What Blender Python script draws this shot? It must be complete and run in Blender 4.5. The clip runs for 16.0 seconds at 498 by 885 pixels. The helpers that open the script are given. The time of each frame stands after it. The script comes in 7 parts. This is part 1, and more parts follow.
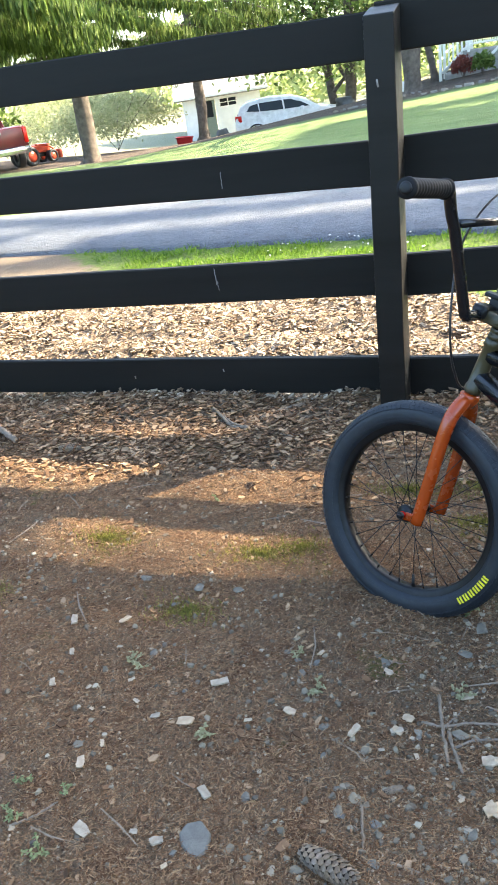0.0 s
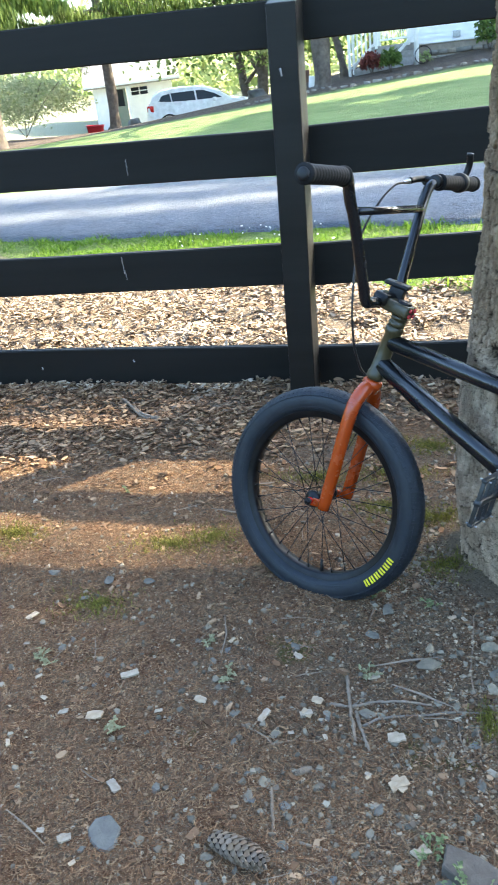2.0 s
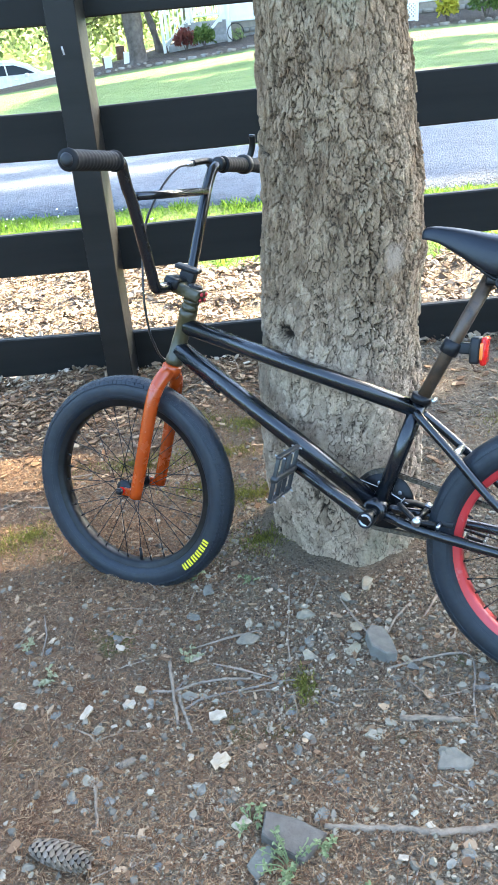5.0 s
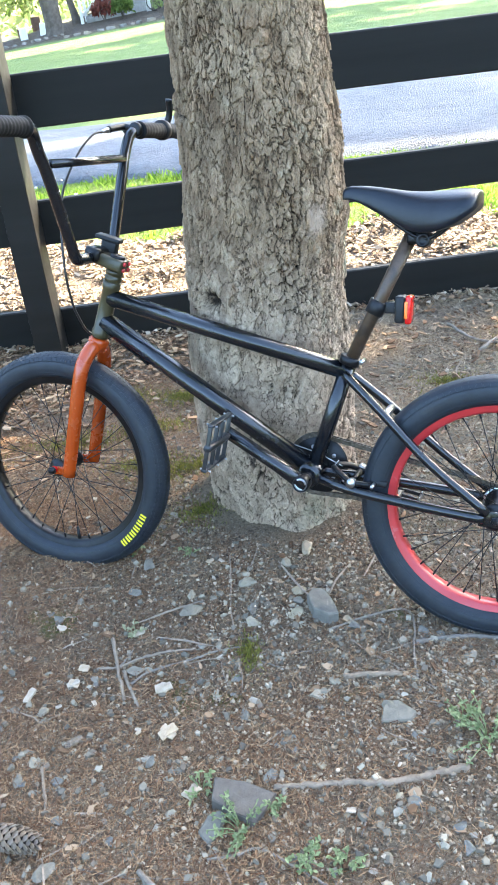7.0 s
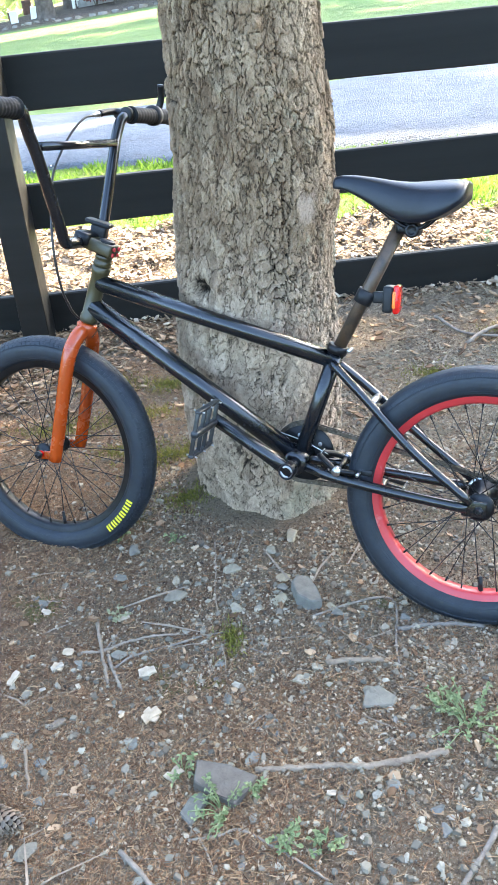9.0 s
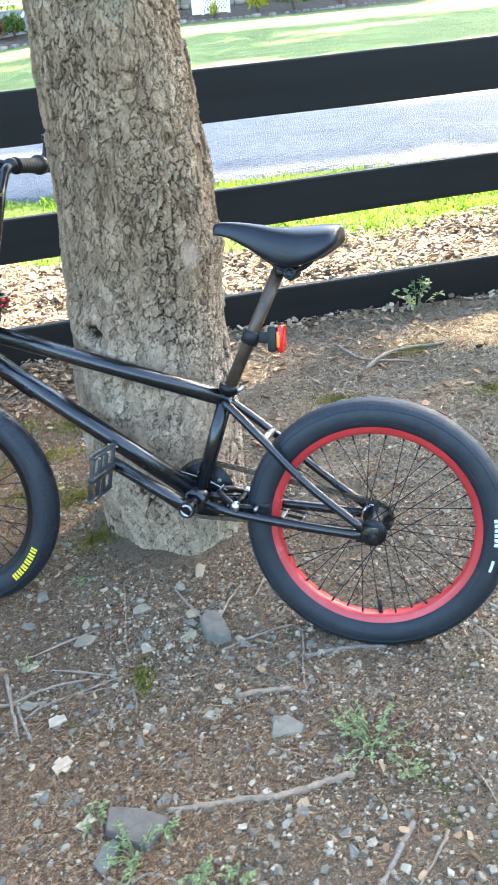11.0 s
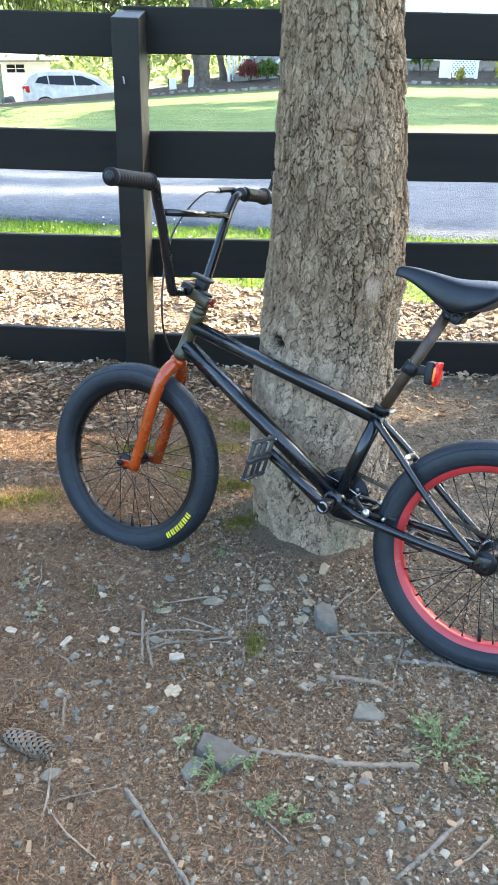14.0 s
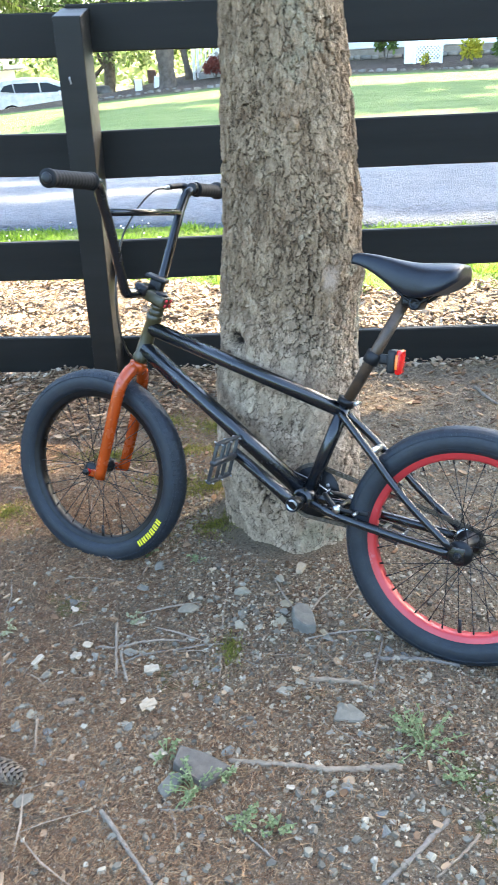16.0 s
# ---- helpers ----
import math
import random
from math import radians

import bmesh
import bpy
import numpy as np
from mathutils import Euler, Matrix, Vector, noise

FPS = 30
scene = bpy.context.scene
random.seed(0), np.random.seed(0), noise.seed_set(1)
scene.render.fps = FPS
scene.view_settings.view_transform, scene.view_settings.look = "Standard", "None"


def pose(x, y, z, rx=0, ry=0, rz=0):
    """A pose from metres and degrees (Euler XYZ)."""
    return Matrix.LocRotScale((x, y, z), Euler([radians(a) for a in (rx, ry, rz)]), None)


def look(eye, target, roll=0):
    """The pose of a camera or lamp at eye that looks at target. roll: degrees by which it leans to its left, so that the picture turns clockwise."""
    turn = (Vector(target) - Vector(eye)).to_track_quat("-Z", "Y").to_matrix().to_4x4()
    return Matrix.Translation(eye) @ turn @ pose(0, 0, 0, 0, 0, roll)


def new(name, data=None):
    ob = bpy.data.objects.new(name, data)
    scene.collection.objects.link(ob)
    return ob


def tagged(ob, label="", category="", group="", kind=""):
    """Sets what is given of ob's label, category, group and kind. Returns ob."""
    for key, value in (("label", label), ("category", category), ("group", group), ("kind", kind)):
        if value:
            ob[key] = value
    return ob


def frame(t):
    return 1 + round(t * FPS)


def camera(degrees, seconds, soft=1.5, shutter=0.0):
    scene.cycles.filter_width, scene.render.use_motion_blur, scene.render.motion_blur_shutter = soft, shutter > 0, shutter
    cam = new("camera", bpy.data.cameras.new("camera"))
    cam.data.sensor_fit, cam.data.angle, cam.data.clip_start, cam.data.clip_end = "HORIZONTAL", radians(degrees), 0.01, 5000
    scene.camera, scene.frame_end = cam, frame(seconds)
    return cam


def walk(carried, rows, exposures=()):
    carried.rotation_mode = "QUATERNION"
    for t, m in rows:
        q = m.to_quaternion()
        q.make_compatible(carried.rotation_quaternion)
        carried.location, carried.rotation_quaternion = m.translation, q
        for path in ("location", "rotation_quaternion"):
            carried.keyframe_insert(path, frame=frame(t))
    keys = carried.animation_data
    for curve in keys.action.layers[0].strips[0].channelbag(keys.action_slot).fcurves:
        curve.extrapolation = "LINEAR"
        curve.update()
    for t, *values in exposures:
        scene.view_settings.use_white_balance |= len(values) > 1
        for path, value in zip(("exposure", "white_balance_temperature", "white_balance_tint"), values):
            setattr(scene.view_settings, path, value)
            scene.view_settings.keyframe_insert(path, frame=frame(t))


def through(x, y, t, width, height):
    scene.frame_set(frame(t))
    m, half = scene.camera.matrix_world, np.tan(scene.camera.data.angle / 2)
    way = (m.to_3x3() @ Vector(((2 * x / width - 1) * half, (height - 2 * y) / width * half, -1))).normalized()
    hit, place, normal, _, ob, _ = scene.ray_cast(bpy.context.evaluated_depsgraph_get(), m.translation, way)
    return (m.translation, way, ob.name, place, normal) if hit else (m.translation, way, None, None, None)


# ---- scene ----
cam = camera(36.0, 16.0, soft=1.1, shutter=0.4)
PATH = [
    (0, (0.184, 0.278, 1.155), (-0.517, 1.939, 0.288), -9.16),
    (0.5, (0.172, 0.276, 1.156), (-0.459, 1.965, 0.291), -7.44),
    (1, (0.187, 0.279, 1.156), (-0.399, 1.985, 0.293), -7.29),
    (1.5, (0.189, 0.279, 1.148), (-0.346, 1.992, 0.265), -6.60),
    (2, (0.206, 0.287, 1.139), (-0.293, 1.996, 0.229), -7.22),
    (2.5, (0.226, 0.299, 1.147), (-0.165, 2.021, 0.207), -7.01),
    (3, (0.235, 0.310, 1.142), (-0.051, 2.040, 0.182), -6.22),
    (3.5, (0.256, 0.309, 1.137), (0.040, 2.044, 0.165), -6.71),
    (4, (0.276, 0.315, 1.138), (0.111, 2.044, 0.147), -6.43),
    (6.3, (0.310, 0.305, 1.132), (0.275, 2.037, 0.134), -6.57),
    (6.5, (0.311, 0.306, 1.127), (0.301, 2.027, 0.106), -6.60),
    (7, (0.317, 0.312, 1.118), (0.341, 2.007, 0.057), -6.72),
    (7.5, (0.319, 0.313, 1.115), (0.349, 1.988, 0.022), -6.19),
    (8, (0.321, 0.310, 1.113), (0.375, 1.983, 0.021), -6.00),
    (10.3, (0.307, 0.296, 1.132), (0.386, 1.983, 0.061), -3.46),
    (10.5, (0.309, 0.300, 1.149), (0.407, 1.987, 0.079), -2.98),
    (11, (0.375, 0.281, 1.150), (0.625, 1.969, 0.106), -5.20),
    (11.5, (0.438, 0.301, 1.130), (0.625, 2.006, 0.102), -3.79),
    (12, (0.497, 0.305, 1.124), (0.435, 2.017, 0.090), -2.31),
    (12.5, (0.458, 0.239, 1.149), (0.280, 1.959, 0.145), -3.14),
    (13, (0.404, 0.131, 1.153), (0.296, 1.874, 0.178), -0.05),
    (13.5, (0.407, 0.065, 1.182), (0.268, 1.810, 0.213), -0.04),
    (14, (0.389, 0.055, 1.185), (0.226, 1.817, 0.253), 0.35),
    (14.5, (0.390, 0.056, 1.183), (0.202, 1.820, 0.260), 0.08),
    (15, (0.390, 0.063, 1.183), (0.189, 1.825, 0.258), -0.13),
    (15.5, (0.410, 0.077, 1.181), (0.211, 1.827, 0.233), -1.77),
    (16, (0.442, 0.103, 1.168), (0.304, 1.864, 0.229), -2.83),
]
EXPOSURES = [(0, 2.84, 6450, 7), (1, 2.79, 6300, 5), (2, 2.89, 6050, 4), (3.5, 3.38, 5990, 3), (6.5, 3.53, 6280, 7), (8, 3.64, 6330, 7), (10.5, 3.61, 6380, 7), (11.5, 3.50, 6430, 5), (12.3, 3.42, 6380, 6), (13, 3.45, 6360, 7), (14, 3.20, 6360, 6), (15.4, 3.19, 6340, 6), (16, 3.43, 6380, 7)]
walk(cam, [(t, look(eye, target, roll)) for t, eye, target, roll in PATH], EXPOSURES)

# ---- world, sun ----
SUN_WAY = Vector((1.30, 1.0, 1.04)).normalized()          # towards the sun
world = bpy.data.worlds.new("world")
scene.world = world
world.use_nodes = True
wn = world.node_tree.nodes
sky = wn.new("ShaderNodeTexSky")
sky.sky_type, sky.sun_disc = "NISHITA", False
sky.sun_elevation = math.asin(SUN_WAY.z)
sky.sun_rotation = math.atan2(SUN_WAY.x, SUN_WAY.y)
sky.air_density, sky.dust_density = 1.0, 2.0
wn["Background"].inputs["Strength"].default_value = 0.15
world.node_tree.links.new(sky.outputs["Color"], wn["Background"].inputs["Color"])
sun = new("sun", bpy.data.lights.new("sun", "SUN"))
sun.data.energy, sun.data.angle, sun.data.color = 5.0, radians(0.6), (1.0, 0.82, 0.58)
sun.matrix_world = look(tuple(SUN_WAY * 30), (0, 0, 0))


# ---- materials ----
class Mat:
    """A small builder of node materials."""

    def __init__(self, name, rough=0.6, metal=0.0, spec=0.5):
        self.m = bpy.data.materials.new(name)
        self.m.use_nodes = True
        self.t = self.m.node_tree
        self.b = self.t.nodes["Principled BSDF"]
        self.b.inputs["Roughness"].default_value = rough
        self.b.inputs["Metallic"].default_value = metal
        self.b.inputs["Specular IOR Level"].default_value = spec
        self.coord = self.t.nodes.new("ShaderNodeTexCoord").outputs["Object"]

    def link(self, a, b):
        self.t.links.new(a, b)
        return self

    def noise(self, scale, detail=4.0, rough=0.55, stretch=None, dist=0.0):
        n = self.t.nodes.new("ShaderNodeTexNoise")
        n.inputs["Scale"].default_value, n.inputs["Detail"].default_value = scale, detail
        n.inputs["Roughness"].default_value, n.inputs["Distortion"].default_value = rough, dist
        self.link(self.mapped(stretch), n.inputs["Vector"])
        return n.outputs["Fac"]

    def voronoi(self, scale, feature="F1", stretch=None, out="Distance"):
        n = self.t.nodes.new("ShaderNodeTexVoronoi")
        n.feature = feature
        n.inputs["Scale"].default_value = scale
        self.link(self.mapped(stretch), n.inputs["Vector"])
        return n.outputs[out]

    def mapped(self, stretch):
        if not stretch:
            return self.coord
        mp = self.t.nodes.new("ShaderNodeMapping")
        mp.inputs["Scale"].default_value = stretch
        self.link(self.coord, mp.inputs["Vector"])
        return mp.outputs["Vector"]

    def ramp(self, fac, *stops):
        r = self.t.nodes.new("ShaderNodeValToRGB")
        while len(r.color_ramp.elements) < len(stops):
            r.color_ramp.elements.new(0.5)
        for e, (p, c) in zip(r.color_ramp.elements, stops):
            e.position, e.color = p, (*c, 1.0) if len(c) == 3 else c
        self.link(fac, r.inputs["Fac"])
        return r.outputs["Color"]

    def step(self, fac, lo, hi):
        return self.ramp(fac, (lo, (0, 0, 0)), (hi, (1, 1, 1)))

    def mix(self, fac, a, b, mode="MIX"):
        n = self.t.nodes.new("ShaderNodeMix")
        n.data_type, n.blend_type = "RGBA", mode
        for sock, v in ((n.inputs["Factor"], fac), (n.inputs["A"], a), (n.inputs["B"], b)):
            if isinstance(v, (int, float)):
                sock.default_value = v
            elif isinstance(v, tuple):
                sock.default_value = (*v, 1.0)
            else:
                self.link(v, sock)
        return n.outputs["Result"]

    def maths(self, op, a, b=0.0):
        n = self.t.nodes.new("ShaderNodeMath")
        n.operation = op
        for sock, v in zip(n.inputs, (a, b)):
            if isinstance(v, (int, float)):
                sock.default_value = v
            else:
                self.link(v, sock)
        return n.outputs[0]

    def axis(self, k):
        s = self.t.nodes.new("ShaderNodeSeparateXYZ")
        self.link(self.coord, s.inputs[0])
        return s.outputs[k]

    def island(self):
        return self.t.nodes.new("ShaderNodeNewGeometry").outputs["Random Per Island"]

    def rand(self):
        return self.t.nodes.new("ShaderNodeObjectInfo").outputs["Random"]

    def colour(self, c):
        if isinstance(c, tuple):
            self.b.inputs["Base Color"].default_value = (*c, 1.0)
        else:
            self.link(c, self.b.inputs["Base Color"])
        return self

    def roughness(self, c):
        return self.link(c, self.b.inputs["Roughness"])

    def bump(self, height, strength=0.5, dist=0.01):
        n = self.t.nodes.new("ShaderNodeBump")
        n.inputs["Strength"].default_value, n.inputs["Distance"].default_value = strength, dist
        self.link(height, n.inputs["Height"])
        self.link(n.outputs["Normal"], self.b.inputs["Normal"])
        return self


def plain(name, c, rough=0.5, metal=0.0, vary=0.25, scale=30.0, bump=0.15, dist=0.002, spec=0.5):
    """Paint, metal, rubber: one colour with mottling and a fine relief."""
    k = Mat(name, rough, metal, spec)
    n = k.noise(scale)
    dark = tuple(v * (1 - vary) for v in c)
    lite = tuple(min(1, v * (1 + vary)) for v in c)
    k.colour(k.ramp(n, (0.3, dark), (0.7, lite)))
    if bump:
        k.bump(k.noise(scale * 6), bump, dist)
    return k.m


def leafy(name, a, b, through=0.35):
    """Leaves and grass: two greens by the piece, with light passing through."""
    k = Mat(name, 0.6, 0.0, 0.3)
    col = k.ramp(k.island(), (0.0, a), (1.0, b))
    k.colour(col)
    tr = k.t.nodes.new("ShaderNodeBsdfTranslucent")
    mx = k.t.nodes.new("ShaderNodeMixShader")
    mx.inputs[0].default_value = through
    k.link(col, tr.inputs["Color"])
    k.link(k.b.outputs[0], mx.inputs[1]).link(tr.outputs[0], mx.inputs[2])
    k.link(mx.outputs[0], k.t.nodes["Material Output"].inputs["Surface"])
    return k.m


# ---- building helpers ----
def part(name, bm, material, parent=None, label="", smooth=True, bevel=0.0):
    """Links a bmesh as one mesh object, under a thing or a part."""
    me = bpy.data.meshes.new(name)
    bm.to_mesh(me)
    bm.free()
    for m in material if isinstance(material, (list, tuple)) else [material]:
        me.materials.append(m)
    if smooth:
        me.shade_smooth()
    ob = new(name, me)
    ob.parent = parent
    if label:
        ob["label"] = label
    if bevel:
        b = ob.modifiers.new("bevel", "BEVEL")
        b.width, b.segments, b.limit_method = bevel, 2, "ANGLE"
    return ob


def mesh_of(name, verts, faces, material, parent=None, smooth=False):
    """One mesh object from arrays."""
    me = bpy.data.meshes.new(name)
    me.from_pydata([tuple(v) for v in verts], [], [tuple(f) for f in faces])
    for m in material if isinstance(material, (list, tuple)) else [material]:
        me.materials.append(m)
    if smooth:
        me.shade_smooth()
    ob = new(name, me)
    ob.parent = parent
    return ob


def sweep(points, radius, seg=12, closed=False, bm=None, squash=1.0, caps=True):
    """A tube along points; radius may be one number or one for each point."""
    bm = bm or bmesh.new()
    pts = [Vector(p) for p in points]
    n = len(pts)
    rad = [float(radius)] * n if isinstance(radius, (int, float)) else [float(q) for q in radius]
    tang = []
    for i in range(n):
        a, b = (pts[i - 1], pts[(i + 1) % n]) if closed else (pts[max(i - 1, 0)], pts[min(i + 1, n - 1)])
        tang.append((b - a).normalized())
    side = tang[0].orthogonal().normalized()
    rings = []
    for i in range(n):
        if i:
            side = (tang[i - 1].rotation_difference(tang[i]) @ side)
        side = (side - tang[i] * side.dot(tang[i])).normalized()
        up = tang[i].cross(side)
        rings.append([bm.verts.new(pts[i] + rad[i] * (math.cos(k) * side + squash * math.sin(k) * up))
                      for k in (2 * math.pi * j / seg for j in range(seg))])
    for i in range(n if closed else n - 1):
        a, b = rings[i], rings[(i + 1) % n]
        off = 0
        if closed and i == n - 1:
            off = min(range(seg), key=lambda o: sum((a[j].co - b[(j + o) % seg].co).length for j in range(0, seg, 3)))
        for j in range(seg):
            bm.faces.new((a[j], a[(j + 1) % seg], b[(j + 1 + off) % seg], b[(j + off) % seg]))
    if caps and not closed:
        bm.faces.new(rings[0][::-1])
        bm.faces.new(rings[-1])
    return bm


def smooth_path(points, n=6):
    """Points along a Catmull-Rom curve."""
    p = [Vector(q) for q in points]
    p = [p[0] * 2 - p[1]] + p + [p[-1] * 2 - p[-2]]
    out = []
    for i in range(1, len(p) - 2):
        a, b, c, d = p[i - 1:i + 3]
        for k in range(n):
            t = k / n
            out.append(0.5 * ((2 * b) + (c - a) * t + (2 * a - 5 * b + 4 * c - d) * t * t + (3 * b - a - 3 * c + d) * t ** 3))
    return out + [p[-2]]


def lathe(profile, origin, axis, seg=48, bm=None, closed=False):
    """Turns (radius, height) pairs round an axis through origin."""
    bm = bm or bmesh.new()
    o, ax = Vector(origin), Vector(axis).normalized()
    e1 = ax.orthogonal().normalized()
    e2 = ax.cross(e1)
    rows = []
    for r, h in profile:
        rows.append([bm.verts.new(o + ax * h + r * (math.cos(k) * e1 + math.sin(k) * e2))
                     for k in (2 * math.pi * j / seg for j in range(seg))])
    m = len(rows)
    for i in range(m if closed else m - 1):
        a, b = rows[i], rows[(i + 1) % m]
        for j in range(seg):
            bm.faces.new((a[j], a[(j + 1) % seg], b[(j + 1) % seg], b[j]))
    if not closed:
        for row, flip in ((rows[0], True), (rows[-1], False)):
            if profile[0 if flip else -1][0] > 1e-5:
                bm.faces.new(row[::-1] if flip else row)
    return bm


def box(size, centre=(0, 0, 0), m=None, bm=None, bevel=0.0, seg=2):
    """A block, bevelled, placed by the matrix m."""
    bm = bm or bmesh.new()
    r = bmesh.ops.create_cube(bm, size=1.0)
    vs = r["verts"]
    bmesh.ops.scale(bm, vec=size, verts=vs)
    bmesh.ops.translate(bm, vec=centre, verts=vs)
    if bevel:
        es = list({e for v in vs for e in v.link_edges})
        vs = bmesh.ops.bevel(bm, geom=es, offset=bevel, segments=seg, affect="EDGES", profile=0.6)["verts"]
    if m is not None:
        bmesh.ops.transform(bm, matrix=m, verts=vs)
    return bm


def empty(name, m=None):
    ob = new(name)
    if m is not None:
        ob.matrix_world = m
    return ob


def vnoise(x, y, z=0.0):
    return noise.noise(Vector((x, y, z)))


class Grid:
    """Smooth random field on numpy arrays, repeating over px by py cells."""

    def __init__(self, seed, px=64, py=64):
        self.v = np.random.RandomState(seed).rand(px, py)
        self.px, self.py = px, py

    def at(self, x, y):
        xi, yi = np.floor(x).astype(int), np.floor(y).astype(int)
        fx, fy = x - xi, y - yi
        fx, fy = fx * fx * (3 - 2 * fx), fy * fy * (3 - 2 * fy)
        v = self.v
        a, b = xi % self.px, (xi + 1) % self.px
        c, d = yi % self.py, (yi + 1) % self.py
        return (v[a, c] * (1 - fx) + v[b, c] * fx) * (1 - fy) + (v[a, d] * (1 - fx) + v[b, d] * fx) * fy


def scatter(name, templates, places, material, parent=None, seed=1):
    """Many copies of small templates (verts, faces) at 4x4 places, joined into one mesh."""
    pick = np.random.RandomState(seed).randint(0, len(templates), len(places))
    M = places if isinstance(places, np.ndarray) else np.array([[row[:] for row in m] for m in places])
    verts, loops, sizes, base = [], [], [], 0
    for k, (tv, tf) in enumerate(templates):
        mm = M[pick == k]
        if not len(mm):
            continue
        q = np.einsum("nij,vj->nvi", mm[:, :3, :3], tv) + mm[:, None, :3, 3]
        flat = np.array([i for f in tf for i in f])
        loops.append((flat[None, :] + base + np.arange(len(mm))[:, None] * len(tv)).reshape(-1))
        sizes.append(np.tile([len(f) for f in tf], len(mm)))
        verts.append(q.reshape(-1, 3))
        base += len(mm) * len(tv)
    verts, loops, sizes = np.concatenate(verts), np.concatenate(loops), np.concatenate(sizes)
    me = bpy.data.meshes.new(name)
    me.vertices.add(len(verts))
    me.vertices.foreach_set("co", verts.astype(np.float32).reshape(-1))
    me.loops.add(len(loops))
    me.loops.foreach_set("vertex_index", loops.astype(np.int32))
    me.polygons.add(len(sizes))
    me.polygons.foreach_set("loop_start", (np.cumsum(sizes) - sizes).astype(np.int32))
    me.update(calc_edges=True)
    me.materials.append(material)
    me.shade_flat()
    ob = new(name, me)
    ob.parent = parent
    return ob


def rock_template(seed, flat=0.6, n=1):
    """A low, angular stone of about unit size."""
    bm = bmesh.new()
    bmesh.ops.create_icosphere(bm, subdivisions=n, radius=0.5)
    r = random.Random(seed)
    for v in bm.verts:
        k = 1 + 0.7 * vnoise(v.co.x * 2.3 + seed * 3.1, v.co.y * 2.3, v.co.z * 2.3) + r.uniform(-0.10, 0.10)
        v.co = Vector((v.co.x * k, v.co.y * k * 0.8, max(-0.3, min(0.32, v.co.z * k)) * flat))
    bm.verts.index_update()
    out = np.array([v.co[:] for v in bm.verts]), [tuple(v.index for v in f.verts) for f in bm.faces]
    bm.free()
    return out


def shard_template(seed, thick=0.28):
    """A flat angular chip of split stone, of about unit size."""
    r = random.Random(seed)
    n = r.choice((4, 5, 5, 6))
    vs = []
    long = r.uniform(0.55, 0.95)
    ring = []
    for i in range(n):
        a = 2 * math.pi * (i + r.uniform(-0.3, 0.3)) / n
        d = r.uniform(0.36, 0.56)
        ring.append((math.cos(a) * d, math.sin(a) * d * long))
    tx, ty = r.uniform(-0.25, 0.25), r.uniform(-0.25, 0.25)
    vs += [(x * 1.05, y * 1.05, -0.2) for x, y in ring]
    vs += [(x, y, thick * (0.45 + tx * x + ty * y)) for x, y in ring]
    vs += [(x * 0.74, y * 0.74, thick * (0.62 + tx * x + ty * y)) for x, y in ring]
    fs = []
    for i in range(n):
        j = (i + 1) % n
        fs += [(i, j, n + j, n + i), (n + i, n + j, 2 * n + j, 2 * n + i)]
    fs.append(tuple(range(2 * n, 3 * n)))
    return np.array(vs), fs


def chip_template(seed):
    """A splinter of wood: a bent, tapered little board."""
    r = random.Random(seed)
    xs = (-0.5, -0.15, 0.2, 0.5)
    bend = r.uniform(-0.12, 0.12)
    vs = []
    for i, x in enumerate(xs):
        w = (0.08 + 0.16 * r.random()) * (0.65 if i in (0, 3) else 1.0)
        dz = bend * (1 - 4 * x * x)
        sh = r.uniform(-0.05, 0.05)
        vs += [(x, sh - w, dz - 0.04), (x, sh + w, dz - 0.04), (x, sh + w * 0.9, dz + 0.05), (x, sh - w * 0.9, dz + 0.05)]
    fs = []
    for i in range(3):
        a, b = 4 * i, 4 * i + 4
        fs += [(a + j, a + (j + 1) % 4, b + (j + 1) % 4, b + j) for j in (1, 2, 3)]
    return np.array(vs), fs


def flake_template(seed):
    """A flat flake of shredded wood, one unit long: a crooked board with torn ends."""
    r = random.Random(seed)
    w = r.uniform(0.13, 0.34)
    top = [(-0.5 + r.uniform(0, 0.18), -w * r.uniform(0.3, 1)), (0.05 + r.uniform(-0.2, 0.2), -w * r.uniform(0.8, 1.1)), (0.5 - r.uniform(0, 0.18), -w * r.uniform(0.2, 0.9)),
           (0.5 - r.uniform(0, 0.25), w * r.uniform(0.3, 0.9)), (r.uniform(-0.2, 0.2), w * r.uniform(0.8, 1.1)), (-0.5 + r.uniform(0, 0.2), w * r.uniform(0.2, 0.9))]
    lean = r.uniform(-0.12, 0.12)
    vs = [(x, y, 0.05 + lean * x * x) for x, y in top] + [(x, y, -0.05 + lean * x * x) for x, y in top]
    return np.array(vs), [(0, 1, 4, 5), (1, 2, 3, 4)] + [(6 + i, 6 + (i + 1) % 6, (i + 1) % 6, i) for i in range(6)]


def needle_template(seed, curve=0.15):
    """A pine needle: a bent, tilted sliver, one unit long."""
    r = random.Random(seed)
    c = r.uniform(-curve, curve)
    vs = []
    for x, w in ((-0.5, 0.018), (0.0, 0.034), (0.5, 0.012)):
        y = c * (1 - 4 * x * x)
        vs += [(x, y - w, 0.2 * w), (x, y + w, 1.2 * w)]
    return np.array(vs), [(0, 2, 3, 1), (2, 4, 5, 3)]


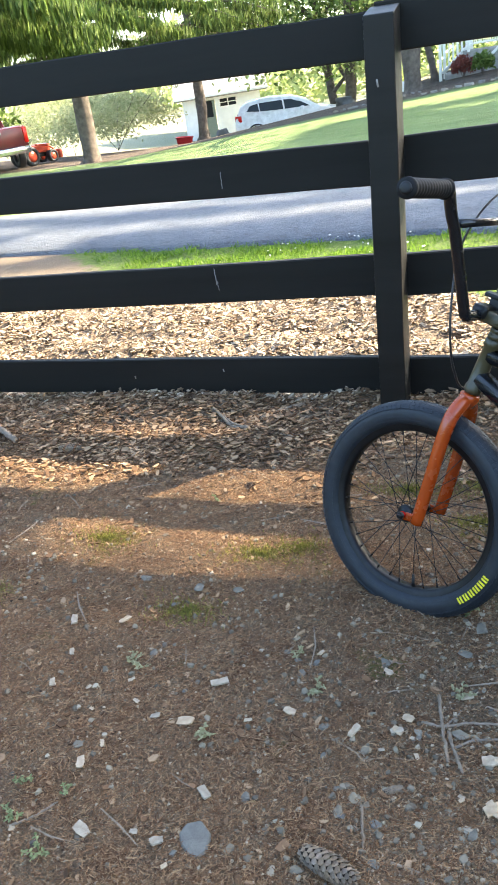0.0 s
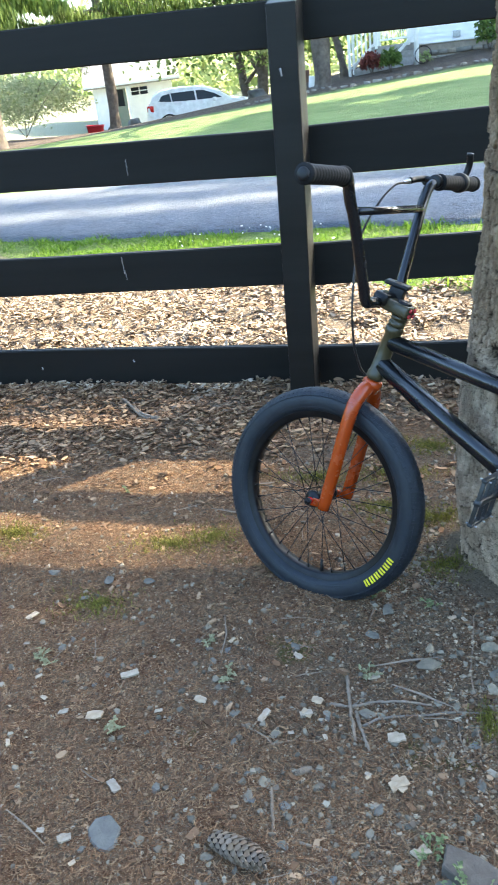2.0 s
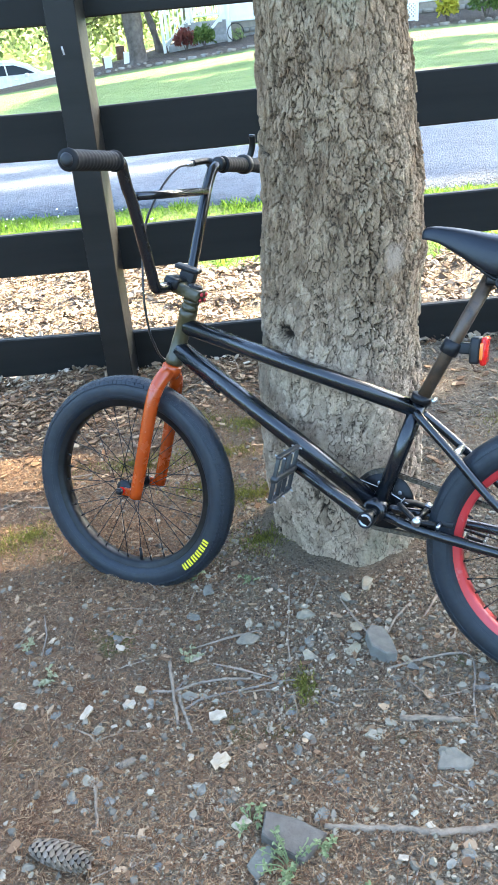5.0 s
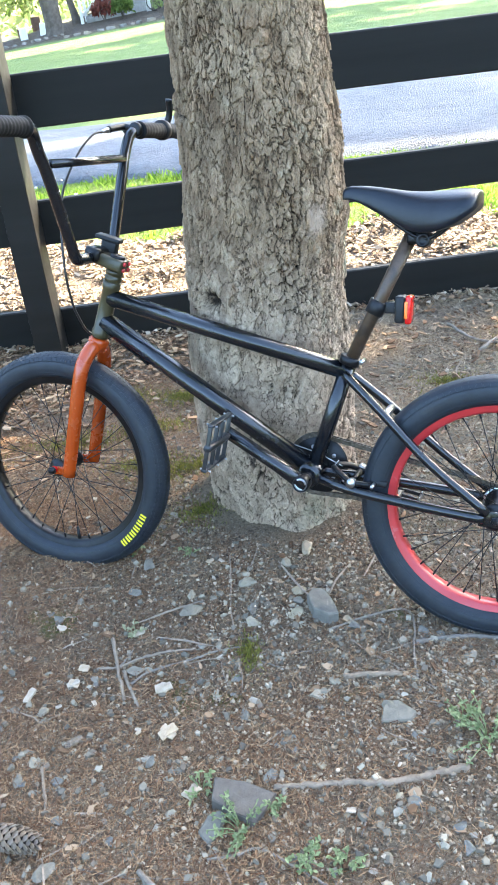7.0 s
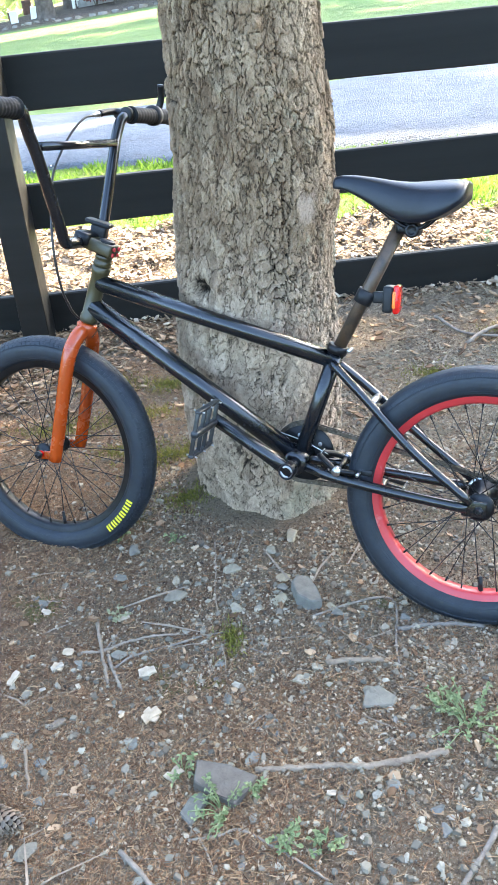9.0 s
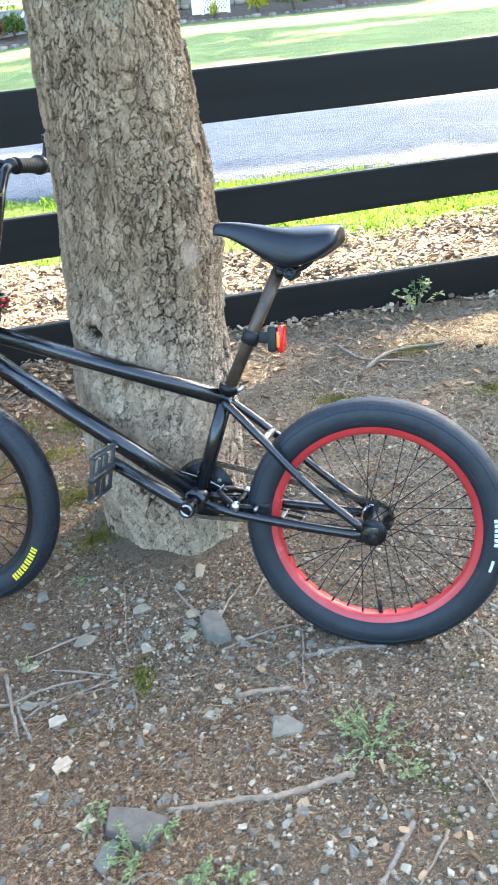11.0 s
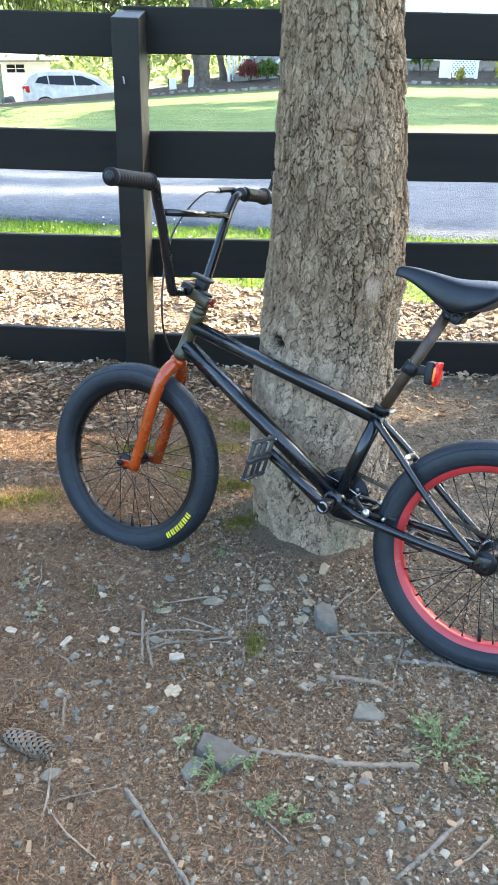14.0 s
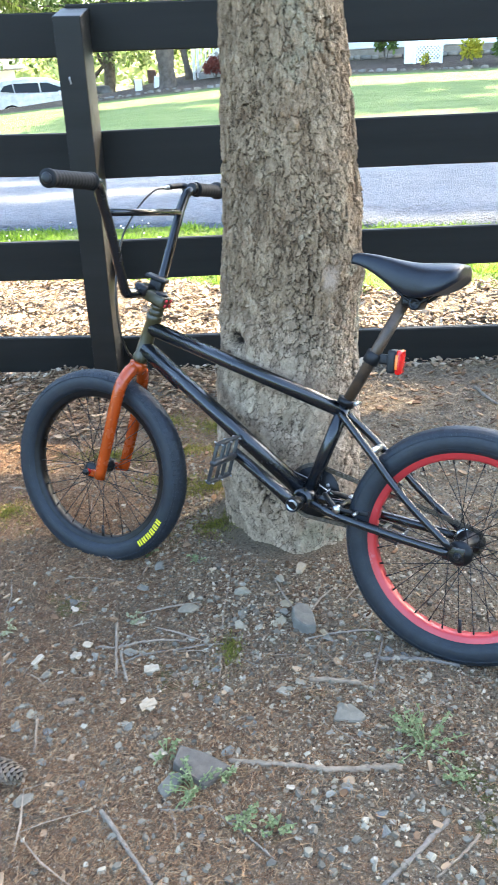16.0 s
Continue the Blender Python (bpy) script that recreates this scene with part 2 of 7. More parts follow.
def sliver_template(seed):
    """A fallen spruce needle: one straight, slightly twisted sliver, one unit long."""
    r = random.Random(seed)
    w, t, c = r.uniform(0.030, 0.045), r.uniform(0.01, 0.05), r.uniform(-0.03, 0.03)
    return np.array([(-0.5, -w, 0.0), (0.5, c - w * 0.7, t * 0.4), (0.5, c + w * 0.7, t), (-0.5, w, t * 0.6)]), [(0, 1, 2, 3)]


def crumb_template(seed):
    """A crumb of bark or earth: a low, crooked pyramid of about unit size."""
    r = random.Random(seed)
    vs = [(math.cos(a) * r.uniform(0.3, 0.6), math.sin(a) * r.uniform(0.2, 0.5), -0.1) for a in (0.3, 1.9, 3.4, 5.0)]
    vs.append((r.uniform(-0.2, 0.2), r.uniform(-0.2, 0.2), r.uniform(0.15, 0.35)))
    return np.array(vs), [(0, 1, 4), (1, 2, 4), (2, 3, 4), (3, 0, 4)]


def blade_template(seed, w=0.03):
    """A grass blade one unit high."""
    r = random.Random(seed)
    bx, by = r.uniform(-0.5, 0.5), r.uniform(-0.4, 0.4)
    vs = []
    for z in (0.0, 0.45, 0.8):
        k = w * (1 - 0.6 * z)
        vs += [(bx * z * z - k, by * z * z, z * (1 - 0.15 * z)), (bx * z * z + k, by * z * z + k * 0.4, z * (1 - 0.15 * z))]
    vs.append((bx, by, 0.85))
    return np.array(vs), [(0, 1, 3, 2), (2, 3, 5, 4), (4, 5, 6)]


def leaf_template(seed):
    """A small folded leaf, one unit long, from its stalk."""
    r = random.Random(seed)
    f = r.uniform(0.08, 0.2)
    vs = [(0, 0, 0), (0.35, -0.28, f), (0.75, -0.22, f), (1.0, 0, 0.0), (0.75, 0.22, f), (0.35, 0.28, f), (0.5, 0, 0.02)]
    return np.array(vs), [(0, 1, 6), (1, 2, 6), (2, 3, 6), (3, 4, 6), (4, 5, 6), (5, 0, 6)]


def placed(x, y, z, s, yaw=0.0, tx=0.0, ty=0.0, sy=1.0, sz=1.0):
    m = Euler((tx, ty, yaw)).to_matrix().to_4x4() @ Matrix.Diagonal((s, s * sy, s * sz, 1))
    m.translation = (x, y, z)
    return m


# ---- ground ----
def sstep(a, b, x):
    t = np.clip((np.asarray(x, float) - a) / (b - a), 0, 1)
    return t * t * (3 - 2 * t)


G1, G2, G3 = Grid(3), Grid(5), Grid(8)


def height(x, y):
    """The lie of the land."""
    x, y = np.asarray(x, float), np.asarray(y, float)
    near = 1 - sstep(5, 7, np.hypot(x, y - 1.5))
    z = near * (0.030 * (G1.at(x * 1.7 + 9, y * 1.7 + 4) - 0.5) + 0.014 * (G2.at(x * 6 + 20, y * 6 + 7) - 0.5)
                + 0.006 * (G3.at(x * 21, y * 21 + 3) - 0.5))
    z = z + 0.012 * sstep(1.6, 1.0, y) - 0.008 * sstep(1.2, 1.5, y) * sstep(1.9, 1.6, y)
    z = z + 0.05 * np.exp(-((x - 0.40) ** 2 + (y - 1.86) ** 2) / 0.07)
    z = z + 0.03 * sstep(2.3, 2.7, y) * sstep(4.8, 3.6, y)
    z = z + 0.05 * (G2.at(x * 4.5 + 3, y * 6.5 + 11) - 0.5) * sstep(2.3, 2.6, y) * sstep(4.4, 3.9, y) * near
    z = z - 0.10 * sstep(3.6, 5.6, y)
    s = np.clip(y - 8.2, 0, 26)
    z = z + s * (0.0235 + 0.0057 * np.clip(x, -11, 0.8)) * sstep(30, 12, np.abs(x))
    z = z - 0.75 * sstep(28.0, 30.0, y) * sstep(-4.5, -6.0, x) + 0.08 * sstep(20.5, 21.5, y) * sstep(-3.8, -2.6, x)
    return z


def gz(x, y):
    return float(height(x, y))


def ground_material():
    k = Mat("earth_and_grass", 0.95, 0.0, 0.2)
    x, y = k.axis(0), k.axis(1)
    big, mid, fine = k.noise(1.6, 5), k.noise(9, 6, 0.65), k.noise(90, 5, 0.7)
    fibre = k.noise(60, 4, 0.7, (1.0, 3.0, 1.0), 1.2)
    dirt = k.ramp(mid, (0.25, (0.110, 0.084, 0.055)), (0.5, (0.220, 0.175, 0.118)), (0.75, (0.35, 0.290, 0.202)))
    rust = k.ramp(fibre, (0.3, (0.060, 0.030, 0.016)), (0.55, (0.160, 0.085, 0.043)), (0.75, (0.29, 0.172, 0.092)))
    grey = k.ramp(fine, (0.3, (0.145, 0.122, 0.086)), (0.7, (0.37, 0.320, 0.236)))
    # needles lie thick away from the trunk, bare grey earth near it
    dx = k.maths("SUBTRACT", x, 0.55)
    bare = k.maths("ADD", k.maths("MULTIPLY", dx, 0.55), k.maths("MULTIPLY", k.maths("SUBTRACT", big, 0.5), 2.2))
    near = k.mix(k.step(k.maths("ADD", bare, 0.40), 0.0, 0.9), k.mix(k.step(mid, 0.30, 0.62), dirt, rust), k.mix(0.5, dirt, grey))
    moss = k.step(k.maths("ADD", k.noise(4.5, 3), k.maths("MULTIPLY", k.noise(40, 3), 0.12)), 0.68, 0.74)
    near = k.mix(k.maths("MULTIPLY", moss, 0.7), near, (0.085, 0.105, 0.022))
    chips = k.ramp(fine, (0.3, (0.075, 0.055, 0.040)), (0.5, (0.200, 0.154, 0.110)), (0.7, (0.40, 0.33, 0.25)))
    wob = k.maths("ADD", y, k.maths("MULTIPLY", k.maths("SUBTRACT", big, 0.5), 0.9))
    col = k.mix(k.step(k.maths("MULTIPLY", wob, 0.1), 0.225, 0.25), near, chips)
    grass = k.ramp(k.noise(22, 6, 0.7), (0.3, (0.060, 0.105, 0.018)), (0.55, (0.13, 0.205, 0.038)), (0.75, (0.22, 0.285, 0.07)))
    edge = k.maths("ADD", k.maths("ADD", y, k.maths("MULTIPLY", k.maths("SUBTRACT", mid, 0.5), 0.5)), k.maths("ADD", k.maths("MULTIPLY", k.maths("MINIMUM", x, 1.0), 0.26), k.maths("MULTIPLY", k.maths("MINIMUM", k.maths("ADD", x, 2.0), 0.0), 0.66)))
    col = k.mix(k.step(k.maths("MULTIPLY", edge, 0.1), 0.398, 0.412), col, grass)
    lawn = k.mix(k.step(k.noise(0.5, 4), 0.4, 0.65), (0.125, 0.212, 0.052), (0.175, 0.265, 0.082))
    lawn = k.mix(k.noise(6, 6, 0.7), lawn, (0.225, 0.305, 0.125))
    lawn = k.mix(k.maths("MULTIPLY", k.step(k.noise(2.4, 7, 0.8, (0.3, 1.0, 1.0)), 0.42, 0.60), 0.55), lawn, (0.090, 0.162, 0.040))
    col = k.mix(k.step(k.maths("MULTIPLY", y, 0.1), 0.80, 0.84), col, lawn)
    mulch = k.ramp(k.noise(7, 6, 0.7), (0.3, (0.045, 0.034, 0.028)), (0.7, (0.14, 0.11, 0.09)))
    far = k.maths("ADD", y, k.maths("ADD", k.maths("MULTIPLY", k.maths("ABSOLUTE", k.maths("ADD", x, -1.0)), 0.0), k.maths("MULTIPLY", big, 0.8)))
    col = k.mix(k.step(k.maths("MULTIPLY", far, 0.01), 0.2055, 0.2075), col, mulch)
    col = k.mix(k.step(k.maths("MULTIPLY", y, 0.01), 0.30, 0.31), col, (0.30, 0.30, 0.19))
    speck = k.noise(240, 3, 0.8)
    col = k.mix(k.maths("MULTIPLY", k.step(speck, 0.55, 0.66), 0.8), col, k.mix(0.65, col, (0.52, 0.43, 0.33)))
    col = k.mix(k.maths("MULTIPLY", k.step(k.noise(150, 4, 0.8), 0.54, 0.62), 0.7), col, (0.035, 0.026, 0.020))
    k.colour(col).bump(k.maths("ADD", k.maths("ADD", fine, k.maths("MULTIPLY", speck, 0.7)), k.maths("MULTIPLY", fibre, 0.8)), 1.0, 0.018)
    return k.m


def build_ground():
    def line(fine_lo, fine_hi, step, far):
        a = list(np.arange(fine_lo, fine_hi, step))
        s, hi, lo = step, a[-1], a[0]
        up, dn = [], []
        while hi < far:
            s *= 1.16
            hi += s
            up.append(hi)
        s = step
        while lo > -far:
            s *= 1.16
            lo -= s
            dn.append(lo)
        return np.array(dn[::-1] + a + up)
    xs, ys = line(-2.3, 2.4, 0.022, 900), line(0.3, 4.6, 0.022, 900)
    X, Y = np.meshgrid(xs, ys, indexing="ij")
    Z = height(X, Y)
    n, m = X.shape
    i = np.arange(n * m).reshape(n, m)
    F = np.stack([i[:-1, :-1], i[1:, :-1], i[1:, 1:], i[:-1, 1:]], -1).reshape(-1, 4)
    ob = mesh_of("ground", np.stack([X, Y, Z], -1).reshape(-1, 3), F.tolist(), ground_material(), smooth=True)
    return tagged(ob, "brown needle-strewn earth running into wood chips, grass and lawn", "ground", kind="structure")


build_ground()


def build_road():
    k = Mat("asphalt", 0.75, 0.0, 0.5)
    n = k.noise(3, 6, 0.7)
    g = k.voronoi(75)
    # greys tinted blue in place of a real sky reflection
    col = k.ramp(k.maths("ADD", k.maths("MULTIPLY", n, 0.7), k.maths("MULTIPLY", g, 0.5)),
                 (0.35, (0.055, 0.066, 0.086)), (0.6, (0.104, 0.121, 0.150)), (0.85, (0.165, 0.184, 0.214)))
    worn = k.step(k.noise(0.9, 5, 0.7, (0.35, 1.0, 1.0)), 0.45, 0.62)
    col = k.mix(k.maths("MULTIPLY", worn, 0.5), col, (0.155, 0.170, 0.192))
    pit = k.step(k.noise(24, 6, 0.85, (0.6, 1.0, 1.0)), 0.50, 0.60)
    k.colour(k.mix(k.maths("MULTIPLY", pit, 0.6), col, (0.045, 0.046, 0.050))).bump(k.maths("ADD", g, k.noise(60, 5, 0.8)), 1.0, 0.014)
    xs = np.concatenate([np.arange(-60, -8, 2.0), np.arange(-8, 8, 0.25), np.arange(8, 62, 2.0)])
    rows = []
    for x in xs:
        w1, w2 = 0.10 * (G1.at(x * 1.1, 3.0) - 0.5), 0.10 * (G2.at(x * 1.1, 8.0) - 0.5)
        y0, y1 = 5.85 - 0.10 * min(max(x, -6), 6) + w1, 8.25 + w2 + 0.55 * sstep(-0.8, -3.2, x) + 0.75 * sstep(0.6, 3.0, x)
        for f in (0, 0.02, 0.25, 0.5, 0.75, 0.98, 1.0):
            y = y0 + (y1 - y0) * f
            z = gz(x, y) + (0.035 if 0.01 < f < 0.99 else -0.03) + 0.03 * math.sin(f * math.pi)
            rows.append((x, y, z))
    m = 7
    F = [(a * m + b, (a + 1) * m + b, (a + 1) * m + b + 1, a * m + b + 1) for a in range(len(xs) - 1) for b in range(m - 1)]
    ob = mesh_of("road", rows, F, k.m, smooth=True)
    tagged(ob, "weathered grey asphalt driveway with fine cracks", "road", kind="structure")


build_road()


# ---- fence ----
def paint_black(name, gloss, rough):
    k = Mat(name, rough, 0.0, gloss)
    grain = k.noise(14, 6, 0.6, (0.06, 1.0, 1.0))
    worn = k.step(k.noise(7, 6, 0.75, (0.3, 1, 1)), 0.70, 0.80)
    col = k.ramp(grain, (0.3, (0.0078, 0.0074, 0.0064)), (0.7, (0.0150, 0.0143, 0.0126)))
    k.colour(k.mix(k.maths("MULTIPLY", worn, 0.25), col, (0.05, 0.048, 0.045)))
    k.roughness(k.ramp(grain, (0.2, (rough - 0.1,) * 3), (0.8, (rough + 0.12,) * 3)))
    return k.bump(grain, 0.35, 0.004).m


FENCE_PAINT = paint_black("black_fence_paint", 0.18, 0.6)
POST_PAINT = paint_black("black_post_paint", 0.24, 0.5)
DRIP_WHITE = plain("chalky_drips", (0.30, 0.29, 0.27), 0.9, 0, 0.3, 80)
FY = 2.83                                    # near face of the rails
# lower and upper edge of each rail at the two ends of a bay
BAY_LEFT = (((0.052, 0.197), (0.034, 0.176)), ((0.404, 0.546), (0.402, 0.541)), ((0.806, 0.938), (0.762, 0.900)), ((1.186, 1.311), (1.128, 1.256)))
BAY_RIGHT = (((0.030, 0.171), (0.050, 0.196)), ((0.394, 0.537), (0.438, 0.563)), ((0.751, 0.903), (0.763, 0.919)), ((1.140, 1.277), (1.118, 1.240)))
POSTS = (-5.155, -2.715, -0.284, 2.165, 4.605)


def build_fence():
    fence = empty("fence", pose(0, FY, 0))
    for i, px in enumerate(POSTS):
        bm = bmesh.new()
        box((0.088, 0.120, 1.62), (0, 0, 0.44), bm=bm, bevel=0.004)
        top = [v for v in bm.verts if v.co.z > 1.2]
        for v in top:
            v.co.z += 0.012 * (v.co.y / 0.06) + 0.004
        bmesh.ops.subdivide_edges(bm, edges=[e for e in bm.edges if abs(e.verts[0].co.z - e.verts[1].co.z) > 0.5], cuts=8)
        for v in bm.verts:
            v.co.x += 0.002 * vnoise(v.co.x * 3 + i * 7, v.co.z * 4)
        post = part("post", bm, POST_PAINT, fence, smooth=False)
        post.matrix_basis = pose(px, -0.061, 0, 0, 1.5 if i == 2 else 0.5, 0)
    for b in range(len(POSTS) - 1):
        for j, ((a0, a1), (b0, b1)) in enumerate(BAY_LEFT if b < 2 else BAY_RIGHT):
            if b != 1 and b != 2:            # the outer bays run level from the neighbouring end
                a0, a1, b0, b1 = (a0, a1, a0, a1) if b == 0 else (b0, b1, b0, b1)
            x0, x1 = POSTS[b] + 0.002, POSTS[b + 1] - 0.002
            n = 24
            bm = bmesh.new()
            rows = []
            for i in range(n + 1):
                x = x0 + (x1 - x0) * i / n
                z0, z1 = a0 + (b0 - a0) * i / n, a1 + (b1 - a1) * i / n
                sag = 0.003 * vnoise(x * 0.8, j * 5.0 + b)
                d = 0.004 * vnoise(x * 1.1 + 7, j * 3.0 + b)
                c = 0.004
                prof = ((c, z0), (0, z0 + c), (0, z1 - c), (c, z1), (0.024, z1), (0.024, z0))
                rows.append([bm.verts.new((x, yy + d, zz + sag + 0.002 * vnoise(x * 3, zz * 40))) for yy, zz in prof])
            for i in range(n):
                for q in range(6):
                    bm.faces.new((rows[i][q], rows[i + 1][q], rows[i + 1][(q + 1) % 6], rows[i][(q + 1) % 6]))
            bm.faces.new(rows[0])
            bm.faces.new(rows[-1][::-1])
            bmesh.ops.recalc_face_normals(bm, faces=bm.faces[:])
            part("rail", bm, FENCE_PAINT, fence, smooth=False)
    for x, z, w, h in ((-0.84, 0.830, 0.0035, 0.055), (-0.92, 0.50, 0.005, 0.060), (-0.915, 0.465, 0.003, 0.035), (-1.34, 0.11, 0.007, 0.012), (-0.95, 0.135, 0.008, 0.009)):
        pts = [(x + 0.003 * vnoise(i * 0.9, x * 9), 0.0, z + h * (0.5 - i / 8)) for i in range(9)]
        part("paint_drip", sweep(pts, [w * (0.25 + 0.35 * abs(vnoise(i * 1.3, x * 5 + 2))) for i in range(9)], 6), DRIP_WHITE, fence, "thin whitish drip mark")
    part("nick", sweep([(-0.266, -0.1235, 1.077), (-0.263, -0.1235, 1.055)], 0.003, 6), DRIP_WHITE, fence, "small pale nick in the post")
    return tagged(fence, "black-painted wooden four-rail fence with square posts", "fence")


build_fence()


# ---- the tree that the bicycle leans on ----
def bark_material():
    k = Mat("grey_bark", 0.95, 0.0, 0.15)

    def attribute(name):
        n = k.t.nodes.new("ShaderNodeAttribute")
        n.attribute_name = name
        return n.outputs["Fac"]
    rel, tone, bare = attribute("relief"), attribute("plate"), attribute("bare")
    n1, n2, n3 = k.noise(16, 6, 0.65), k.noise(95, 6, 0.8, (1, 1, 0.8)), k.noise(5, 4, 0.6)
    plate = k.ramp(n2, (0.30, (0.150, 0.109, 0.072)), (0.50, (0.310, 0.238, 0.166)), (0.70, (0.500, 0.408, 0.300)))
    warm = k.ramp(n1, (0.35, (0.255, 0.166, 0.104)), (0.65, (0.375, 0.290, 0.205)))
    col = k.mix(0.42, plate, warm)
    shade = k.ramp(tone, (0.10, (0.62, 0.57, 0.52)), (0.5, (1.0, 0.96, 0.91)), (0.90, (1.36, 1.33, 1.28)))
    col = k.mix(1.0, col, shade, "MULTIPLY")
    # silvery weathering low on the trunk, browner bark above
    z = k.axis(2)
    ragged = k.maths("ADD", z, k.maths("MULTIPLY", k.maths("SUBTRACT", n3, 0.5), 0.5))
    low = k.maths("SUBTRACT", 1.0, k.step(ragged, 0.42, 0.72))
    col = k.mix(low, k.mix(1.0, col, (0.93, 0.90, 0.85), "MULTIPLY"), k.mix(0.08, k.mix(1.0, col, (1.46, 1.49, 1.52), "MULTIPLY"), (0.62, 0.585, 0.54)))
    # pale grey-green crusts of lichen in ragged patches
    lich = k.step(k.maths("ADD", k.maths("MULTIPLY", k.noise(4.2, 3, 0.55), 0.75), k.maths("ADD", k.maths("MULTIPLY", k.noise(26, 4, 0.6), 0.26), k.maths("MULTIPLY", n2, 0.26))), 0.69, 0.76)
    side = k.step(k.axis(0), -0.08, 0.07)
    col = k.mix(k.maths("MULTIPLY", lich, k.maths("ADD", 0.15, k.maths("MULTIPLY", side, 0.40))), col, (0.330, 0.335, 0.240))
    fleck = k.step(k.noise(150, 4, 0.8, (1, 1, 0.7)), 0.58, 0.65)
    col = k.mix(k.maths("MULTIPLY", fleck, 0.5), col, (0.095, 0.075, 0.056))
    # dark crack interiors; recess shade is painted in here as well
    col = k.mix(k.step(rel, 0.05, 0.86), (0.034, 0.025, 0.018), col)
    col = k.mix(bare, col, k.mix(n2, (0.36, 0.270, 0.195), (0.47, 0.365, 0.275)))
    k.colour(col).bump(k.maths("ADD", n2, k.maths("MULTIPLY", k.noise(230, 4, 0.8, (1, 1, 0.5)), 0.8)), 1.0, 0.006)
    return k.m


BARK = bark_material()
TREE_X, TREE_Y = 0.405, 1.84


def build_tree_trunk(tree):
    zs = np.concatenate([np.arange(-0.08, 1.38, 0.0022), np.arange(1.40, 9.0, 0.08)])
    # close-set columns on the side towards the clearing, wide ones behind
    th = np.concatenate([np.radians(np.arange(168, 374, 0.50)), np.radians(np.arange(376, 527, 3.0))])
    nt = len(th)
    Z, T = np.meshgrid(zs, th, indexing="ij")
    prof_z = (-0.1, 0.0, 0.08, 0.2, 0.39, 0.54, 0.81, 1.05, 1.26, 2.5, 5.0, 9.0)
    prof_r = (0.158, 0.158, 0.165, 0.176, 0.172, 0.161, 0.154, 0.137, 0.121, 0.105, 0.08, 0.02)
    prof_x = (0.012, 0.011, 0.008, 0.0, 0.002, 0.008, 0.024, 0.014, 0.002, -0.02, 0.0, 0.0)
    Rr, Cx = np.interp(Z, prof_z, prof_r), np.interp(Z, prof_z, prof_x)
    flare = np.exp(-np.clip(Z, 0, 9) / 0.13)
    lobes = 0.004 * np.cos(3 * T + 3.4) + 0.005 * np.cos(5 * T + 2.0) + 0.005 * np.cos(9 * T + 1) + 0.012 * np.clip(1 - Z / 0.05, 0, 1)
    Rr = Rr * (1 + 0.022 * np.cos(2 * T + Z * 2) + 0.014 * np.cos(5 * T - Z * 3)) + flare * lobes
    U, V = (T / (2 * math.pi)) % 1.0, Z
    broad, wide, mid, fine, grit = Grid(43, 14, 64), Grid(44, 40, 64), Grid(45, 110, 128), Grid(41, 260, 256), Grid(42, 480, 512)
    # a common wobble makes every edge ragged
    wob = 0.9 * (mid.at(U * 110, V * 60) - 0.5) + 0.7 * (fine.at(U * 260, V * 170) - 0.5)

    def cells(nu, ch, seed, ragged, tall):
        g1, g2 = Grid(seed, nu // 2, 64), Grid(seed + 1, nu * 2, 64)
        a, b = U * nu, V / ch
        a2 = a + ragged * (g1.at(a * 0.5, b * 0.3) - 0.5) + 0.55 * ragged * (g2.at(a * 2, b * 1.7) - 0.5) + 0.30 * wob
        b2 = b + 0.9 * ragged * (g1.at(a * 0.5 + 7, b * 0.5 + 3) - 0.5) + 0.5 * ragged * (g2.at(a * 2 + 5, b * 1.3) - 0.5) + 0.35 * wob
        rs = np.random.RandomState(seed)
        jx, jy, jh = rs.rand(nu, 701), rs.rand(nu, 701), rs.rand(nu, 701)
        iu, iv = np.floor(a2).astype(int), np.floor(b2).astype(int)
        f1, f2, hh, lip = np.full(U.shape, 9.0), np.full(U.shape, 9.0), np.zeros(U.shape), np.zeros(U.shape)
        for da in (-1, 0, 1):
            for db in (-1, 0, 1):
                cu, cv = (iu + da) % nu, (iv + db) % 701
                dv = iv + db + jy[cu, cv] - b2
                du = iu + da + jx[cu, cv] - a2
                d = np.hypot(du, dv * tall)
                nearer = d < f1
                f2 = np.where(nearer, f1, np.minimum(f2, d))
                hh = np.where(nearer, jh[cu, cv], hh)
                lip = np.where(nearer, dv * 0.6 + du * (2 * jh[cv % nu, cu] - 1), lip)
                f1 = np.where(nearer, d, f1)
        return np.clip(f2 - f1, 0, 1), hh, lip

    e1, h1, p1 = cells(36, 0.040, 31, 0.95, 0.95)
    e2, h2, p2 = cells(78, 0.018, 35, 1.1, 0.9)
    e3, h3, p3 = cells(190, 0.012, 37, 1.2, 0.8)
    # thin scales lying over one another: a field cut into steps
    field = 0.58 * wide.at(U * 40 + 0.4 * wob, V * 24) + 0.28 * mid.at(U * 110 + 0.3 * wob, V * 70) + 0.14 * fine.at(U * 260, V * 190)
    steps = field * 8.0
    part_ = steps - np.floor(steps)
    terrace = np.floor(steps) + np.clip((part_ - 0.86) / 0.14, 0, 1)
    terrace = (terrace - 3.6) / 4.0
    # long upright furrows, strong towards the flanks
    flank = np.clip(np.abs(((np.degrees(T) - 262 + 180) % 360) - 180) / 75.0, 0, 1.2)
    strong = np.clip(1.5 * broad.at(U * 14 + 3, V * 5 + 2) - 0.32 + 0.70 * flank ** 2, 0.55, 1.25)
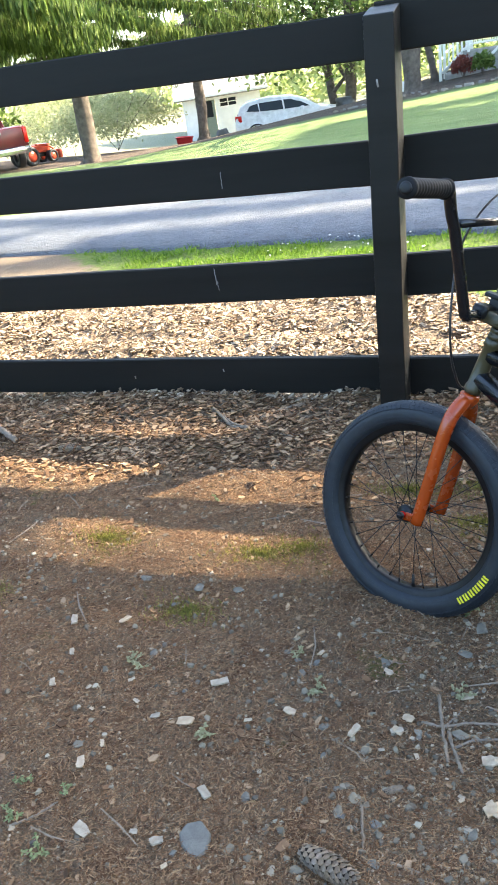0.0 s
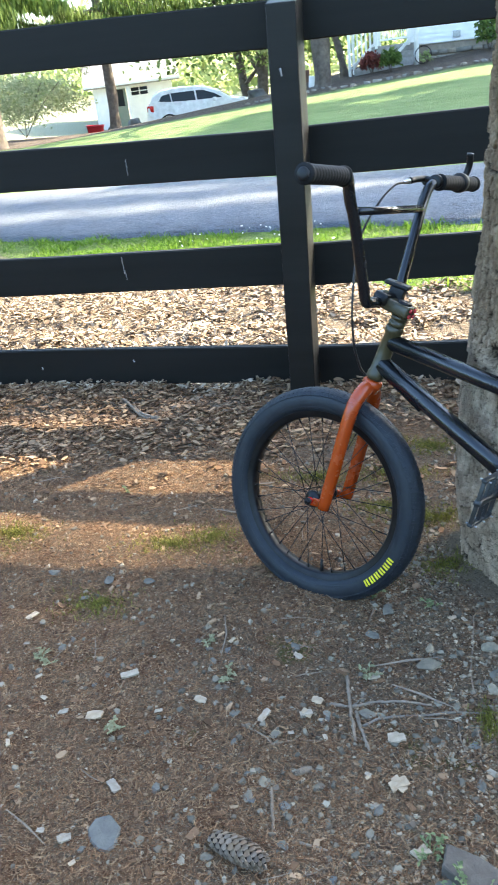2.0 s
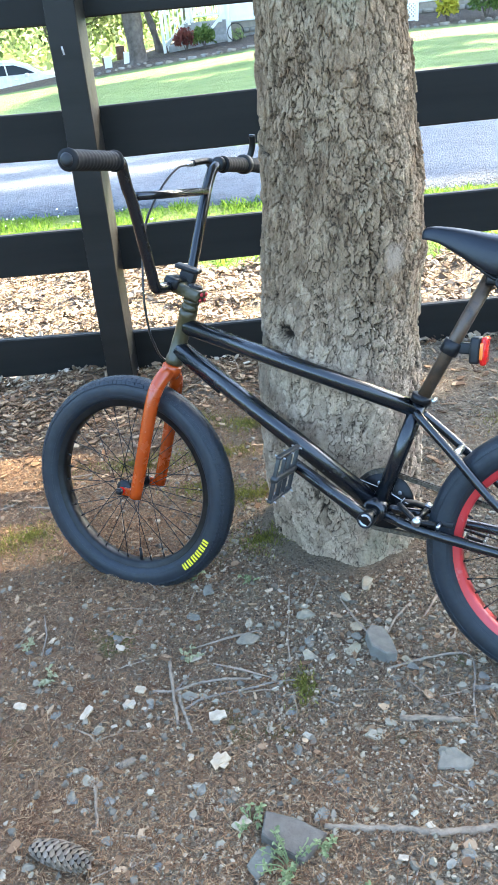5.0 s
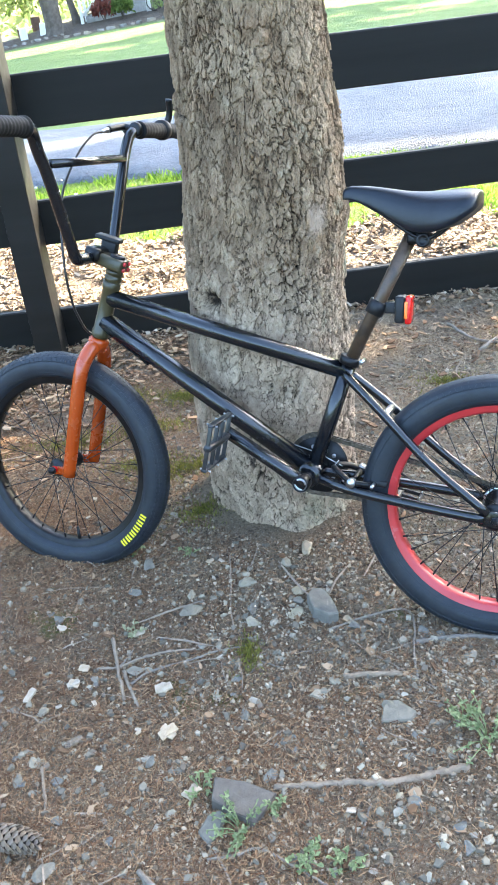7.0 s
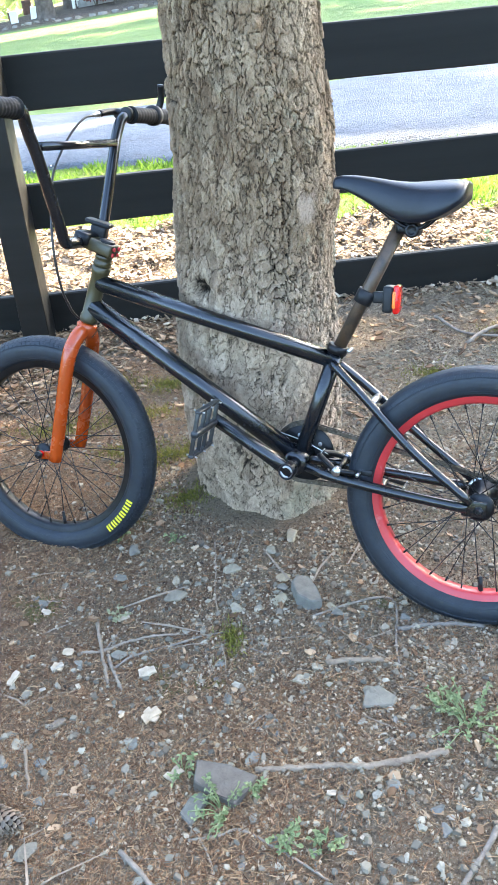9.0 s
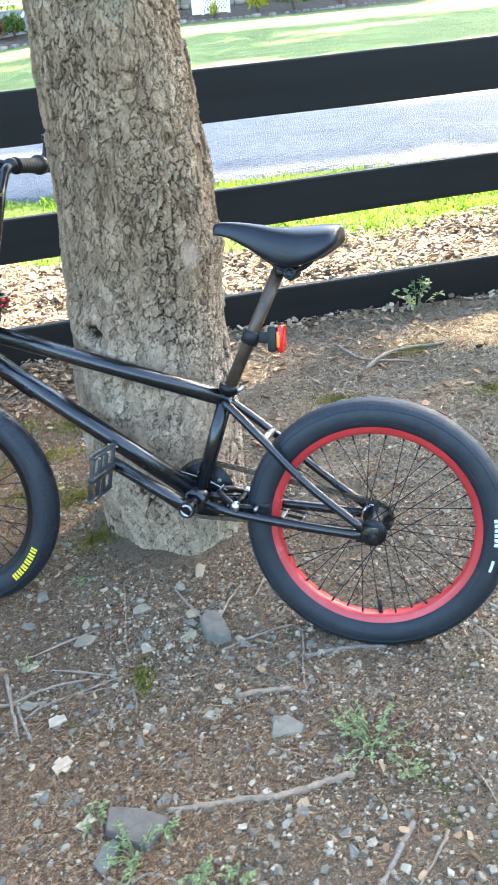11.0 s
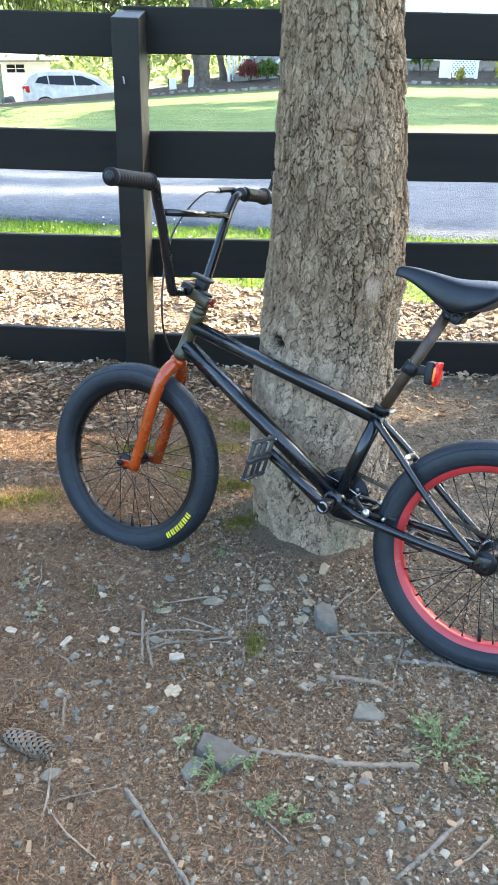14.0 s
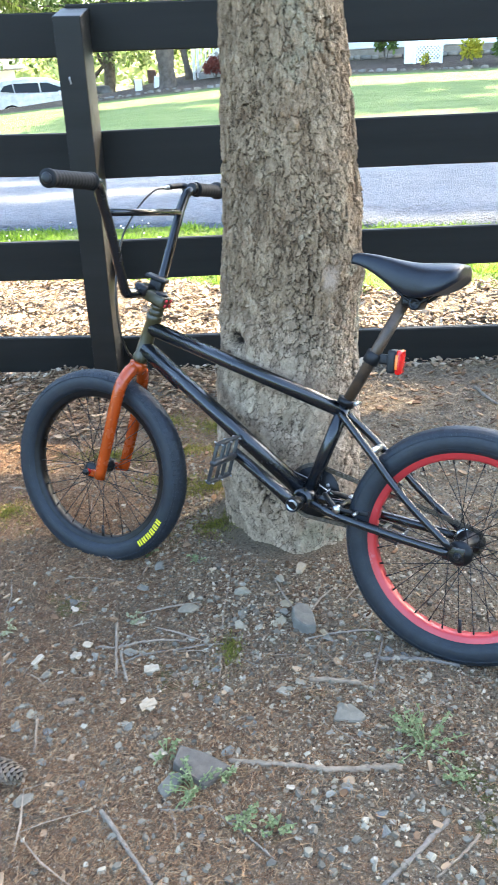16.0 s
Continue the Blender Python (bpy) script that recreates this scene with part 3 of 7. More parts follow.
    crack1 = 1 - np.clip((e1 - 0.010) / 0.075, 0, 1)
    crack2 = (1 - np.clip((e2 - 0.015) / 0.11, 0, 1)) * np.clip(2.4 * mid.at(U * 110 + 11, V * 9) - 0.62, 0, 1)
    line = np.abs(wide.at(U * 40 + 0.35 * wob + 9, V * 5.0 + 3) - 0.5)
    furrow = (1 - np.clip(line / 0.028, 0, 1)) * np.clip(1.9 * flank - 0.75, 0, 1)
    gap = np.clip(np.maximum(crack1 * strong, np.maximum(0.72 * crack2, furrow * np.clip(strong * 1.2, 0, 1))), 0, 1)
    edge = np.clip((part_ - 0.80) / 0.08, 0, 1) * np.clip((1.0 - part_) / 0.06, 0, 1)
    rough = 0.00065 * (grit.at(U * 480, V * 330) - 0.5) + 0.0009 * (fine.at(U * 260 + 5, V * 150) - 0.5)
    k = np.where(Z < 1.39, 1.0, 0.3)
    deep = 0.0036 + 0.0050 * strong
    bare = np.clip(1.6 - np.maximum(np.abs((np.degrees(T) - 302.0) / 5.5), np.abs((Z - 0.705) / 0.022)) - 0.5 * wob, 0, 1)
    relief = 0.0030 * terrace + (0.0036 + 0.0060 * np.clip(flank - 0.55, 0, 1)) * (h1 - 0.5) * strong + 0.0016 * (h2 - 0.5) + 0.0024 * p1 * strong + 0.0008 * p2 - deep * gap + rough
    relief = relief * (1 - 0.9 * bare) - 0.002 * bare
    # knots and burls
    hollow = np.zeros(Z.shape)
    for deg, zz, rad, lift in ((222.0, 0.562, 0.021, -0.026), (212.0, 0.560, 0.034, 0.016), (284.0, 0.905, 0.013, 0.008), (288.0, 0.835, 0.012, 0.007), (281.0, 0.80, 0.009, 0.005), (276.0, 1.01, 0.010, 0.006), (262.0, 1.035, 0.020, 0.007), (296.0, 0.925, 0.016, 0.006), (347.0, 0.700, 0.040, 0.010)):
        arc = ((np.degrees(T) - deg + 180) % 360 - 180) * math.pi / 180 * 0.15
        mound = np.exp(-(arc ** 2 + (Z - zz) ** 2) / (2 * (rad * 0.6) ** 2))
        hollow = hollow + (mound if lift < 0 else 0)
        relief = relief + lift * mound * (0.7 + 0.6 * fine.at(U * 260, V * 140))
    Rr = Rr + k * relief
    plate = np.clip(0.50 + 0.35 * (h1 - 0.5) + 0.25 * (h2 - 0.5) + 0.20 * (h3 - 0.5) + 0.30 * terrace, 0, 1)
    # low where recess shade is painted: cracks, scale edges and the knot
    unshaded = np.clip(1 - gap - 0.35 * edge - 1.0 * hollow * (0.6 + 0.8 * fine.at(U * 260 + 3, V * 170)), 0, 1)
    X, Y = Cx + Rr * np.cos(T), Rr * np.sin(T)
    n = len(zs)
    i = np.arange(n * nt).reshape(n, nt)
    j = np.roll(i, -1, 1)
    F = np.stack([i[:-1], j[:-1], j[1:], i[1:]], -1).reshape(-1, 4)
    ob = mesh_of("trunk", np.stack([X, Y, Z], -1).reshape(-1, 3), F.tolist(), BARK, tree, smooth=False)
    for name, values in (("relief", unshaded), ("plate", plate), ("bare", bare)):
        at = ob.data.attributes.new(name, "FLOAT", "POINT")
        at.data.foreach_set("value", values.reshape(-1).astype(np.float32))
    return ob


tree = empty("tree", pose(TREE_X, TREE_Y, 0))
build_tree_trunk(tree)
tagged(tree, "tall tree with scaly grey bark patched with lichen", "tree")


# ---- the bicycle ----
def rubber(name, c=(0.0075, 0.0112, 0.0165)):
    k = Mat(name, 0.55, 0.0, 0.45)
    dust = k.step(k.noise(26, 6, 0.7), 0.45, 0.8)
    # bluish base: the sky's reflection is put into the rubber colour
    col = k.ramp(k.noise(60), (0.3, tuple(v * 0.8 for v in c)), (0.7, tuple(v * 1.3 for v in c)))
    k.colour(k.mix(k.maths("MULTIPLY", dust, 0.22), col, (0.060, 0.059, 0.056)))
    return k.bump(k.noise(220, 3), 0.3, 0.001).m


def worn_paint(name, c, chip, rough=0.28, amount=0.66, coat=0.25):
    k = Mat(name, rough, 0.0, 0.5)
    n = k.noise(18, 8, 0.75)
    base = k.ramp(k.noise(6), (0.3, tuple(v * 0.82 for v in c)), (0.7, tuple(min(1, v * 1.15) for v in c)))
    k.colour(k.mix(k.maths("MULTIPLY", k.step(n, amount, amount + 0.07), 0.7), base, chip))
    k.roughness(k.ramp(k.noise(40, 6), (0.3, (rough * 0.8,) * 3), (0.8, (min(1, rough * 1.6),) * 3)))
    k.b.inputs["Coat Weight"].default_value = coat
    k.b.inputs["Coat Roughness"].default_value = 0.15
    return k.bump(k.noise(90, 4), 0.06, 0.001).m


TYRE = rubber("tyre_rubber")
GRIP = plain("grip_rubber", (0.0055, 0.0055, 0.006), 0.75, 0, 0.25, 60, 0.3, 0.001, 0.3)
FRAME_PAINT = worn_paint("frame_black_paint", (0.0050, 0.0060, 0.0078), (0.045, 0.042, 0.040), 0.20, 0.74)
BRONZE_PAINT = worn_paint("bronze_paint", (0.038, 0.031, 0.012), (0.022, 0.018, 0.010), 0.36, 0.60, 0.1)
ORANGE_PAINT = worn_paint("orange_fork_paint", (0.34, 0.045, 0.004), (0.10, 0.022, 0.008), 0.22, 0.68)
RED_ANODISED = worn_paint("red_rim_paint", (0.42, 0.026, 0.028), (0.44, 0.15, 0.14), 0.35, 0.60)
BLACK_METAL = plain("black_metal", (0.014, 0.014, 0.015), 0.38, 0.6, 0.3, 40)
STEEL = plain("bright_steel", (0.52, 0.52, 0.53), 0.28, 1.0, 0.25, 60)
RUSTY = worn_paint("tarnished_steel", (0.072, 0.043, 0.024), (0.022, 0.016, 0.012), 0.42, 0.50, 0.0)
CHAIN = plain("oily_chain_steel", (0.10, 0.085, 0.07), 0.42, 0.9, 0.5, 200)
VINYL = plain("saddle_vinyl", (0.0060, 0.0080, 0.0125), 0.34, 0.0, 0.25, 25, 0.25, 0.001, 0.34)
YELLOW = plain("yellow_print", (0.72, 0.62, 0.02), 0.5, 0, 0.1)
WHITE_PRINT = plain("pale_print", (0.62, 0.62, 0.60), 0.5, 0, 0.15)
RED_LENS = plain("red_lens", (0.55, 0.010, 0.008), 0.12, 0, 0.15, 200)
AMBER_LENS = plain("amber_lens", (0.75, 0.18, 0.03), 0.15, 0, 0.15, 200)
BLACK_PLASTIC = plain("black_plastic", (0.009, 0.009, 0.010), 0.5, 0, 0.2, 60, spec=0.35)
PEDAL = plain("pedal_plastic", (0.020, 0.021, 0.022), 0.34, 0, 0.4, 50)
CABLE = plain("cable_housing", (0.012, 0.012, 0.012), 0.35, 0, 0.2)

YAW, LEANED = radians(24.92), radians(15.72)
B_LEFT = Vector((-math.sin(YAW) * math.cos(LEANED), -math.cos(YAW) * math.cos(LEANED), math.sin(LEANED)))
B_FORE = Vector((-math.cos(YAW), math.sin(YAW), 0))
B_UP = B_FORE.cross(B_LEFT)
BIKE_M = Matrix((B_FORE, B_LEFT, B_UP)).transposed().to_4x4()
BIKE_M.translation = (0.765, 1.3872, 0.2365)
H_LOW, H_AX, H_FWD = Vector((0.8126, 0, 0.2687)), Vector((-0.30914, 0, 0.95102)), Vector((0.95102, 0, 0.30914))
STEER = radians(-2.1)
WHEEL_R = 0.2497
FRONT_AXLE = 0.0110                          # ahead of the steering axis


def steer(f, l, h):
    """A place in the fork's frame: forward, left, up along the steering axis from the lower head cup."""
    c, s = math.cos(STEER), math.sin(STEER)
    return H_LOW + H_AX * h + H_FWD * (f * c + l * s) + Vector((0, -f * s + l * c, 0))


def bar_at(f, l, h):
    """A place on the handlebar, which is twisted a little in its stem and bent up on the right."""
    c, s = math.cos(STEER - 0.03), math.sin(STEER - 0.03)
    h += -0.015 * l if l > 0 else -0.080 * l
    return H_LOW + H_AX * h + H_FWD * (f * c + l * s) + Vector((0, -f * s + l * c, 0))


def both(make):
    for side in (1, -1):
        make(side)


def build_wheel(name, bike, centre, fwd, up, rim_mat, rim_w, rim_label, hub_r, hub_half):
    ax = up.cross(fwd)          # points to the bicycle's left
    wheel = part(name, lathe([(0.004, -0.066), (0.004, 0.066)], centre, ax, 10), STEEL, bike, "threaded steel axle")
    R, w = WHEEL_R, 0.0285
    prof = []
    for i in range(22):
        a = 2 * math.pi * i / 22
        ca, sa = math.cos(a), math.sin(a)
        prof.append((R - w + w * math.copysign(abs(ca) ** 0.85, ca), w * 0.97 * sa))
    bm = lathe(prof, centre, ax, 120, closed=True)
    tyre = part("tyre", bm, TYRE, wheel)
    # tread blocks, three rows round the crown
    bm = bmesh.new()
    n = 132
    for i in range(n):
        for row, (off, tilt) in enumerate(((0.0, 0.5), (0.0105, -0.5), (-0.0105, 0.5), (0.0185, 0.2), (-0.0185, -0.2), (0.0245, 0.5), (-0.0245, -0.5))):
            a = 2 * math.pi * (i + (row % 2) * 0.5) / n
            radial = fwd * math.cos(a) + up * math.sin(a)
            tang = ax.cross(radial)
            drop = w - math.sqrt(max(0, w * w - off * off))
            c = centre + radial * (R - drop * 0.92 - 0.0006) + ax * off
            nrm = (radial * math.sqrt(max(0.05, 1 - (off / w) ** 2)) + ax * (off / w)).normalized()
            d1 = (tang + ax * tilt * 0.6).normalized()
            d1 = (d1 - nrm * d1.dot(nrm)).normalized()
            d2 = nrm.cross(d1)
            q = [bm.verts.new(c + d1 * sx * 0.0046 + d2 * sy * 0.0036 + nrm * h)
                 for h, k in ((-0.001, 1.0), (0.0009, 0.80) if centre.x > 0.4 else (0.0003, 0.92)) for sx, sy in ((-k, -k), (k, -k), (k, k), (-k, k))]
            bm.faces.new(q[4:])
            for j in range(4):
                bm.faces.new((q[j], q[(j + 1) % 4], q[4 + (j + 1) % 4], q[4 + j]))
    part("tread", bm, TYRE, tyre, smooth=False)
    for rr in (0.2045, 0.2085, 0.2325, 0.2355):
        yy = w * 0.97 * math.sqrt(1 - ((rr - (R - w)) / w) ** 2)
        for s in (1, -1):
            prof = [(rr - 0.0009, s * (yy - 0.0012)), (rr - 0.0005, s * (yy + 0.0008)), (rr + 0.0005, s * (yy + 0.0008)), (rr + 0.0009, s * (yy - 0.0012))]
            part("sidewall_ridge", lathe(prof[::s], centre, ax, 96, closed=True), TYRE, tyre)
    ro, ri = 0.1985, 0.1985 - rim_w
    h = 0.0165
    prof = [(ro, -h), (ro + 0.003, -h - 0.0012), (ro + 0.003, -h + 0.0022), (ro - 0.004, -h + 0.003), (ro - 0.004, h - 0.003), (ro + 0.003, h - 0.0022),
            (ro + 0.003, h + 0.0012), (ro, h), (ri + 0.004, h * 0.92), (ri, h * 0.70), (ri, -h * 0.70), (ri + 0.004, -h * 0.92)]
    rim = part("rim", lathe(prof, centre, ax, 96, closed=True), rim_mat, wheel, rim_label)
    prof = [(0.006, -hub_half - 0.012), (0.009, -hub_half - 0.006), (hub_r * 0.75, -hub_half - 0.004), (hub_r, -hub_half - 0.002), (hub_r, -hub_half + 0.003), (hub_r * 0.62, -hub_half + 0.010),
            (hub_r * 0.56, 0), (hub_r * 0.62, hub_half - 0.010), (hub_r, hub_half - 0.003), (hub_r, hub_half + 0.002), (hub_r * 0.75, hub_half + 0.004), (0.009, hub_half + 0.006), (0.006, hub_half + 0.012)]
    part("hub", lathe(prof, centre, ax, 32), BLACK_METAL, wheel)
    for s in (1, -1):
        part("axle_nut", lathe([(0.0085, 0), (0.0088, 0.007), (0.006, 0.009), (0.004, 0.0125)], centre + ax * s * 0.0545, ax * s, 6), BLACK_METAL, wheel, smooth=False)
    spoke_mesh = None
    for i in range(36):
        side = 1 if i % 2 else -1
        a = 2 * math.pi * (i + 0.5) / 36
        lead = (1 if (i // 2) % 2 else -1) * radians(52)
        pa = centre + (fwd * math.cos(a + lead) + up * math.sin(a + lead)) * (hub_r * 0.9) + ax * side * hub_half
        pb = centre + (fwd * math.cos(a) + up * math.sin(a)) * (ri + 0.002) + ax * side * 0.003
        bm = sweep([pa, pb], 0.0009, 5)
        sweep([pb, pb + (pa - pb).normalized() * 0.012], 0.0021, 5, bm=bm)
        part("spoke", bm, BLACK_METAL, wheel)
    av = radians(-96)
    pv = centre + (fwd * math.cos(av) + up * math.sin(av)) * (ri + 0.002)
    part("valve", sweep([pv, pv - (pv - centre).normalized() * 0.03], (0.0042, 0.0032), 8), BLACK_PLASTIC, wheel)
    return wheel, tyre


def tyre_print(tyre, centre, fwd, up, mid_deg, spans, r0, r1, mat, label):
    """Blocks of print on the tyre's left wall; spans are (start, end) in degrees."""
    ax = up.cross(fwd)
    w = 0.0285
    for s0, s1 in spans:
        bm = bmesh.new()
        n, m = 4, 4
        g = []
        for i in range(n + 1):
            row = []
            for j in range(m + 1):
                a = radians(mid_deg + s0 + (s1 - s0) * i / n)
                r = r0 + (r1 - r0) * j / m
                q = (r - (WHEEL_R - w)) / w
                y = w * 0.97 * math.sqrt(max(0.0, 1 - abs(q) ** 2.2)) + 0.0012
                row.append(bm.verts.new(centre + (fwd * math.cos(a) + up * math.sin(a)) * r + ax * y))
            g.append(row)
        for i in range(n):
            for j in range(m):
                bm.faces.new((g[i][j], g[i][j + 1], g[i + 1][j + 1], g[i + 1][j]))
        part("print", bm, mat, tyre, label)


def build_bike():
    bike = empty("bicycle", BIKE_M)
    V = Vector
    bb, clamp, post = V((0.3487, 0, 0.030)), V((0.2865, 0, 0.2442)), V((0.1840, 0, 0.4800))
    # frame
    frame = part("frame", lathe([(0.0155, -0.036), (0.0235, -0.034), (0.0235, 0.034), (0.0155, 0.036)], bb, (0, 1, 0), 28), FRAME_PAINT, bike, "gloss black steel frame with chipped paint")
    up = (clamp - bb).normalized()
    part("seat_tube", sweep([bb, clamp + up * 0.012], 0.0148, 18), FRAME_PAINT, frame)
    tth, dth = V((0.7829, 0, 0.3453)), V((0.7997, 0, 0.2989))
    part("top_tube", sweep([tth, clamp - up * 0.012], (0.0172, 0.0160), 20), FRAME_PAINT, frame)
    part("down_tube", sweep([dth, bb + V((0.006, 0, 0.006))], (0.0190, 0.0190), 20), FRAME_PAINT, frame)
    gus = bmesh.new()
    sweep([dth + V((-0.012, 0, -0.012)), dth + V((-0.10, 0, -0.082))], (0.0165, 0.006), 12, bm=gus)
    part("gusset", gus, FRAME_PAINT, frame)
    part("head_tube", lathe([(0.0165, -0.004), (0.0186, 0.0), (0.0186, 0.010), (0.0163, 0.014), (0.0163, 0.098), (0.0186, 0.102), (0.0186, 0.114), (0.016, 0.1167)],
                            H_LOW, H_AX, 28), BRONZE_PAINT, frame, "dark bronze head tube with worn paint")
    part("seat_clamp", lathe([(0.0152, 0), (0.0192, 0.001), (0.0192, 0.015), (0.0152, 0.016)], clamp + up * 0.002, up, 28), BLACK_METAL, frame)
    part("clamp_bolt", sweep([clamp + up * 0.010 + V((-0.024, -0.012, 0)), clamp + up * 0.010 + V((-0.024, 0.014, 0))], 0.0042, 8), STEEL, frame)

    def rear(side):
        y = 0.0565 * side
        part("chainstay", sweep(smooth_path([bb + V((-0.012, 0.020 * side, -0.004)), (0.26, 0.040 * side, 0.016), (0.14, 0.052 * side, 0.008), (0.020, y, 0.001)]), 0.0098, 12), FRAME_PAINT, frame)
        part("seatstay", sweep(smooth_path([clamp + V((0.004, 0.013 * side, -0.014)), (0.215, 0.034 * side, 0.170), (0.12, 0.050 * side, 0.088), (0.014, y, 0.012)]), 0.0082, 12), FRAME_PAINT, frame)
        bm = box((0.042, 0.005, 0.030), (0.008, y, 0.002), bevel=0.0018)
        part("dropout", bm, FRAME_PAINT, frame)
    both(rear)
    part("stay_bridge", sweep([(0.208, -0.034, 0.164), (0.208, 0.034, 0.164)], 0.0072, 12), STEEL, frame, "scuffed bare-metal bridge between the stays")
    part("chainstay_bridge", sweep([(0.285, -0.034, 0.018), (0.285, 0.034, 0.018)], 0.007, 10), FRAME_PAINT, frame)
    # fork, burnt orange
    fork = part("fork", lathe([(0.0175, -0.006), (0.0215, -0.010), (0.0215, -0.018), (0.017, -0.034)], H_LOW, H_AX, 24), ORANGE_PAINT, bike, "burnt orange steel fork")

    def leg(side):
        pts = [steer(0, 0.006 * side, -0.020), steer(0.002, 0.026 * side, -0.032), steer(0.001, 0.045 * side, -0.062), steer(-0.004, 0.0505 * side, -0.11),
               steer(-0.015, 0.052 * side, -0.20), steer(-0.027, 0.052 * side, -0.307)]
        sp = smooth_path(pts, 6)
        n = len(sp)
        part("fork_leg", sweep(sp, [0.0165 - 0.003 * (i / n) if i > 3 else 0.013 + 0.001 * i for i in range(n)], 16), ORANGE_PAINT, fork)
        a = steer(-0.004, 0.044 * side, -0.3085)
        part("fork_end", box((0.046, 0.006, 0.019), bevel=0.003, m=Matrix.Translation(a)), ORANGE_PAINT, fork)
    both(leg)
    tip = steer(FRONT_AXLE, 0.040, -0.3103)
    part("axle_end", sweep([tip, tip + V((0, 0.016, 0))], 0.0075, 10), RED_LENS, fork, "red axle end cap")
    # headset, stem and bars
    part("spacer", lathe([(0.0160, 0.117), (0.0174, 0.118), (0.0174, 0.126), (0.0160, 0.127), (0.0160, 0.131), (0.0172, 0.132), (0.0172, 0.138), (0.0160, 0.139)], H_LOW, H_AX, 24), BRONZE_PAINT, bike)
    mtx = Matrix((H_FWD.to_tuple(), (0, 1, 0), H_AX.to_tuple())).transposed().to_4x4()
    mtx.translation = steer(0.018, 0, 0.1525)
    stem = part("stem", box((0.078, 0.036, 0.025), m=mtx, bevel=0.005), BRONZE_PAINT, bike, "olive-bronze handlebar stem")
    part("top_cap", lathe([(0.0150, 0.163), (0.0155, 0.165), (0.0150, 0.169), (0.006, 0.1705), (0.004, 0.169)], H_LOW, H_AX, 24), BLACK_METAL, stem, "black stem cap")
    m2 = mtx.copy()
    m2.translation = steer(0.046, 0, 0.158)
    part("faceplate", box((0.034, 0.048, 0.026), m=m2, bevel=0.008), BLACK_METAL, stem, "black bar clamp")
    for side in (1, -1):
        for hh in (0.1445, 0.1565):
            p = steer(-0.0205, 0.0095 * side, hh + 0.002)
            part("bolt", sweep([p, p - H_FWD * 0.004], 0.0042, 8), RED_ANODISED, stem, "red-headed bolt")
    half = [(0.098, 0.374, 0.371), (0.107, 0.28, 0.372), (0.1122, 0.222, 0.372), (0.1150, 0.204, 0.3710), (0.1175, 0.190, 0.3660), (0.1180, 0.1795, 0.3560), (0.1150, 0.171, 0.3420), (0.1100, 0.161, 0.325), (0.0995, 0.145, 0.298),
            (0.062, 0.091, 0.188), (0.053, 0.078, 0.161), (0.0495, 0.070, 0.1515), (0.049, 0.056, 0.150), (0.049, 0.02, 0.150)]
    pts = [bar_at(*p) for p in half] + [bar_at(f, -l, h) for f, l, h in half[::-1]]
    bars = part("handlebar", sweep(smooth_path(pts, 4), 0.0112, 14), FRAME_PAINT, bike, "tall black steel handlebar with a crossbar")
    part("crossbar", sweep([bar_at(0.100, 0.140, 0.316), bar_at(0.100, -0.140, 0.320)], 0.0080, 12), FRAME_PAINT, bars)

    def grip(side):
        a, b = bar_at(0.1105, (0.222 if side > 0 else 0.204) * side, 0.3722), bar_at(0.0968, 0.378 * side, 0.371)
        d = (b - a).normalized()
        L = (b - a).length
        prof = [(0.0118, 0.0), (0.0180, 0.001), (0.0182, 0.004), (0.0155, 0.006)]
        for i in range(26):
            x = 0.008 + (L - 0.020) * i / 25
            prof += [(0.0161 if i % 2 else 0.0155, x), (0.0161 if i % 2 else 0.0155, x + 0.003)]
        prof += [(0.0168, L - 0.010), (0.0176, L - 0.006), (0.0170, L - 0.001), (0.008, L + 0.001)]
        g = part("grip", lathe(prof, a, d, 24), GRIP, bars, "ribbed black rubber grip")
        part("bar_end", lathe([(0.0105, 0), (0.011, 0.002), (0.006, 0.004)], b, d, 18), BLACK_PLASTIC, g)
    both(grip)
    # brake lever on the right, its blade standing up before the grip
    lc = bar_at(0.1150, -0.196, 0.3722)
    lever = part("brake_lever", lathe([(0.0112, -0.007), (0.0148, -0.006), (0.0148, 0.006), (0.0112, 0.007)], lc, bar_at(0, -0.3, 0) - bar_at(0, -0.1, 0), 20), BLACK_METAL, bike)
    part("perch", sweep(smooth_path([lc + H_FWD * 0.010, bar_at(0.142, -0.196, 0.370), bar_at(0.150, -0.172, 0.366), bar_at(0.153, -0.150, 0.362)]), 0.0072, 10), BLACK_METAL, lever)
    part("blade", sweep(smooth_path([bar_at(0.140, -0.198, 0.362), bar_at(0.136, -0.235, 0.358), bar_at(0.126, -0.285, 0.358), bar_at(0.110, -0.328, 0.382), bar_at(0.108, -0.332, 0.408), bar_at(0.112, -0.320, 0.436)]), 0.0078, 10, squash=0.6), BLACK_METAL, lever)
    part("collar", lathe([(0.0150, -0.010), (0.0215, -0.008), (0.0215, 0.008), (0.0150, 0.010)], bar_at(0.104, -0.305, 0.3722), bar_at(0, -0.3, 0) - bar_at(0, -0.1, 0), 20), BLACK_PLASTIC, lever)
    adj = bar_at(0.1535, -0.152, 0.361)
    adir = (bar_at(0.1555, -0.130, 0.358) - adj).normalized()
    part("adjuster", lathe([(0.0058, 0), (0.0058, 0.010), (0.0042, 0.011), (0.0042, 0.020), (0.003, 0.022)], adj, adir, 12), STEEL, lever)
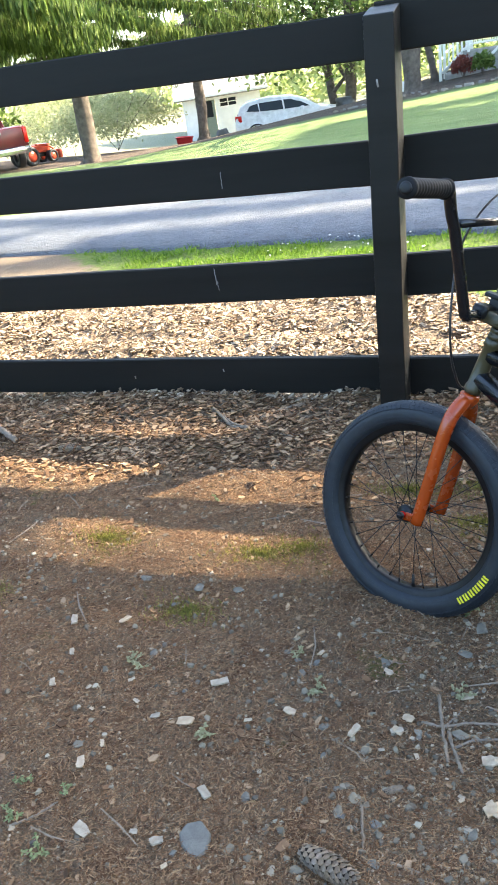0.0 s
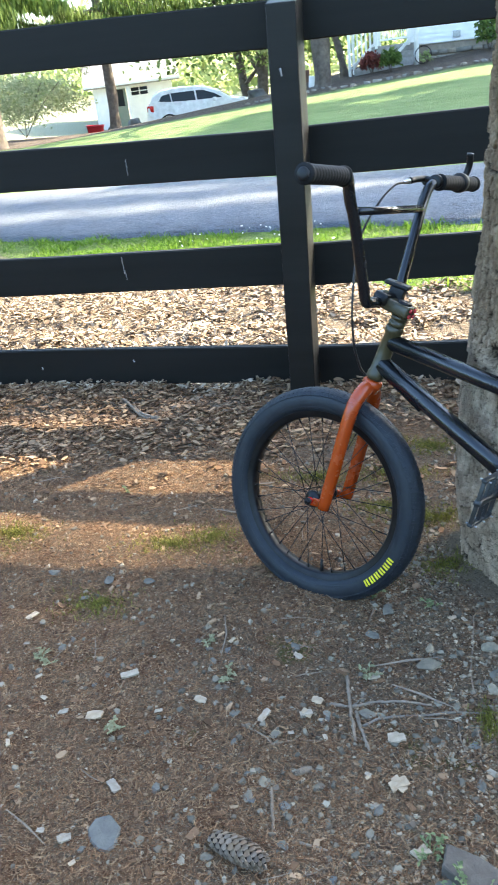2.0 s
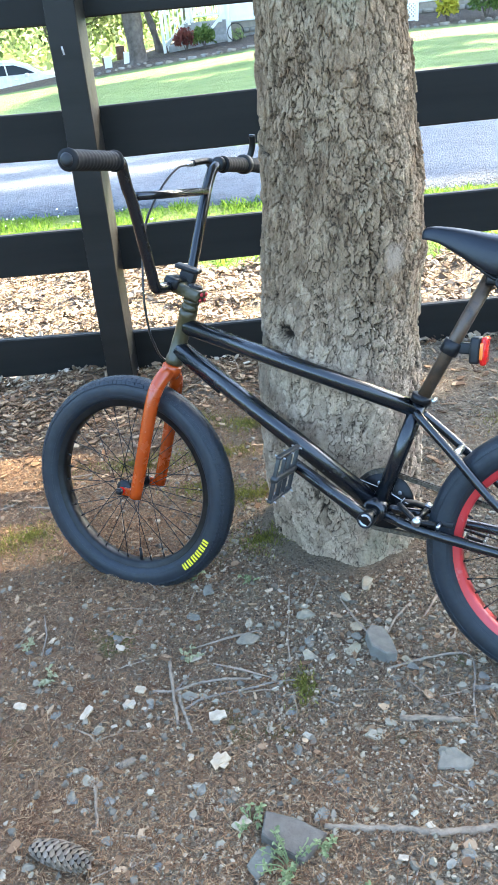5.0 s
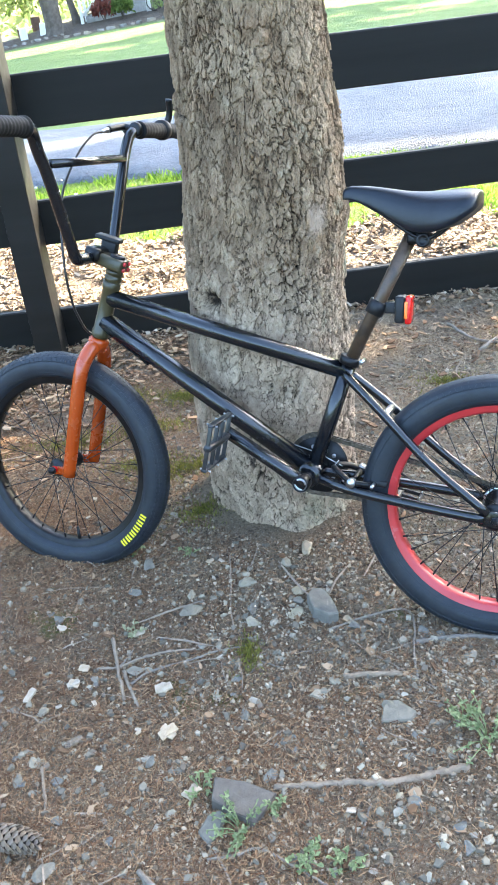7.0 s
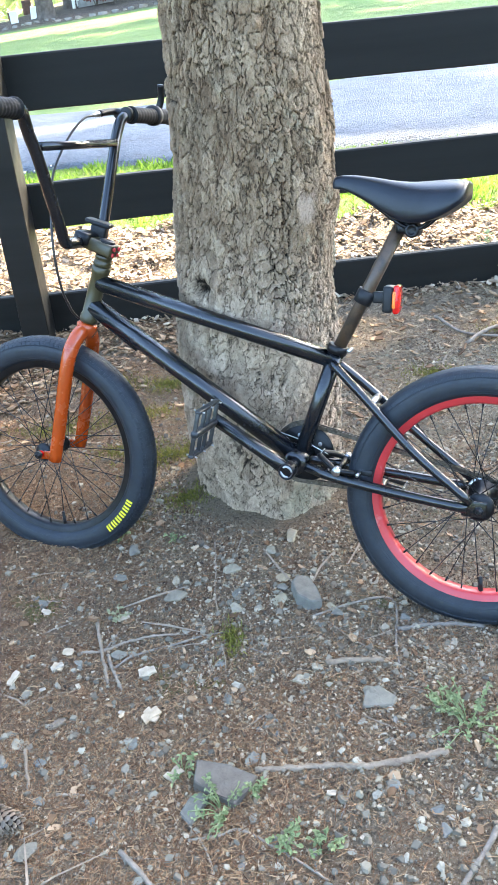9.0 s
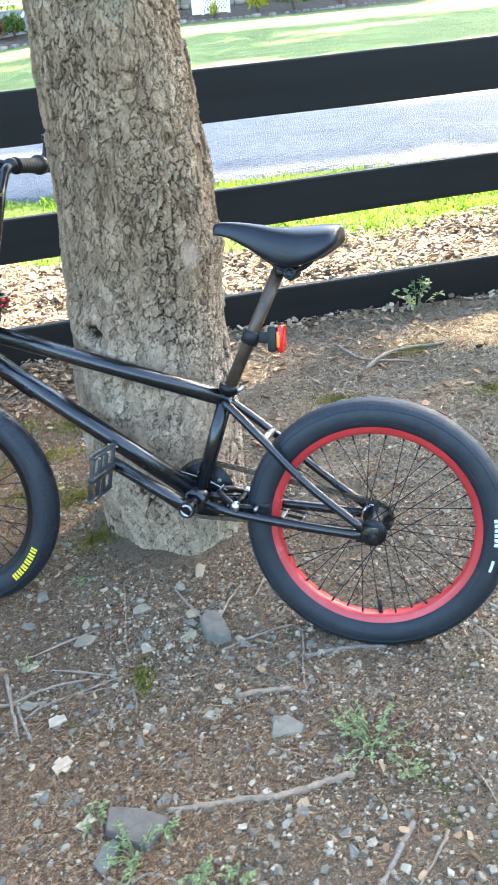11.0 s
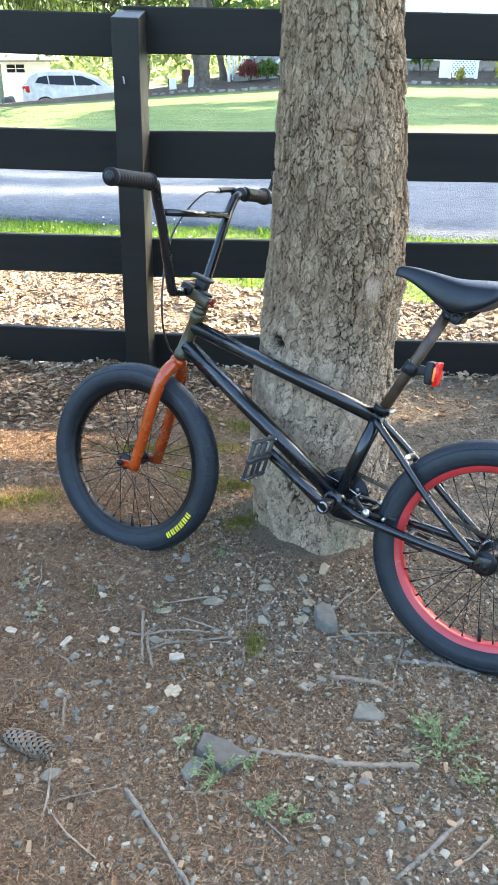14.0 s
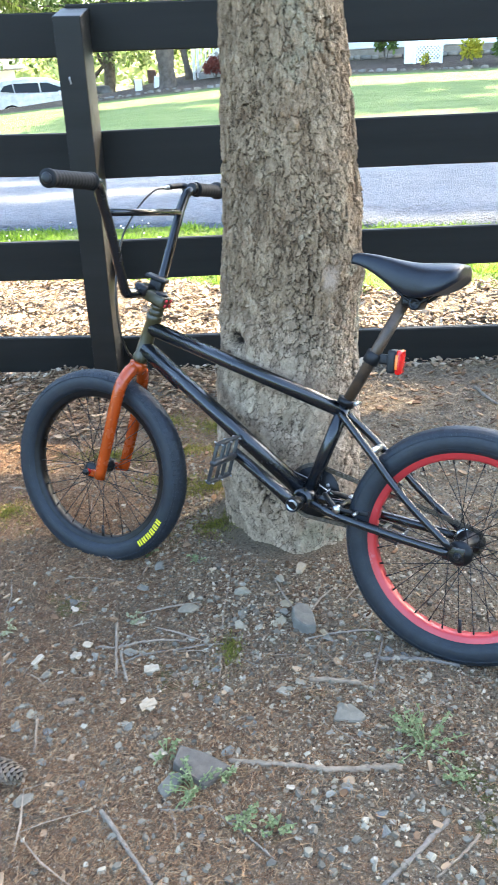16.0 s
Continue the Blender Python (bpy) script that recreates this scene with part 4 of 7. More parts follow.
    pts = [adj + adir * 0.018, bar_at(0.160, -0.100, 0.350), bar_at(0.160, -0.055, 0.312), bar_at(0.150, -0.010, 0.252), bar_at(0.118, 0.030, 0.195), steer(0.086, 0.050, 0.130),
           steer(0.064, 0.044, 0.075), steer(0.044, 0.028, 0.030), steer(0.020, -0.012, -0.010), (0.74, -0.024, 0.262), (0.60, -0.024, 0.172), (0.512, -0.024, 0.118)]
    cable = part("brake_cable", sweep(smooth_path(pts, 7), 0.0025, 8), CABLE, bike, "thin black brake cable")
    part("ferrule", sweep([(0.522, -0.024, 0.1245), (0.500, -0.024, 0.1105)], 0.0036, 10), WHITE_PRINT, cable, "pale metal cable end")
    part("inner_wire", sweep([(0.504, -0.024, 0.113), (0.43, -0.022, 0.080), (0.345, -0.018, 0.062), (0.292, -0.006, 0.045)], 0.0008, 6), STEEL, cable)
    # clip-on mount on the stem
    mount = part("lamp_mount", lathe([(0.0112, -0.008), (0.0155, -0.007), (0.0155, 0.007), (0.0112, 0.008)], steer(0.049, -0.034, 0.150), (0, 1, 0), 18), BLACK_PLASTIC, bike)
    m3 = mtx.copy()
    m3.translation = steer(0.040, -0.026, 0.189)
    m3 = m3 @ pose(0, 0, 0, 0, 2, 12)
    part("mount_plate", box((0.052, 0.030, 0.009), m=m3, bevel=0.003), BLACK_PLASTIC, mount)
    m3 = m3 @ pose(-0.004, 0, -0.017)
    part("mount_block", box((0.032, 0.026, 0.028), m=m3, bevel=0.004), BLACK_PLASTIC, mount)
    # seat post, lamp and saddle
    pd = (post - clamp).normalized()
    part("seat_post", sweep([clamp, post + pd * 0.012], 0.0120, 18), RUSTY, bike, "tarnished brown steel seat post")
    saddle = build_saddle(bike, post)
    at = clamp + pd * 0.118
    lamp = part("rear_lamp", lathe([(0.0121, -0.013), (0.0165, -0.012), (0.0165, 0.012), (0.0121, 0.013)], at, pd, 22), BLACK_PLASTIC, bike, "black rear lamp with a red lens")
    back = V((-1, 0, 0.02)).normalized()
    lm = Matrix((back.to_tuple(), (0, 1, 0), back.cross(V((0, 1, 0))).to_tuple())).transposed().to_4x4()
    lm.translation = at
    part("lamp_arm", box((0.022, 0.014, 0.020), (0.026, 0, 0.0), m=lm, bevel=0.003), BLACK_PLASTIC, lamp)
    part("lamp_body", box((0.018, 0.034, 0.047), (0.0435, 0, 0.002), m=lm, bevel=0.005), BLACK_PLASTIC, lamp)
    part("red_lens", box((0.011, 0.036, 0.050), (0.0585, 0, 0.002), m=lm, bevel=0.005), RED_LENS, lamp, "glossy red lens")
    part("amber_strip", box((0.006, 0.0385, 0.030), (0.0550, 0, 0.002), m=lm, bevel=0.002), AMBER_LENS, lamp, "orange strip")
    # cranks, pedals, chain
    cr = V((0.870, 0, 0.493)).normalized()
    crank = part("crank", lathe([(0.0095, -0.082), (0.0095, 0.082)], bb, (0, 1, 0), 20), BLACK_METAL, bike, "black tubular crank arms")

    def arm(side):
        d = cr * side
        y = 0.070 * side
        o = bb + V((0, y, 0))
        part("crank_arm", sweep([o - d * 0.010, o + d * 0.06, o + d * 0.172 + V((0, 0.006 * side, 0))], (0.0150, 0.0128, 0.0118), 16), FRAME_PAINT, crank)
        part("crank_boss", lathe([(0.0150, -0.012), (0.0162, -0.009), (0.0162, 0.011), (0.0150, 0.014), (0.0135, 0.0145), (0.0125, 0.011), (0.004, 0.011), (0.0, 0.013)], o, (0, side, 0), 24), BLACK_METAL, crank)
        part("crank_cap", lathe([(0.0125, 0.0112), (0.0118, 0.0135), (0.0085, 0.0137), (0.008, 0.0120), (0.0, 0.0122)], o, (0, side, 0), 20), STEEL, crank, "bare steel spindle cap")
        c = o + d * 0.166 + V((0, 0.064 * side, 0))
        pm = Matrix.Translation(c) @ pose(0, 0, 0, 0, -100 if side > 0 else -10, 0)
        pedal = part("pedal", sweep([c - V((0, 0.062 * side, 0)), c + V((0, 0.046 * side, 0))], 0.0068, 12), PEDAL, crank)
        part("pedal_web", box((0.013, 0.086, 0.014), (0, 0, 0), m=pm, bevel=0.004), PEDAL, pedal)
        for sx in (-0.036, 0.036):
            part("pedal_cage", box((0.0065, 0.094, 0.011), (sx * 1.2, 0, 0), m=pm, bevel=0.0025), PEDAL, pedal)
        for sy in (-0.044, -0.012, 0.012, 0.044):
            part("pedal_rib", box((0.088, 0.0038, 0.008), (0, sy, 0), m=pm, bevel=0.0015), PEDAL, pedal)
        for sx in (-0.0435, 0.0435):
            for sy in (-0.038, 0.0, 0.038):
                for sz in (-1, 1):
                    a, b = pm @ V((sx, sy, sz * 0.006)), pm @ V((sx, sy, sz * 0.0105))
                    part("pedal_pin", sweep([a, b], 0.0016, 6), STEEL, pedal)
    both(arm)
    ring = part("chainring", lathe([(0.012, -0.003), (0.058, -0.003), (0.060, -0.001), (0.060, 0.001), (0.058, 0.003), (0.012, 0.003)], bb + V((0, -0.043, 0)), (0, 1, 0), 44), BLACK_METAL, crank)
    for i in range(5):
        a = 2 * math.pi * i / 5
        p = bb + V((math.cos(a) * 0.038, -0.041, math.sin(a) * 0.038))
        part("chainring_bolt", sweep([p, p + V((0, 0.004, 0))], 0.0042, 8), STEEL, ring)
    # chain as links along its loop
    r1, r2, y = 0.0615, 0.030, -0.043
    dist = bb.length
    ang = math.atan2(bb.z, bb.x)
    off = math.acos((r1 - r2) / dist)
    loop = []
    for i in range(25):
        a = ang - off + (2 * off) * i / 24
        loop.append(V((bb.x + r1 * math.cos(a), y, bb.z + r1 * math.sin(a))))
    for i in range(17):
        a = ang + off + (2 * math.pi - 2 * off) * i / 16
        loop.append(V((r2 * math.cos(a), y, r2 * math.sin(a))))
    dens = []
    total = 0.0
    seq = loop + [loop[0]]
    for a, b in zip(seq, seq[1:]):
        n = max(1, round((b - a).length / 0.0127))
        dens += [a.lerp(b, i / n) for i in range(n)]
    bm = bmesh.new()
    for i, p in enumerate(dens):
        q = dens[(i + 1) % len(dens)]
        d = (q - p).normalized()
        u = d.cross(V((0, 1, 0)))
        half_w = 0.0032 if i % 2 else 0.0043
        for s in (1, -1):
            c0, c1 = p + V((0, s * half_w, 0)), q + V((0, s * half_w, 0))
            q8 = [bm.verts.new(c + u * k + V((0, e, 0)) + d * ext) for e in (-0.0006, 0.0006) for c, k, ext in ((c0, -0.0042, -0.002), (c1, -0.0042, 0.002), (c1, 0.0042, 0.002), (c0, 0.0042, -0.002))]
            for f in ((0, 1, 2, 3), (7, 6, 5, 4), (0, 4, 5, 1), (1, 5, 6, 2), (2, 6, 7, 3), (3, 7, 4, 0)):
                bm.faces.new([q8[j] for j in f])
        sweep([p - V((0, 0.0045, 0)), p + V((0, 0.0045, 0))], 0.0030, 6, bm=bm)
    chain = part("chain", bm, CHAIN, bike, smooth=False)
    part("cog", lathe([(0.010, -0.002), (0.028, -0.002), (0.0305, 0), (0.028, 0.002), (0.010, 0.002)], V((0, y, 0)), (0, 1, 0), 28), STEEL, bike)
    # rear brake under the stays
    brake = part("brake", sweep([(0.262, -0.030, 0.030), (0.262, 0.030, 0.030)], 0.006, 10), BLACK_METAL, bike, "black calliper brake by the chainstays")

    def arm2(side):
        part("brake_arm", sweep(smooth_path([(0.305, 0.008 * side, 0.046), (0.283, 0.030 * side, 0.040), (0.262, 0.040 * side, 0.032), (0.228, 0.038 * side, 0.030)]), (0.0075), 10, squash=0.7), BLACK_METAL, brake)
        part("brake_boss", sweep([(0.262, 0.036 * side, 0.032), (0.262, 0.052 * side, 0.032)], 0.0085, 12), STEEL, brake)
        part("brake_pad", box((0.030, 0.009, 0.012), (0.212, 0.024 * side, 0.030), bevel=0.003), BLACK_PLASTIC, brake)
        part("pad_stud", sweep([(0.222, 0.020 * side, 0.030), (0.222, 0.050 * side, 0.030)], 0.0035, 8), STEEL, brake)
    both(arm2)
    part("straddle_wire", sweep(smooth_path([(0.305, 0.010, 0.048), (0.298, 0, 0.058), (0.305, -0.010, 0.048)]), 0.001, 6), STEEL, brake)
    # wheels
    f, u = V((1, 0, 0)), V((0, 0, 1))
    rw, rt = build_wheel("rear_wheel", bike, V((0, 0, 0)), f, u, RED_ANODISED, 0.0150, "scuffed red rim", 0.026, 0.038)
    fa = steer(FRONT_AXLE, 0, -0.3103)
    ff = (steer(1, 0, 0) - steer(0, 0, 0))
    ff = Vector((math.cos(STEER), -math.sin(STEER), 0)).normalized()
    fw, ft = build_wheel("front_wheel", bike, fa, ff, u, BLACK_METAL, 0.016, "black rim", 0.020, 0.036)
    letters = [(-13 + 4.3 * i + q, -13 + 4.3 * i + q + 1.2) for i in range(6) for q in (0.0, 1.9)]
    tyre_print(ft, fa, ff, u, -143, letters, 0.2115, 0.2265, YELLOW, "bright yellow print")
    marks = [(-7 + 2.4 * i, -7 + 2.4 * i + 1.8) for i in range(6)]
    tyre_print(rt, V((0, 0, 0)), f, u, 176, marks, 0.2170, 0.2265, WHITE_PRINT, "pale grey print")
    tyre_print(rt, V((0, 0, 0)), f, u, 190, [(0, 6)], 0.2190, 0.2240, WHITE_PRINT, "pale grey print")
    tagged(bike, "black steel bicycle with orange fork leaning against the tree", "bicycle")
    return bike


def build_saddle(bike, post):
    V = Vector
    bm = bmesh.new()
    # x, half width, top, depth of the side
    secs = ((0.3060, 0.010, 0.5440, 0.0155), (0.3045, 0.0165, 0.5490, 0.0247), (0.292, 0.0195, 0.5540, 0.0285), (0.262, 0.0220, 0.5550, 0.0370), (0.222, 0.0280, 0.5520, 0.0550), (0.185, 0.0420, 0.5480, 0.0690), (0.150, 0.0600, 0.5500, 0.0720), (0.115, 0.0720, 0.5550, 0.0640), (0.092, 0.0730, 0.5570, 0.0490), (0.080, 0.0640, 0.5560, 0.0380), (0.0735, 0.0480, 0.5520, 0.0250))
    rows = []
    for x, w, top, dep in secs:
        top += -0.003 + 0.0473 * (x - 0.0735)          # the nose is tipped up a little
        row = []
        for i in range(17):
            a = math.pi * i / 16
            y = w * math.cos(a)
            k = math.sin(a) ** 0.55
            row.append(bm.verts.new((x, y, top - dep * (1 - k) - 0.004 * math.exp(-(y / 0.012) ** 2))))
        for i in range(1, 8):
            a = 1 - 2 * i / 8
            row.append(bm.verts.new((x, -w * 0.9 * a, top - dep * 1.02 + 0.004)))
        rows.append(row)
    n = len(rows[0])
    for a, b in zip(rows, rows[1:]):
        for j in range(n):
            bm.faces.new((a[j], a[(j + 1) % n], b[(j + 1) % n], b[j]))
    bm.faces.new(rows[0])
    bm.faces.new(rows[-1][::-1])
    bmesh.ops.recalc_face_normals(bm, faces=bm.faces[:])
    sad = part("saddle", bm, VINYL, bike, "padded black vinyl saddle")
    m = sad.modifiers.new("round", "SUBSURF")
    m.levels = m.render_levels = 2
    for s in (1, -1):
        part("saddle_rail", sweep(smooth_path([(0.275, 0.008 * s, 0.532), (0.235, 0.014 * s, 0.512), (0.18, 0.020 * s, 0.478), (0.15, 0.024 * s, 0.474), (0.120, 0.030 * s, 0.500)]), 0.0035, 8), BLACK_METAL, sad)
    part("saddle_clamp", box((0.034, 0.040, 0.022), (0.174, 0, 0.474), bevel=0.006), BLACK_METAL, sad)
    part("clamp_bolt", lathe([(0.004, -0.028), (0.0115, -0.027), (0.0125, -0.022), (0.0125, 0.022), (0.0115, 0.027), (0.0075, 0.0275), (0.0065, 0.0255), (0.003, 0.0255)], (0.162, 0, 0.470), (0, 1, 0), 20), BLACK_METAL, sad)
    return sad


build_bike()


# ---- across the road ----
def white_boards():
    k = Mat("white_clapboard", 0.6, 0.0, 0.4)
    n = k.noise(3, 5)
    k.colour(k.ramp(n, (0.3, (0.76, 0.77, 0.79)), (0.7, (0.86, 0.87, 0.88))))
    return k.bump(k.noise(30, 4), 0.1, 0.002).m


WHITE_PAINT = plain("white_gloss_paint", (0.80, 0.80, 0.79), 0.4, 0, 0.06, 6)
SIDING = white_boards()
GLASS = Mat("dark_glass", 0.10, 0.0, 0.22).colour((0.02, 0.025, 0.03)).m
CAR_WHITE = worn_paint("white_car_paint", (0.78, 0.79, 0.80), (0.72, 0.72, 0.72), 0.22, 0.9)
CAR_RED = worn_paint("dark_red_car_paint", (0.115, 0.014, 0.020), (0.16, 0.02, 0.02), 0.25, 0.9)
TRACTOR_RED = worn_paint("tractor_red", (0.48, 0.060, 0.025), (0.25, 0.06, 0.03), 0.35, 0.7)
CHROME = plain("chrome", (0.75, 0.75, 0.76), 0.15, 1.0, 0.1)
ROOFING = plain("grey_shingle", (0.26, 0.25, 0.25), 0.9, 0, 0.35, 14, 0.6, 0.02)
RED_TUB = plain("red_plastic", (0.55, 0.03, 0.04), 0.45, 0, 0.1)
BLUE_TUB = plain("blue_plastic", (0.03, 0.14, 0.42), 0.45, 0, 0.15)
FIELDSTONE = None


def stone_material(name, dark, lite, scale=14):
    k = Mat(name, 0.85, 0.0, 0.3)
    n, m = k.noise(scale, 6, 0.65), k.noise(scale * 7, 5, 0.7)
    base = k.ramp(n, (0.3, dark), (0.7, lite))
    tint = k.ramp(k.rand(), (0.0, (0.75, 0.78, 0.82)), (0.5, (1.0, 1.0, 1.0)), (1.0, (1.12, 1.02, 0.9)))
    k.colour(k.mix(1.0, k.mix(k.maths("MULTIPLY", m, 0.5), base, lite), tint, "MULTIPLY"))
    return k.bump(k.maths("ADD", n, k.maths("MULTIPLY", m, 0.4)), 0.6, 0.006).m


FIELDSTONE = stone_material("fieldstone", (0.13, 0.12, 0.105), (0.27, 0.25, 0.22), 5)
# distant haze and sun are mixed into these paler leaf greens
LEAF_BRIGHT = leafy("haze_bright_leaves", (0.20, 0.26, 0.09), (0.40, 0.45, 0.20), 0.55)
LEAF_GREEN = leafy("green_leaves", (0.055, 0.100, 0.022), (0.17, 0.235, 0.06), 0.5)
# leaf colour washed out to stand for haze and glare
LEAF_HAZE = leafy("haze_paled_leaves", (0.27, 0.30, 0.14), (0.48, 0.49, 0.29), 0.55)
LEAF_RED = leafy("red_leaves", (0.14, 0.035, 0.03), (0.25, 0.08, 0.06), 0.3)
LEAF_YELLOW = leafy("yellow_leaves", (0.30, 0.30, 0.03), (0.48, 0.42, 0.05), 0.4)
SPRUCE = leafy("spruce_sprays", (0.058, 0.098, 0.026), (0.215, 0.285, 0.078), 0.55)
FAR_BARK = plain("dull_bark", (0.115, 0.095, 0.08), 0.95, 0, 0.4, 8, 0.9, 0.04)


def crown(name, parent, count, size, inside, material, seed):
    """Leaves at random within a shape; inside(r) gives a place and may refuse it."""
    r = random.Random(seed)
    places = []
    while len(places) < count:
        p = inside(r)
        if p is not None:
            s = size * r.uniform(0.6, 1.3)
            places.append(placed(*p, s, r.uniform(0, 6.3), r.uniform(-1.2, 1.2), r.uniform(-1.2, 1.2)))
    return scatter(name, [leaf_template(i) for i in range(5)], places, material, parent, seed)


def clumps(r, centres, spread):
    c = r.choice(centres)
    return tuple(c[i] + r.gauss(0, spread * (0.7 if i == 2 else 1)) for i in range(3))


def trunk_mesh(parent, path, radii, material=None, name="trunk"):
    bm = sweep(smooth_path(path, 5), list(np.interp(np.linspace(0, 1, 5 * (len(path) - 1) + 1), np.linspace(0, 1, len(radii)), radii)), 14)
    for v in bm.verts:
        k = 0.06 * vnoise(v.co.x * 5, v.co.y * 5, v.co.z * 1.4)
        v.co.x += k
        v.co.y += k
    return part(name, bm, material or FAR_BARK, parent)


def broadleaf(x, y, r, h, lean, spread, low, count, leaf, size, label, seed, fork=False):
    z = gz(x, y) - 0.1
    t = empty("tree", pose(x, y, z))
    rr = random.Random(seed)
    top = (lean[0] * h, lean[1] * h, h)
    trunk_mesh(t, [(0, 0, 0), (lean[0] * 0.4, lean[1] * 0.4, 0.5), (lean[0] * h * 0.4, lean[1] * h * 0.4, h * 0.4), top], [r * 1.5, r, r * 0.85, r * 0.3])
    centres = []
    for i in range(9):
        a = rr.uniform(0, 6.3)
        z0 = rr.uniform(low * 0.6, h * 0.75)
        d = spread * rr.uniform(0.5, 1.0)
        b = Vector((lean[0] * z0, lean[1] * z0, z0))
        e = b + Vector((math.cos(a) * d, math.sin(a) * d, rr.uniform(0.3, 0.35 * h)))
        m = b.lerp(e, 0.5) + Vector((0, 0, 0.3))
        trunk_mesh(t, [b, m, e], [r * 0.42, r * 0.28, r * 0.08], name="limb")
        centres += [tuple(b.lerp(e, k)) for k in (0.55, 0.8, 1.0)]
    centres = [c for c in centres if c[2] > low] + [(top[0], top[1], h)]
    crown("crown", t, count, size, lambda q: (lambda p: p if p[2] > low else None)(clumps(q, centres, spread * 0.26)), leaf, seed)
    return tagged(t, label, "tree", "trees across the road")


def weeping(x, y, r, h, reach, low, count, label, seed):
    """A conifer with long boughs and hanging sprays."""
    z = gz(x, y) - 0.1
    t = empty("tree", pose(x, y, z))
    rr = random.Random(seed)
    trunk_mesh(t, [(0, 0, 0), (0.05, 0, 0.6), (0.1, 0, h * 0.5), (0.1, 0, h)], [r * 1.6, r, r * 0.8, 0.04])
    sprays = []
    nb = 30
    for i in range(nb):
        a = 2 * math.pi * i / nb * 5.03 + rr.uniform(-0.2, 0.2)
        z0 = rr.uniform(low + 0.9, h * 0.6)
        d = reach * rr.uniform(0.6, 1.0) * (1 - 0.5 * (z0 - low) / h)
        tip = Vector((math.cos(a) * d, math.sin(a) * d, z0 - rr.uniform(0.2, 0.9)))
        base = Vector((0.08, 0, z0))
        mid = base.lerp(tip, 0.5) + Vector((0, 0, 0.25))
        path = smooth_path([base, mid, tip], 8)
        part("bough", sweep(path, [0.05 - 0.04 * k / len(path) for k in range(len(path))], 7), FAR_BARK, t)
        for k in range(count // nb):
            q = path[rr.randrange(4, len(path))]
            L = rr.uniform(0.10, 0.34)
            zt = q.z + rr.uniform(-0.02, 0.1)
            if zt - L < low - z - 0.1 * rr.random():
                L = max(0.12, zt - (low - z) - rr.uniform(0, 0.2))
            sprays.append(placed(q.x + rr.gauss(0, 0.22), q.y + rr.gauss(0, 0.22), zt, L, rr.uniform(0, 6.3), rr.uniform(-0.25, 0.25), math.pi / 2 + rr.uniform(-0.32, 0.32), 0.085))
    scatter("sprays", [leaf_template(i + 40) for i in range(4)], sprays, SPRUCE, t, seed)
    return tagged(t, label, "tree", "trees across the road")


weeping(-11.6, 13.6, 0.24, 9.0, 6.6, 1.50, 48000, "tall conifer with drooping boughs of hanging green sprays", 51)
weeping(-12.02, 20.95, 0.24, 9.0, 5.4, 1.7, 20000, "conifer with a bare grey lower trunk and drooping boughs", 52)
weeping(-11.35, 28.0, 0.19, 9.0, 4.2, 1.6, 14000, "conifer beside the coloured tubs with drooping boughs", 53)
broadleaf(-2.92, 22.06, 0.235, 11, (-0.05, 0.0), 5.5, 3.2, 3000, LEAF_GREEN, 0.24, "broad-trunked shade tree in a mulch bed", 54)
broadleaf(-2.6, 24.15, 0.09, 6, (-0.22, 0.0), 2.2, 1.6, 700, LEAF_GREEN, 0.3, "slender dark leaning tree behind the mulch bed", 55)
broadleaf(-7.5, 35.4, 0.24, 9, (0.05, 0), 5.0, 1.7, 7000, LEAF_GREEN, 0.24, "twin-stemmed leafy tree beyond the white car", 56)
broadleaf(-8.3, 36.2, 0.20, 8, (-0.12, 0), 4.4, 1.9, 6000, LEAF_BRIGHT, 0.24, "leafy tree beyond the white car, crown coloured as if sunlit", 57)
broadleaf(-3.2, 41.0, 0.30, 10, (0.0, 0), 5.5, 1.6, 6500, LEAF_GREEN, 0.28, "distant leafy tree behind the far lawn", 58)


def shrub(x, y, w, h, leaf, count, size, label, seed):
    z = gz(x, y)
    t = empty("shrub", pose(x, y, z))
    r = random.Random(seed)
    for i in range(5):
        a = r.uniform(0, 6.3)
        part("stem", sweep(smooth_path([(0, 0, -0.05), (math.cos(a) * w * 0.15, math.sin(a) * w * 0.15, h * 0.4), (math.cos(a) * w * 0.35, math.sin(a) * w * 0.35, h * 0.8)]), 0.012, 6), FAR_BARK, t)

    def inside(q):
        a, b = q.uniform(0, 6.3), math.acos(q.uniform(-0.5, 1))
        k = q.uniform(0.55, 1.0) * (1 + 0.25 * vnoise(math.cos(a) * 2 + seed, math.sin(a) * 2, b * 2))
        return (w * 0.5 * k * math.sin(b) * math.cos(a), w * 0.5 * k * math.sin(b) * math.sin(a), h * 0.5 + h * 0.5 * k * math.cos(b))
    crown("leaves", t, count, size, inside, leaf, seed)
    return tagged(t, label, "shrub", "garden shrubs")


shrub(-1.22, 22.2, 0.55, 0.48, LEAF_GREEN, 700, 0.09, "rounded dark green shrub beside the porch steps", 61)
shrub(-1.75, 22.75, 0.6, 0.5, LEAF_RED, 500, 0.09, "dull red-leaved shrub beside the porch steps", 62)
shrub(1.2, 22.9, 0.7, 0.85, LEAF_GREEN, 500, 0.12, "leafy green shrub against the stone foundation", 63)
shrub(2.75, 22.6, 0.6, 0.95, LEAF_GREEN, 420, 0.12, "leafy green shrub against the stone foundation", 64)
shrub(4.6, 20.9, 0.5, 0.6, LEAF_YELLOW, 420, 0.10, "bright yellow shrub in the garden bed", 65)
shrub(5.5, 20.9, 0.8, 0.7, LEAF_GREEN, 500, 0.11, "low green shrub in the garden bed", 66)
